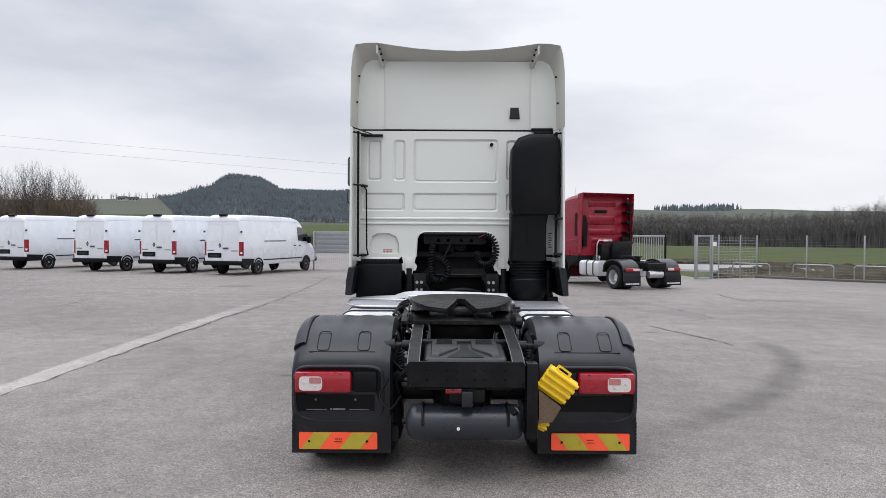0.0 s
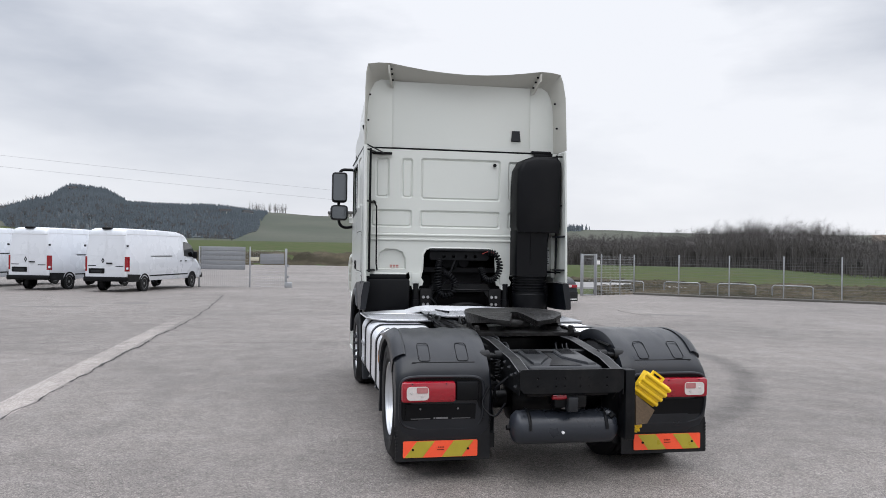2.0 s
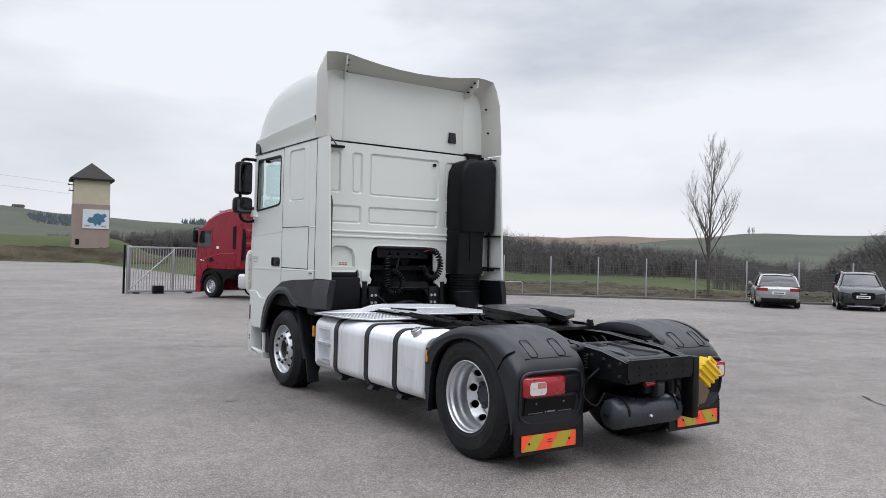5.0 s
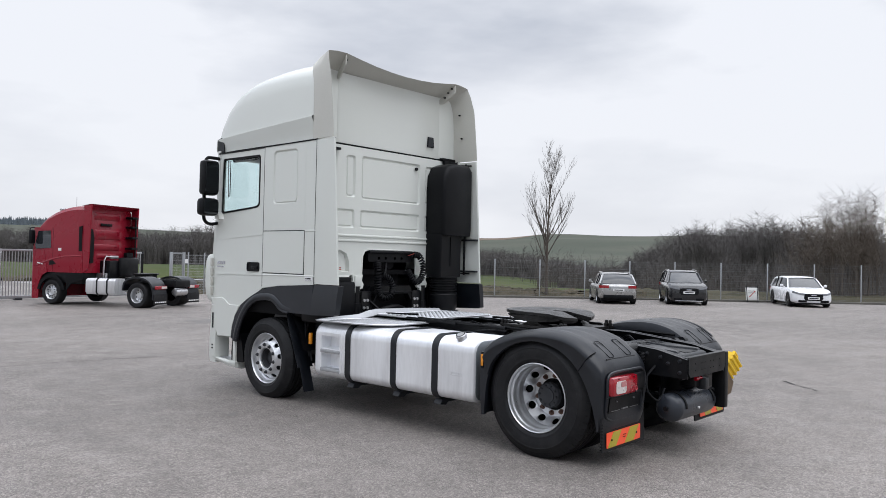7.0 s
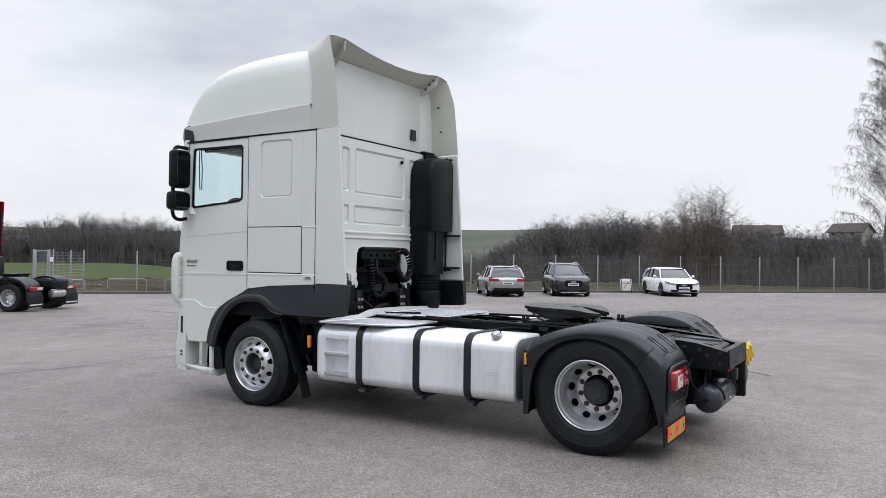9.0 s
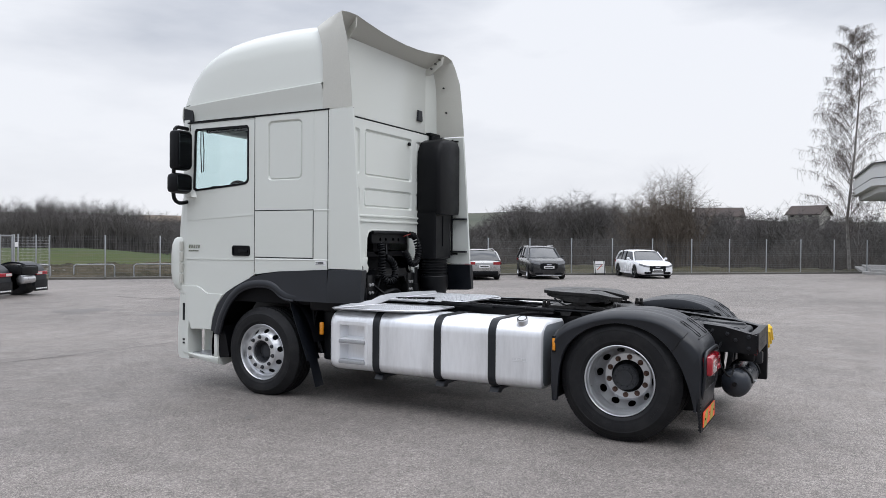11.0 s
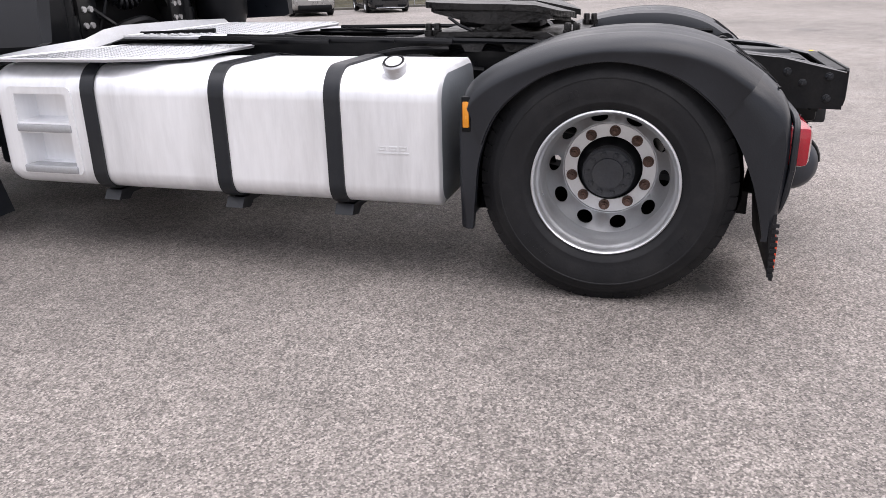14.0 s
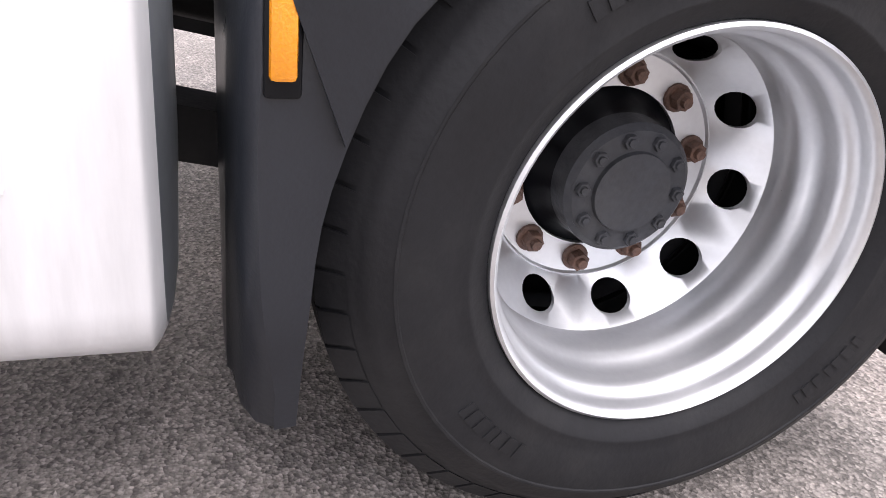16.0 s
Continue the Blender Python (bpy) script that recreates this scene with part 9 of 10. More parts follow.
# brackets and ribs inside the right-hand side extender, door crease and badge strip
for z in (3.2, 2.85, 2.45, 2.05, 1.65):
    rr = Mesh()
    rr.box(0.84, 1.16, 2.0 + 0.05 * (z % 0.3), 2.34, z - 0.04, z + 0.04, 0.015)
    part("extender_bracket", rr, BLACK, red)
rr = Mesh()
rr.tube([(1.02, 2.02, 1.6), (1.02, 2.02, 3.25)], 0.03, 6)
part("bracket_rod", rr, BLACK, red)
for s in (-1, 1):
    rr = Mesh()
    rr.loft([[(s * 1.222, y, z - 0.02), (s * 1.236, y, z), (s * 1.222, y, z + 0.03)] for y, z in ((2.45, 1.75), (3.2, 1.72), (3.7, 1.62), (4.1, 1.5), (4.5, 1.35))], close=False)
    part("door_crease", rr, RED, red)
    rr = Mesh()
    rr.plate([(4.16, 1.42), (4.40, 1.46), (4.40, 1.50), (4.16, 1.46)], [], 0.006, on_side(s, 1.224))
    part("badge_bar", rr, INK, red)
    rr = Mesh()
    rr.plate([(3.32, 1.92), (3.46, 1.92), (3.46, 2.02), (3.32, 2.02)], [], 0.005, on_side(s, 1.222))
    part("sticker", rr, INK, red)
    rr = Mesh()
    rr.plate([(3.70, 1.12), (3.705, 1.12), (3.705, 2.72), (3.70, 2.72)], [], 0.004, on_side(s, 1.2205))
    part("door_gap", rr, BLACK, red)

# ---- buildings ----
tower = thing("transformer_tower", "beige and brown rendered tower with dark pyramid roof and map board", "tower", m=pose(-4.15 + 121 * math.sin(radians(9.32)), -5.8 + 121 * math.cos(radians(9.32)), 0, 0, 0, -6))
BEIGE = surf("beige_render", (0.48, 0.43, 0.33), 0.9, var=0.12, scale=0.6, fine=20, bump=0.1)
BROWN = surf("pinkish_brown_render", (0.30, 0.235, 0.205), 0.9, var=0.15, scale=0.6, fine=20, bump=0.1)
TILES = surf("dark_brown_roof_tiles", (0.026, 0.023, 0.022), 0.85, var=0.3, scale=2, fine=30, bump=0.3)
p = Mesh()
p.box(-2.3, 2.3, -2.3, 2.3, 7.6, 11.0)
part("upper_wall", p, BEIGE, tower)
p = Mesh()
p.box(-2.36, 2.36, -2.36, 2.36, -1.0, 7.6)
part("lower_wall", p, BROWN, tower)
p = Mesh()
p.loft([[(-2.8, -2.8, 10.95), (2.8, -2.8, 10.95), (2.8, 2.8, 10.95), (-2.8, 2.8, 10.95)], [(-2.85, -2.85, 11.2), (2.85, -2.85, 11.2), (2.85, 2.85, 11.2), (-2.85, 2.85, 11.2)], [(-0.05, -0.05, 13.6), (0.05, -0.05, 13.6), (0.05, 0.05, 13.6), (-0.05, 0.05, 13.6)]])
part("roof", p, TILES, tower)
p = Mesh()
p.box(-1.15, 2.25, -2.46, -2.37, 4.2, 6.9)
bo = part("map_board", p, surf("white_map_board", (0.62, 0.66, 0.70), 0.5, var=0.05, bump=0), tower, "white board with a blue-green map shape")
p = Mesh()
shape = [(-0.6, 5.3), (-0.3, 5.8), (0.1, 5.75), (0.3, 6.2), (0.8, 6.4), (1.2, 6.2), (1.7, 6.35), (1.95, 6.0), (1.6, 5.7), (1.75, 5.2), (1.3, 5.1), (1.1, 4.6), (0.7, 4.9), (0.5, 4.5), (0.2, 5.0), (-0.3, 5.0)]
p.plate(shape, [], 0.02, lambda u, v, w: (u, -2.462 - w, v))
part("map_shape", p, surf("blue_green_print", (0.05, 0.16, 0.24), 0.5, var=0.35, scale=2.5, fine=8, bump=0), bo)
p = Mesh()
for u, v in ((-0.9, 4.5), (-0.9, 4.62), (1.2, 4.45), (1.2, 4.57)):
    p.plate([(u, v), (u + 0.7, v), (u + 0.7, v + 0.06), (u, v + 0.06)], [], 0.01, lambda u, v, w: (u, -2.462 - w, v))
part("print_bars", p, GREY, bo)
for z, x in ((10.2, -2.6), (9.4, -2.5)):
    p = Mesh()
    p.tube([(x + 0.4, -1.8, z), (x - 0.5, -2.2, z)], 0.07, 6)
    p.tube([(x - 0.4, -2.4, z + 0.2), (x - 0.4, -1.6, z + 0.2)], 0.06, 6)
    part("insulator_arm", p, BLACK, tower)
p = Mesh()
p.box(-2.0, -1.5, -2.4, -2.36, 1.9, 2.7)
part("small_window", p, BLACK, tower)
lines = Mesh()
for i, dz in enumerate((0.0, -1.4)):
    pts = []
    for j in range(25):
        t = j / 24
        pts.append((12.6 - 150 * t, 113.0 - 45 * t, 10.4 + dz + 9 * t - 0.5 * 4 * t * (1 - t)))
    lines.tube(pts, 0.010, 3, caps=False)
lo = tagged(part("power_lines", lines, GREY, smooth=0), "thin overhead power lines", "cable")

# white canopy with steps and pillar at the yard's edge
hall = thing("entrance_canopy", "white rendered canopy building with square pillars on steps", "building", m=pose(43.0, -4.8, level(43.0, -4.8), 0, 0, 0))
RENDER = surf("white_render", (0.66, 0.66, 0.65), 0.8, var=0.05, scale=0.8, fine=20, bump=0.05)
foot = [(0, 0), (2.2, 2.0), (14, 3.0), (14, -16), (1.0, -16), (0.0, -4)]
p = Mesh()
p.plate(foot, [], 1.05, lambda u, v, w: (u, v, 5.3 + w))
p.plate([(u * 0.985 + 0.12, v * 0.985 - 0.1) for u, v in foot], [], 0.28, lambda u, v, w: (u, v, 6.35 + w))
p.plate([(u * 0.96 + 0.4, v * 0.96 - 0.3) for u, v in foot], [], 0.4, lambda u, v, w: (u, v, 4.93 + w))
part("canopy", p, RENDER, hall, "white flat canopy with parapet")
p = Mesh()
p.plate([(u * 1.003 - 0.02, v * 1.003 + 0.02) for u, v in foot], [], 0.06, lambda u, v, w: (u, v, 6.63 + w))
p.plate([(u * 1.002 - 0.01, v * 1.002) for u, v in foot], [], 0.05, lambda u, v, w: (u, v, 5.73 + w))
part("parapet_edge", p, GREY, hall)
for u, v in ((3.0, 0.15), (9.0, 0.45)):
    p = Mesh()
    p.box(u - 0.34, u + 0.34, v - 0.34, v + 0.34, 0.2, 4.95, 0.02)
    part("pillar", p, RENDER, hall)
for i in range(2):
    p = Mesh()
    q = 0.45 * i
    p.plate([(-0.9 + q, 0.2 - q), (1.6 + 0.5 * q, 2.4 - q), (14, 2.8 - q), (14, -16), (-0.6 + q, -16)], [], 0.14, lambda u, v, w, i=i: (u, v, -0.02 + 0.14 * i + w))
    part("step", p, CONCRETE, hall)
p = Mesh()
p.box(11.0, 13.5, -15.5, -3.5, 0.2, 4.95)
part("glazed_wall", p, surf("dark_shopfront", (0.05, 0.055, 0.06), 0.15, var=0.2, scale=0.7, bump=0), hall)


def house(name, x, y, z, w, d, h, rz, wall, roof, label):
    t = thing(name, label, "house", "houses on the hills", pose(x, y, z, 0, 0, rz))
    p = Mesh()
    p.box(-w / 2, w / 2, -d / 2, d / 2, -3, h)
    p.loft([[(-w / 2, -d / 2, h), (w / 2, -d / 2, h), (w / 2, d / 2, h), (-w / 2, d / 2, h)], [(-w / 2, -0.02, h + d * 0.28), (w / 2, -0.02, h + d * 0.28), (w / 2, 0.02, h + d * 0.28), (-w / 2, 0.02, h + d * 0.28)]])
    part("wall", p, wall, t)
    p = Mesh()
    e = 0.7
    for s in (-1, 1):
        p.loft([[(-w / 2 - e, s * (d / 2 + e), h - e * 0.56), (w / 2 + e, s * (d / 2 + e), h - e * 0.56), (w / 2 + e, 0, h + d * 0.28 + 0.1), (-w / 2 - e, 0, h + d * 0.28 + 0.1)], [(-w / 2 - e, s * (d / 2 + e), h - e * 0.56 + 0.25), (w / 2 + e, s * (d / 2 + e), h - e * 0.56 + 0.25), (w / 2 + e, 0, h + d * 0.28 + 0.35), (-w / 2 - e, 0, h + d * 0.28 + 0.35)]])
    part("roof", p, roof, t)
    for i in range(int(w / 2.6)):
        for zz in ([1.0, h - 1.8] if h > 4 else [1.0]):
            p = Mesh()
            u = -w / 2 + 1.3 + 2.6 * i
            p.box(u - 0.55, u + 0.55, -d / 2 - 0.05, -d / 2 + 0.05, zz, zz + 1.2)
            part("window", p, CARGLASS, t)
    return t


def bearing(a, r, z=None):
    x, y = r * math.sin(radians(a)), r * math.cos(radians(a))
    return x, y, (far_height(x, y) if z is None else z)


BROWNTILES = surf("weathered_brown_roof", (0.062, 0.047, 0.042), 0.85, var=0.3, scale=1.2, fine=20, bump=0.2)
REDTILES = surf("red_roof", (0.32, 0.07, 0.05), 0.8, var=0.2, scale=0.5, bump=0.1)
WALLS = surf("pale_house_wall", (0.40, 0.385, 0.355), 0.9, var=0.1, scale=0.3, bump=0)
x, y, z = bearing(3.9, 215, 0.6)
house("farmhouse", x, y, z, 8, 6, 1.2, -4, WALLS, REDTILES, "low farm building with bright red roof")
for a, r, w, d, h, rz in ((-5.6, 700, 9, 6, 3, 10), (-4.0, 720, 8, 5, 3, 30), (2.2, 800, 9, 6, 3.4, -10), (3.2, 800, 11, 7, 3.4, 5), (-22.2, 720, 8, 5, 2.6, 20), (-22.9, 730, 7, 5, 2.6, -10), (-19.8, 760, 7, 5, 2.6, 0), (-15.6, 800, 7, 5, 2.4, 0), (-14.9, 800, 6, 4, 2.4, 0), (5.2, 850, 9, 6, 3, 12)):
    x, y, z = bearing(a, r)
    house("house", x, y, z, w, d, h, rz, WALLS, TILES, "small pale house with dark roof on the hill")
for a, r, z, w, d, h, rz in ((81.6, 236, 6.8, 12, 8, 2.4, -75), (87.4, 250, 8.2, 9, 8, 2.0, -110), (83.2, 222, 1.2, 10, 7, 4.2, -80)):
    x, y, _ = bearing(a, r)
    house("house", x - 5, y - 2, z, w, d, h, rz, WALLS, BROWNTILES, "two-storey house with dark pitched roof among bare trees")


# ---- trees ----
BARK = surf("grey_brown_bark", (0.085, 0.07, 0.058), 0.95, var=0.3, scale=1.2, fine=20, bump=0.3)
TWIG = surf("brown_twigs", (0.084, 0.073, 0.066), 0.95, var=0.3, scale=0.4, fine=3, bump=0)
BIRCH = surf("pale_birch_bark", (0.27, 0.255, 0.24), 0.8, var=0.3, scale=2, fine=12, bump=0.1, dirt=(0.06, 0.05, 0.045), dirt_amount=0.8, dirt_scale=3)
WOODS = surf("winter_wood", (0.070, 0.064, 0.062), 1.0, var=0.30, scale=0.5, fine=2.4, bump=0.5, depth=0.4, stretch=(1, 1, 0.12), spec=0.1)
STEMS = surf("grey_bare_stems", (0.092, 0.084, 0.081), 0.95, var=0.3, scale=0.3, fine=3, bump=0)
# pale blue-grey: distance haze is mixed into the conifer colour
PINES = surf("hazed_conifer_wood", (0.112, 0.132, 0.148), 1.0, var=0.22, scale=0.03, fine=0.4, bump=0.2, depth=0.8, spec=0.1)


def grow(rng, wood, twig, p, d, length, r, depth, spread, droop, sides, kids, ratio, top):
    """One limb and its branches; ratio: the length of a branch against its limb."""
    n = 6 if depth == top else (4 if depth > 1 else 3)
    pts, q, v = [p], p.copy(), d.normalized()
    sway = 0.025 if depth == top else 0.16
    for i in range(n):
        bend = Vector((rng.uniform(-1, 1), rng.uniform(-1, 1), rng.uniform(-0.5, 0.5)))
        v = (v + bend * sway + Vector((0, 0, -droop * (0.0 if depth == top else 0.22)))).normalized()
        q = q + v * (length / n)
        pts.append(q.copy())
    radii = [r * (1 - 0.8 * i / n) for i in range(n + 1)]
    (wood if depth > 1 else twig).tube(pts, radii, sides if depth > 1 else 3, caps=False)
    if depth <= 0:
        return
    for i in range(kids[depth]):
        t = rng.uniform(0.22 if depth == top else 0.3, 1.0)
        k = min(int(t * n), n - 1)
        b = pts[k].lerp(pts[k + 1], t * n - k)
        ang = rng.uniform(0, 2 * math.pi)
        out = Vector((math.cos(ang), math.sin(ang), rng.uniform(-0.1, 0.5)))
        w = (v + out * spread).normalized()
        near = (1.25 - 0.85 * t) if depth == top else 1.0
        grow(rng, wood, twig, b, w, length * rng.uniform(*ratio) * near, max(0.007, r * (1 - 0.8 * t) * 0.6), depth - 1, spread, droop, sides, kids, ratio, top)


def bare_tree(name, label, x, y, z, height, seed, spread=0.7, droop=0.0, trunk=0.12, depth=4, kids=(0, 5, 5, 5, 9), ratio=(0.4, 0.6), wood_mat=None, twig_mat=None, stems=1, group="", turn=0):
    t = thing(name, label, "tree", group, pose(x, y, z, 0, 0, turn))
    rng = random.Random(seed)
    wood, twig = Mesh(), Mesh()
    for s in range(stems):
        lean = Vector((rng.uniform(-0.01, 0.01), rng.uniform(-0.01, 0.01), 1)) if stems == 1 else Vector((rng.uniform(-0.55, 0.55), rng.uniform(-0.55, 0.55), 1))
        grow(rng, wood, twig, Vector((rng.uniform(-0.1, 0.1) * stems, rng.uniform(-0.1, 0.1) * stems, -0.3)), lean, height * (0.93 if stems == 1 else rng.uniform(0.55, 0.75)), trunk, depth, spread, droop, 6, kids, ratio, depth)
    part("trunk", wood, wood_mat or BARK, t)
    part("crown", twig, twig_mat or TWIG, t, smooth=0)
    return t


bare_tree("lone_tree", "slim bare young tree behind the fence", 32.3, 22.3, -0.5, 8.9, 14, spread=0.55, droop=-0.5, trunk=0.10, depth=3, kids=(0, 5, 7, 26), ratio=(0.30, 0.48), turn=170)


class Stand:
    """Trees of a stand, gathered as thin tapering limbs."""

    def __init__(self, seed):
        self.v, self.f, self.rng = [], [], random.Random(seed)

    def limb(self, b, e, r):
        k = len(self.v)
        dx, dy, dz = e[0] - b[0], e[1] - b[1], e[2] - b[2]
        n = math.hypot(dx, dy)
        ux, uy = ((-dy / n, dx / n) if n > 1e-6 else (1.0, 0.0))
        h = math.hypot(n, dz) or 1.0
        wx, wy, wz = (uy * dz / h, -ux * dz / h, (ux * dy - uy * dx) / h)
        for c, q in ((1.0, 0.0), (-0.5, 0.866), (-0.5, -0.866)):
            self.v.append((b[0] + r * (c * ux + q * wx), b[1] + r * (c * uy + q * wy), b[2] + r * q * wz))
        self.v.append(e)
        self.f += [(k, k + 1, k + 3), (k + 1, k + 2, k + 3), (k + 2, k, k + 3)]

    def bare(self, x, y, z, h, limbs=12, twigs=5, r=0.1, low=0.22, width=0.26, up=1.0, lean=(0.0, 0.0)):
        g = self.rng
        top = (x + lean[0] + g.uniform(-0.06, 0.06) * h, y + lean[1] + g.uniform(-0.06, 0.06) * h, z + h)
        self.limb((x, y, z - 0.5), top, r)
        for j in range(limbs):
            t = low + (0.97 - low) * (j + g.random()) / limbs
            b = (x + (top[0] - x) * t, y + (top[1] - y) * t, z + h * t)
            L = h * width * g.uniform(0.7, 1.25) * (1.25 - 0.85 * t)
            a, s = g.uniform(0, 6.283), g.uniform(0.45, 1.3) * up
            q = L / math.sqrt(1 + s * s)
            d = (math.cos(a) * q, math.sin(a) * q, s * q)
            e = (b[0] + d[0], b[1] + d[1], b[2] + d[2])
            self.limb(b, e, r * 0.42 * (1.1 - t * 0.7))
            for k in range(twigs):
                u = 0.2 + 0.8 * (k + g.random()) / twigs
                c = (b[0] + d[0] * u, b[1] + d[1] * u, b[2] + d[2] * u)
                w = L * g.uniform(0.3, 0.6)
                self.limb(c, (c[0] + w * (0.5 * d[0] / L + g.uniform(-0.8, 0.8)), c[1] + w * (0.5 * d[1] / L + g.uniform(-0.8, 0.8)), c[2] + w * g.uniform(0.15, 1.0) * up), r * 0.17)

    def crown(self, x, y, z, h, w, n, r, thick=1.0):
        """A bare tree: a bent stem that forks low, limbs that fan upwards and fine twigs along them."""
        g = self.rng
        stem = h * g.uniform(0.22, 0.42)
        base = (x + g.uniform(-0.3, 0.3), y + g.uniform(-0.3, 0.3), z + stem)
        self.limb((x, y, z - 0.5), base, thick * max(0.07, 0.013 * h))
        self.limb((x, y, z + stem * 0.6), (x + g.uniform(-0.1, 0.1) * w, y + g.uniform(-0.1, 0.1) * w, z + h * 0.8), thick * max(0.06, 0.011 * h))
        main = 5 + int(3 * g.random())
        tips = []
        for k in range(main):
            a, q = g.uniform(0, 6.283), g.uniform(0.25, 1.0)
            e = (x + w * q * math.cos(a), y + w * q * math.sin(a), z + stem + (h - stem) * math.sqrt(max(0.05, 1.02 - 0.8 * q * q)) * g.uniform(0.8, 1.0))
            self.limb((base[0], base[1], base[2] + g.uniform(-0.1, 0.3) * (h - stem)), e, thick * max(0.035, 0.006 * h))
            tips.append((base, e))
        for i in range(n):
            b, e = tips[i % main]
            t = g.uniform(0.25, 1.0)
            c = (b[0] + (e[0] - b[0]) * t, b[1] + (e[1] - b[1]) * t, b[2] + (e[2] - b[2]) * t)
            q = h * g.uniform(0.06, 0.17)
            a = g.uniform(0, 6.283)
            self.limb(c, (c[0] + q * math.cos(a) * 0.8, c[1] + q * math.sin(a) * 0.8, c[2] + q * g.uniform(-0.15, 0.9)), r * g.uniform(0.6, 1.2))

    def hanging(self, b, a, L, r, twigs):
        """An arching limb with fine twigs that hang from it."""
        g = self.rng
        ca, sa = math.cos(a), math.sin(a)
        pts = [(b[0] + L * u * ca, b[1] + L * u * sa, b[2] + L * (1.45 * u - 0.75 * u * u)) for u in (0.0, 0.33, 0.66, 1.0)]
        for i in range(3):
            self.limb(pts[i], pts[i + 1], r * (1 - 0.27 * i))
        for k in range(twigs):
            u = 0.2 + 0.8 * (k + g.random()) / twigs
            c = (b[0] + L * u * ca, b[1] + L * u * sa, b[2] + L * (1.45 * u - 0.75 * u * u))
            w = g.uniform(0.4, 1.1)
            e = (c[0] + g.uniform(-0.5, 0.5), c[1] + g.uniform(-0.5, 0.5), c[2] + g.uniform(-1.0, 0.25) * w)
            self.limb(c, e, 0.011)
            for q in range(2):
                f = tuple(c[i] + (e[i] - c[i]) * g.uniform(0.3, 0.9) for i in range(3))
                self.limb(f, (f[0] + g.uniform(-0.3, 0.3), f[1] + g.uniform(-0.3, 0.3), f[2] - w * g.uniform(0.2, 0.7)), 0.008)

    def fir(self, x, y, z, h, w):
        g = self.rng
        turn = g.uniform(0, 6.28)
        for i, (z0, z1, q) in enumerate(((0.08, 0.62, 1.0), (0.35, 0.82, 0.72), (0.58, 1.0, 0.46))):
            k = len(self.v)
            for j in range(7):
                a = turn + i + j * 0.8976
                rr = w * q * (1.0 if j % 2 else 0.62) * g.uniform(0.8, 1.15)
                self.v.append((x + rr * math.cos(a), y + rr * math.sin(a), z + h * (z0 + g.uniform(-0.05, 0.05))))
            self.v.append((x, y, z + h * z1))
            self.f += [(k + j, k + (j + 1) % 7, k + 7) for j in range(7)]

    def link(self, name, label, material, category="woodland", kind="stuff"):
        data = bpy.data.meshes.new(name)
        data.from_pydata(self.v, [], self.f)
        data.materials.append(material)
        return tagged(new(name, data), label, category, kind=kind)


def table_at(table, a):
    for (p0, h0), (p1, h1) in zip(table, table[1:]):
        if p0 <= a <= p1:
            return h0 + (h1 - h0) * (a - p0) / (p1 - p0)
    return 0.0


# broad many-stemmed tree and tall birch behind the fence
broad = thing("broad_tree", "broad bare many-stemmed tree behind the fence", "tree", "", pose(57.4, 11.8, -1.8))
g = Stand(8)
for k in range(26):
    a, q = g.rng.uniform(0, 6.283), g.rng.random() ** 0.5
    g.crown(3.3 * q * math.cos(a), 3.3 * q * math.sin(a), 0.0, 10.2 * math.sqrt(1 - 0.46 * q * q), g.rng.uniform(1.7, 2.7), 300, 0.010, 0.45)
for k in range(12):
    a, q = g.rng.uniform(0, 6.283), g.rng.random() ** 0.5
    g.crown(2.6 * q * math.cos(a), 2.6 * q * math.sin(a), 0.0, 6.4 * math.sqrt(1 - 0.4 * q * q), g.rng.uniform(1.3, 2.2), 240, 0.012, 0.4)
g.link("crown", "", surf("brown_crown_twigs", (0.120, 0.098, 0.080), 0.95, var=0.3, scale=0.5, fine=3, bump=0), "", "").parent = broad
p = Mesh()
p.lathe([(0.42, -0.5), (0.34, 0.1), (0.30, 0.5), (0.1, 0.7)], (0, 0, 0), "z", 10)
part("trunk", p, BARK, broad)
birch = thing("birch", "tall bare birch with fine hanging twigs", "tree", "", pose(57.6, -1.7, -0.6))
p = Mesh()
p.tube([(0, 0, -0.4), (0.1, 0.25, 4), (-0.05, -0.2, 9), (0.15, -0.5, 14), (0.2, -0.7, 18.5)], [0.12, 0.10, 0.075, 0.042, 0.012], 8)
part("trunk", p, BIRCH, birch)
g = Stand(5)
for k in range(150):
    t = 0.14 + 0.84 * k / 150
    g.hanging((0.1 * t, 0, 18.5 * t), g.rng.uniform(0, 6.283), (5.0 - 3.9 * t) * g.rng.uniform(0.5, 1.1), 0.021, 26)
g.link("crown", "", surf("pale_birch_twigs", (0.13, 0.108, 0.098), 0.9, var=0.2, scale=0.6, fine=3, bump=0), "", "").parent = birch

# clump of saplings and scrub beyond the vans
for i, (a, r, h) in enumerate(((-36.4, 62, 5.4), (-34.8, 63, 6.0), (-33.0, 63, 6.6), (-31.6, 64, 7.3), (-30.4, 64, 7.3), (-29.3, 65, 7.0), (-28.4, 65, 6.2), (-27.7, 65, 5.2))):
    g = Stand(30 + i)
    for k in range(20):
        g.bare(g.rng.uniform(-1.1, 1.1), g.rng.uniform(-1.0, 1.0), 0.0, h * g.rng.uniform(0.6, 1.0), 20, 5, 0.05, 0.12, 0.30, 2.2)
    x, y, z = bearing(a, r, -0.6)
    o = g.link("sapling_clump", "clump of upright bare saplings beyond the vans", TWIG, "tree", "")
    o.matrix_basis = pose(x, y, z)
    o["group"] = "bare saplings"
g = Stand(9)
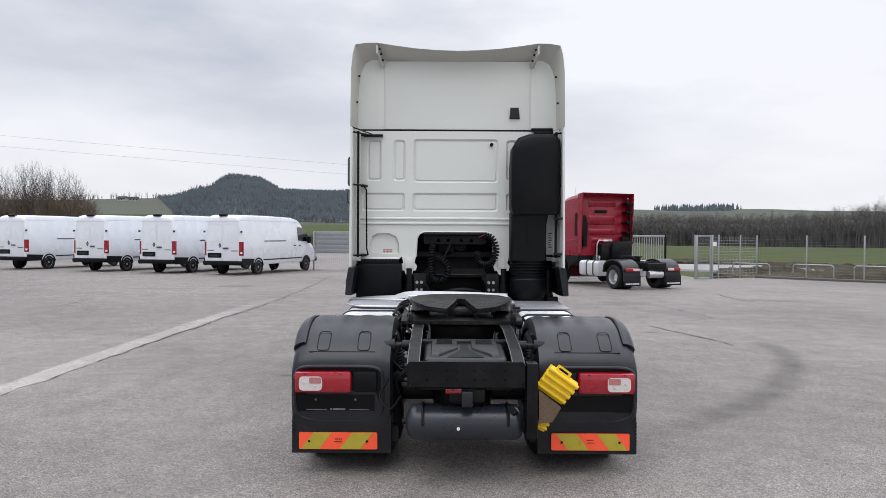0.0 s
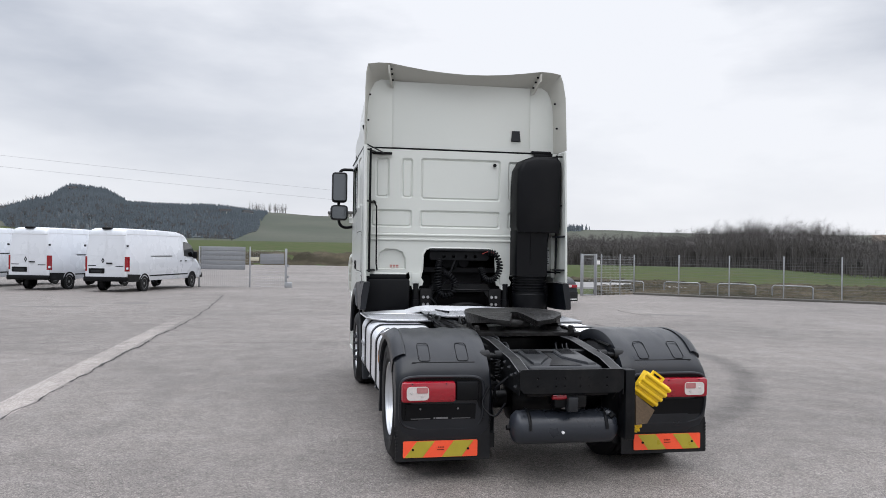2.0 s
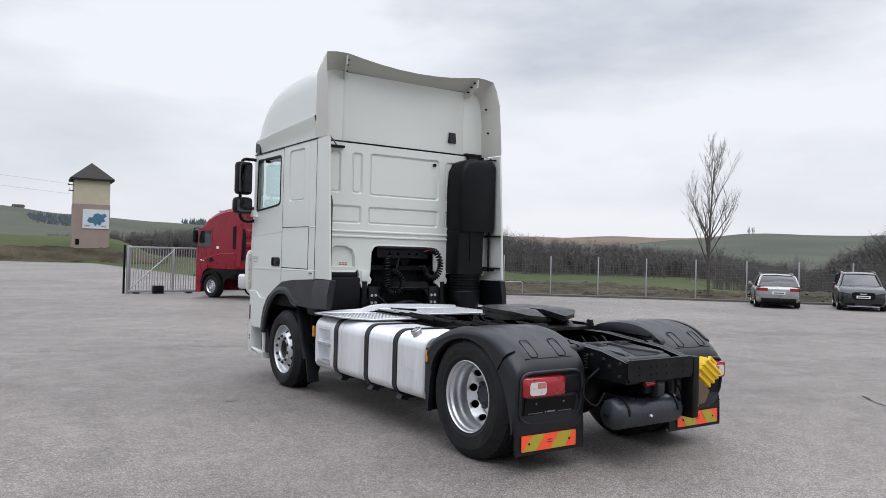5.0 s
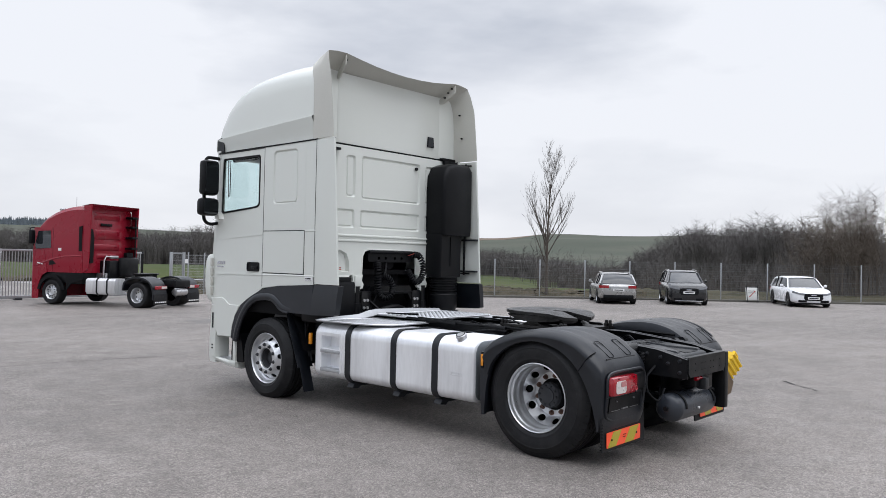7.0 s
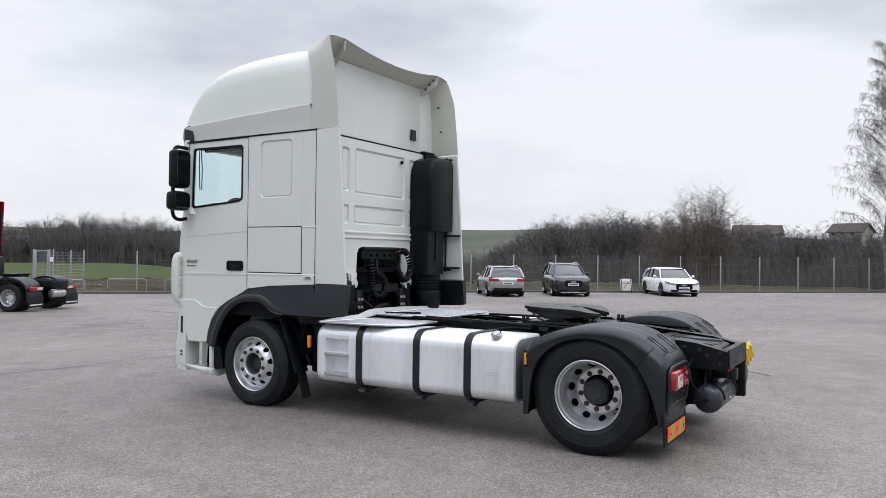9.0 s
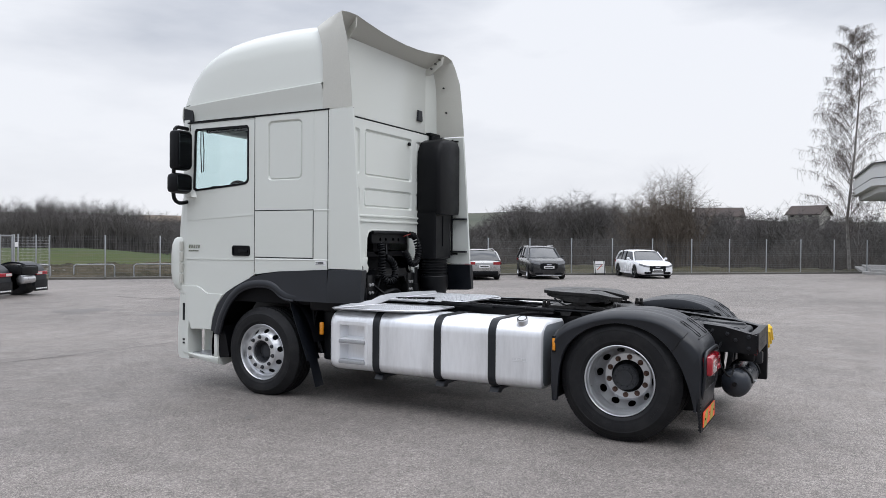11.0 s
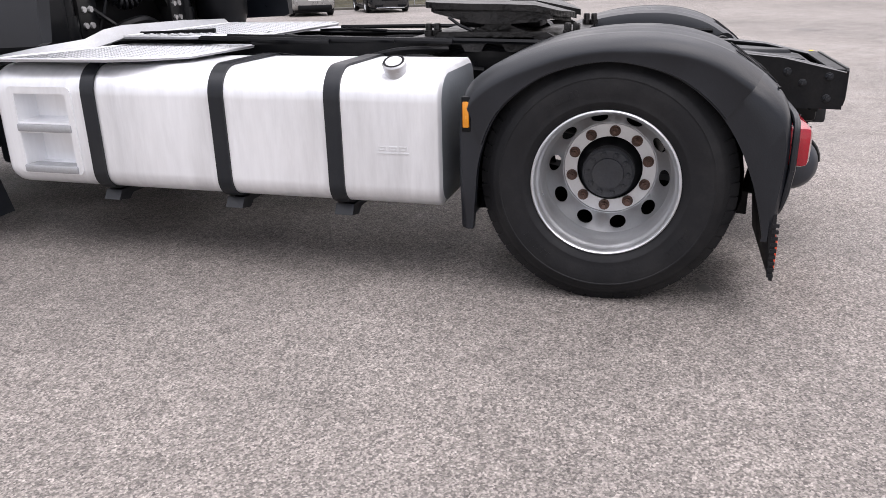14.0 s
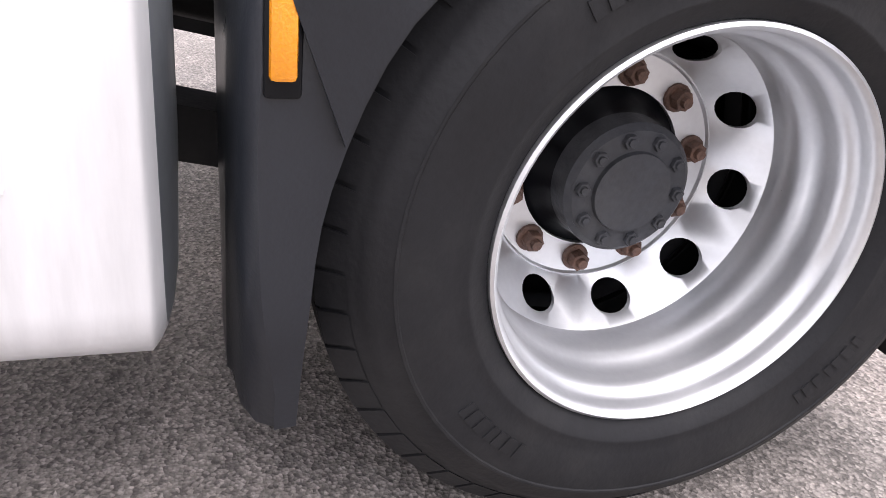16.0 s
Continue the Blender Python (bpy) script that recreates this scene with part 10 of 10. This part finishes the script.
for i in range(620):
    x, y, z = bearing(g.rng.uniform(-38, -27.0), g.rng.uniform(60, 70), -0.6)
    g.bare(x, y, z, g.rng.uniform(3.0, 5.4), 16, 6, 0.06, 0.06, 0.34, 1.2)
g.link("hedge", "dense brown leafless scrub beyond the vans", surf("scrub_twigs", (0.105, 0.078, 0.05), 0.95, var=0.3, scale=0.4, fine=3, bump=0), "hedge")


def wood_mass(name, label, material, table, r0, depth, seed, cell=0.12, rise=0.0, bumpy=1.0, base=-1.0):
    """The dense body of a wood: a rough crowned mass on the ground; table: bearing and height above it."""
    m = Mesh()
    grid = []
    a0, a1 = table[0][0], table[-1][0]
    cols = int((a1 - a0) / cell)
    rows = 16
    for i in range(rows):
        line = []
        for j in range(cols + 1):
            a = a0 + (a1 - a0) * j / cols
            t = max(0, i - 6) / (rows - 7)
            r = r0 + depth * t
            x, y, z = bearing(a, r)
            n = 0.4 * noise.noise((x * 0.12, y * 0.12, seed)) + 0.5 * noise.noise((x * 0.45, y * 0.45, seed + 5.0)) + 0.7 * noise.noise((x * 1.2, y * 1.2, seed + 2.0))
            h = table_at(table, a) * (0.84 + 0.16 * n * bumpy)
            u = min(1.0, i / 6)
            q = 1.1 * noise.noise((x * 0.8, y * 0.8, i * 0.7 + seed)) + 0.6 * noise.noise((x * 2.1, y * 2.1, i * 1.9 + seed))
            x, y, _ = bearing(a, r + q * (1.3 if 0 < i < 7 else 0.4) + 1.5 * math.sin(u * 1.57))
            line.append((x, y, z + base if i == 0 else z + base + (h - base) * u * (0.86 + 0.14 * min(1, t * 4)) + 0.35 * q * u + rise * i))
        grid.append(line)
    m.loft(grid, close=False)
    return tagged(part(name, m, material, smooth=120), label, "woodland", kind="stuff")


def bare_wood(name, label, table, r0, r1, count, seed, low=0.75, high=1.12, limbs=13, twigs=5, r=0.11, material=None, width=0.26):
    g = Stand(seed)
    for i in range(count):
        a = g.rng.uniform(table[0][0], table[-1][0])
        x, y, z = bearing(a, g.rng.uniform(r0, r1))
        h = table_at(table, a) * g.rng.uniform(low, high)
        if h > 1.0:
            g.bare(x, y, z, h, limbs, twigs, r, 0.25, width)
    return g.link(name, label, material or TWIG)


def firs(name, label, table, r0, r1, count, seed, h0, h1, material):
    """Conifers on a slope; table: bearing and how far up the slope they reach, 0 to 1."""
    g = Stand(seed)
    for i in range(count):
        a = g.rng.uniform(table[0][0], table[-1][0])
        t = g.rng.random() ** 0.8
        if t < table_at(table, a):
            continue
        x, y, z = bearing(a, r0 + (r1 - r0) * t)
        h = g.rng.uniform(h0, h1)
        g.fir(x, y, z, h, h * g.rng.uniform(0.17, 0.26))
    return g.link(name, label, material)


RIGHT = [(11.0, 4.0), (13, 7.2), (17, 8.7), (20, 8.8), (22, 8.3), (25, 8.5), (28, 9.7), (30, 10.7), (33, 12.9), (37, 12.9), (39, 11.3), (42, 9.7), (50, 8.3), (56, 6.8), (60, 4.6)]
BEHIND = [(57, 2.0), (62, 6.5), (64.5, 12.0), (66.5, 14.4), (69, 15.6), (75, 15.4), (78, 14.4), (81, 13.4), (85, 12.9), (90, 12.3), (100, 11.5)]


def leafless(name, label, table, r0, r1, count, seed, low, high, twigs, material, r=0.03, wide=(0.20, 0.32)):
    """Many bare trees, each a bare stem under a rounded, gappy crown of fine twigs."""
    g = Stand(seed)
    for i in range(count):
        a = g.rng.uniform(table[0][0], table[-1][0])
        x, y, z = bearing(a, g.rng.uniform(r0, r1))
        h = table_at(table, a) * g.rng.uniform(low, high)
        if h > 1.5:
            g.crown(x, y, z, h, h * g.rng.uniform(*wide), twigs, r)
    return g.link(name, label, material)


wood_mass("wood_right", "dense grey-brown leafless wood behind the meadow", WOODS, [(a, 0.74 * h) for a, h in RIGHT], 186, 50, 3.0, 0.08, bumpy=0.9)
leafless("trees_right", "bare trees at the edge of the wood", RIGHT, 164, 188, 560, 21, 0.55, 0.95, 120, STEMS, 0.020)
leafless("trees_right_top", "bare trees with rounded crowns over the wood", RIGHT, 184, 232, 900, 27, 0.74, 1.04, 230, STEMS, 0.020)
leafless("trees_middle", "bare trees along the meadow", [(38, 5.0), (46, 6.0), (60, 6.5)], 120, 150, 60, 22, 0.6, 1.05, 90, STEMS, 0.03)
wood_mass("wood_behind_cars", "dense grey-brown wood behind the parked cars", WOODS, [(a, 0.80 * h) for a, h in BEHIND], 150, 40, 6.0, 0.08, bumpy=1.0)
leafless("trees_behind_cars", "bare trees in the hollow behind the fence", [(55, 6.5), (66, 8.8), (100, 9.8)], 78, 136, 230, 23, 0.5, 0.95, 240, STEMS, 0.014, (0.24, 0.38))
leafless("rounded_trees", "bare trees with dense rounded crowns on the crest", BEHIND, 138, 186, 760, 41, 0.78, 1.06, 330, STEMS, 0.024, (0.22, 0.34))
g = Stand(43)
for i in range(1500):
    x, y, z = bearing(g.rng.uniform(55, 100), g.rng.uniform(62, 80))
    g.bare(x, y, z, g.rng.uniform(1.2, 3.4), 7, 4, 0.03, 0.1, 0.4, 1.2)
g.link("hollow_scrub", "leafless scrub in the hollow behind the fence", TWIG)
# left-hand hill
HILLWOOD = [(-20.6, 0.9), (-19.6, 0.25), (-17.4, 0.0), (-14, 0.0), (-9.0, 0.0), (-5.0, 0.0), (-3.4, 0.25), (-2.6, 0.9)]
# bluish tones carry the distance haze in the floor colour
FOREST_FLOOR = far_material("hazed_needle_floor", (0.066, 0.076, 0.082), (0.082, 0.092, 0.096), (0.072, 0.080, 0.086), 0.02)
strip("forest_floor", -19.6, -3.2, lambda a: 475 + 330 * table_at(HILLWOOD, a), lambda a: 880, FOREST_FLOOR, "forest floor on the hill in a hazed colour", rows=10, cols=120, lift=0.9)
firs("wood_hill", "conifer wood on the hill, haze mixed into its colour", HILLWOOD, 470, 815, 9000, 11, 3.0, 5.0, PINES)
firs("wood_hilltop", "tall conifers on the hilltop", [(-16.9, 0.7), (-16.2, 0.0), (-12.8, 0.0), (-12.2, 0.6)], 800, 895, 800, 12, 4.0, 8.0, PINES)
leafless("wood_hill_edge", "leafless trees among the conifers", [(-19.5, 6), (-5.0, 6)], 440, 700, 420, 13, 0.6, 0.95, 70, STEMS, 0.10, (0.35, 0.55))
firs("wood_patches", "small woods on the far slope, haze mixed into their colour", [(5.6, 0.8), (6.2, 0.1), (8.6, 0.0), (9.4, 0.7)], 600, 680, 380, 17, 2.5, 5.0, PINES)
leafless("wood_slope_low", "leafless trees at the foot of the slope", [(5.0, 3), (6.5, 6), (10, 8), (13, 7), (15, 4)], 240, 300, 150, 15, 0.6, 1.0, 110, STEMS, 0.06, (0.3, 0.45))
firs("wood_far_crest", "wood on a far crest, haze mixed into its colour", [(15.5, 0.9), (17.0, 0.1), (19, 0.0), (20.6, 0.3), (21.4, 0.9)], 800, 895, 420, 16, 3.5, 8, PINES)
bare_wood("trees_crest", "row of bare trees on the far crest", [(-3.9, 11), (-1.2, 11)], 880, 895, 34, 25, 0.7, 1.1, 14, 4, 0.35)
bare_wood("trees_ridge", "scattered bare trees on the ridge", [(-26, 6), (-17, 7)], 780, 895, 90, 26, 0.6, 1.1, 12, 4, 0.3)
bare_wood("tree_on_field", "small round bare tree on the field crest", [(56.4, 9), (56.9, 9)], 860, 880, 6, 28, 0.8, 1.0, 16, 5, 0.35)
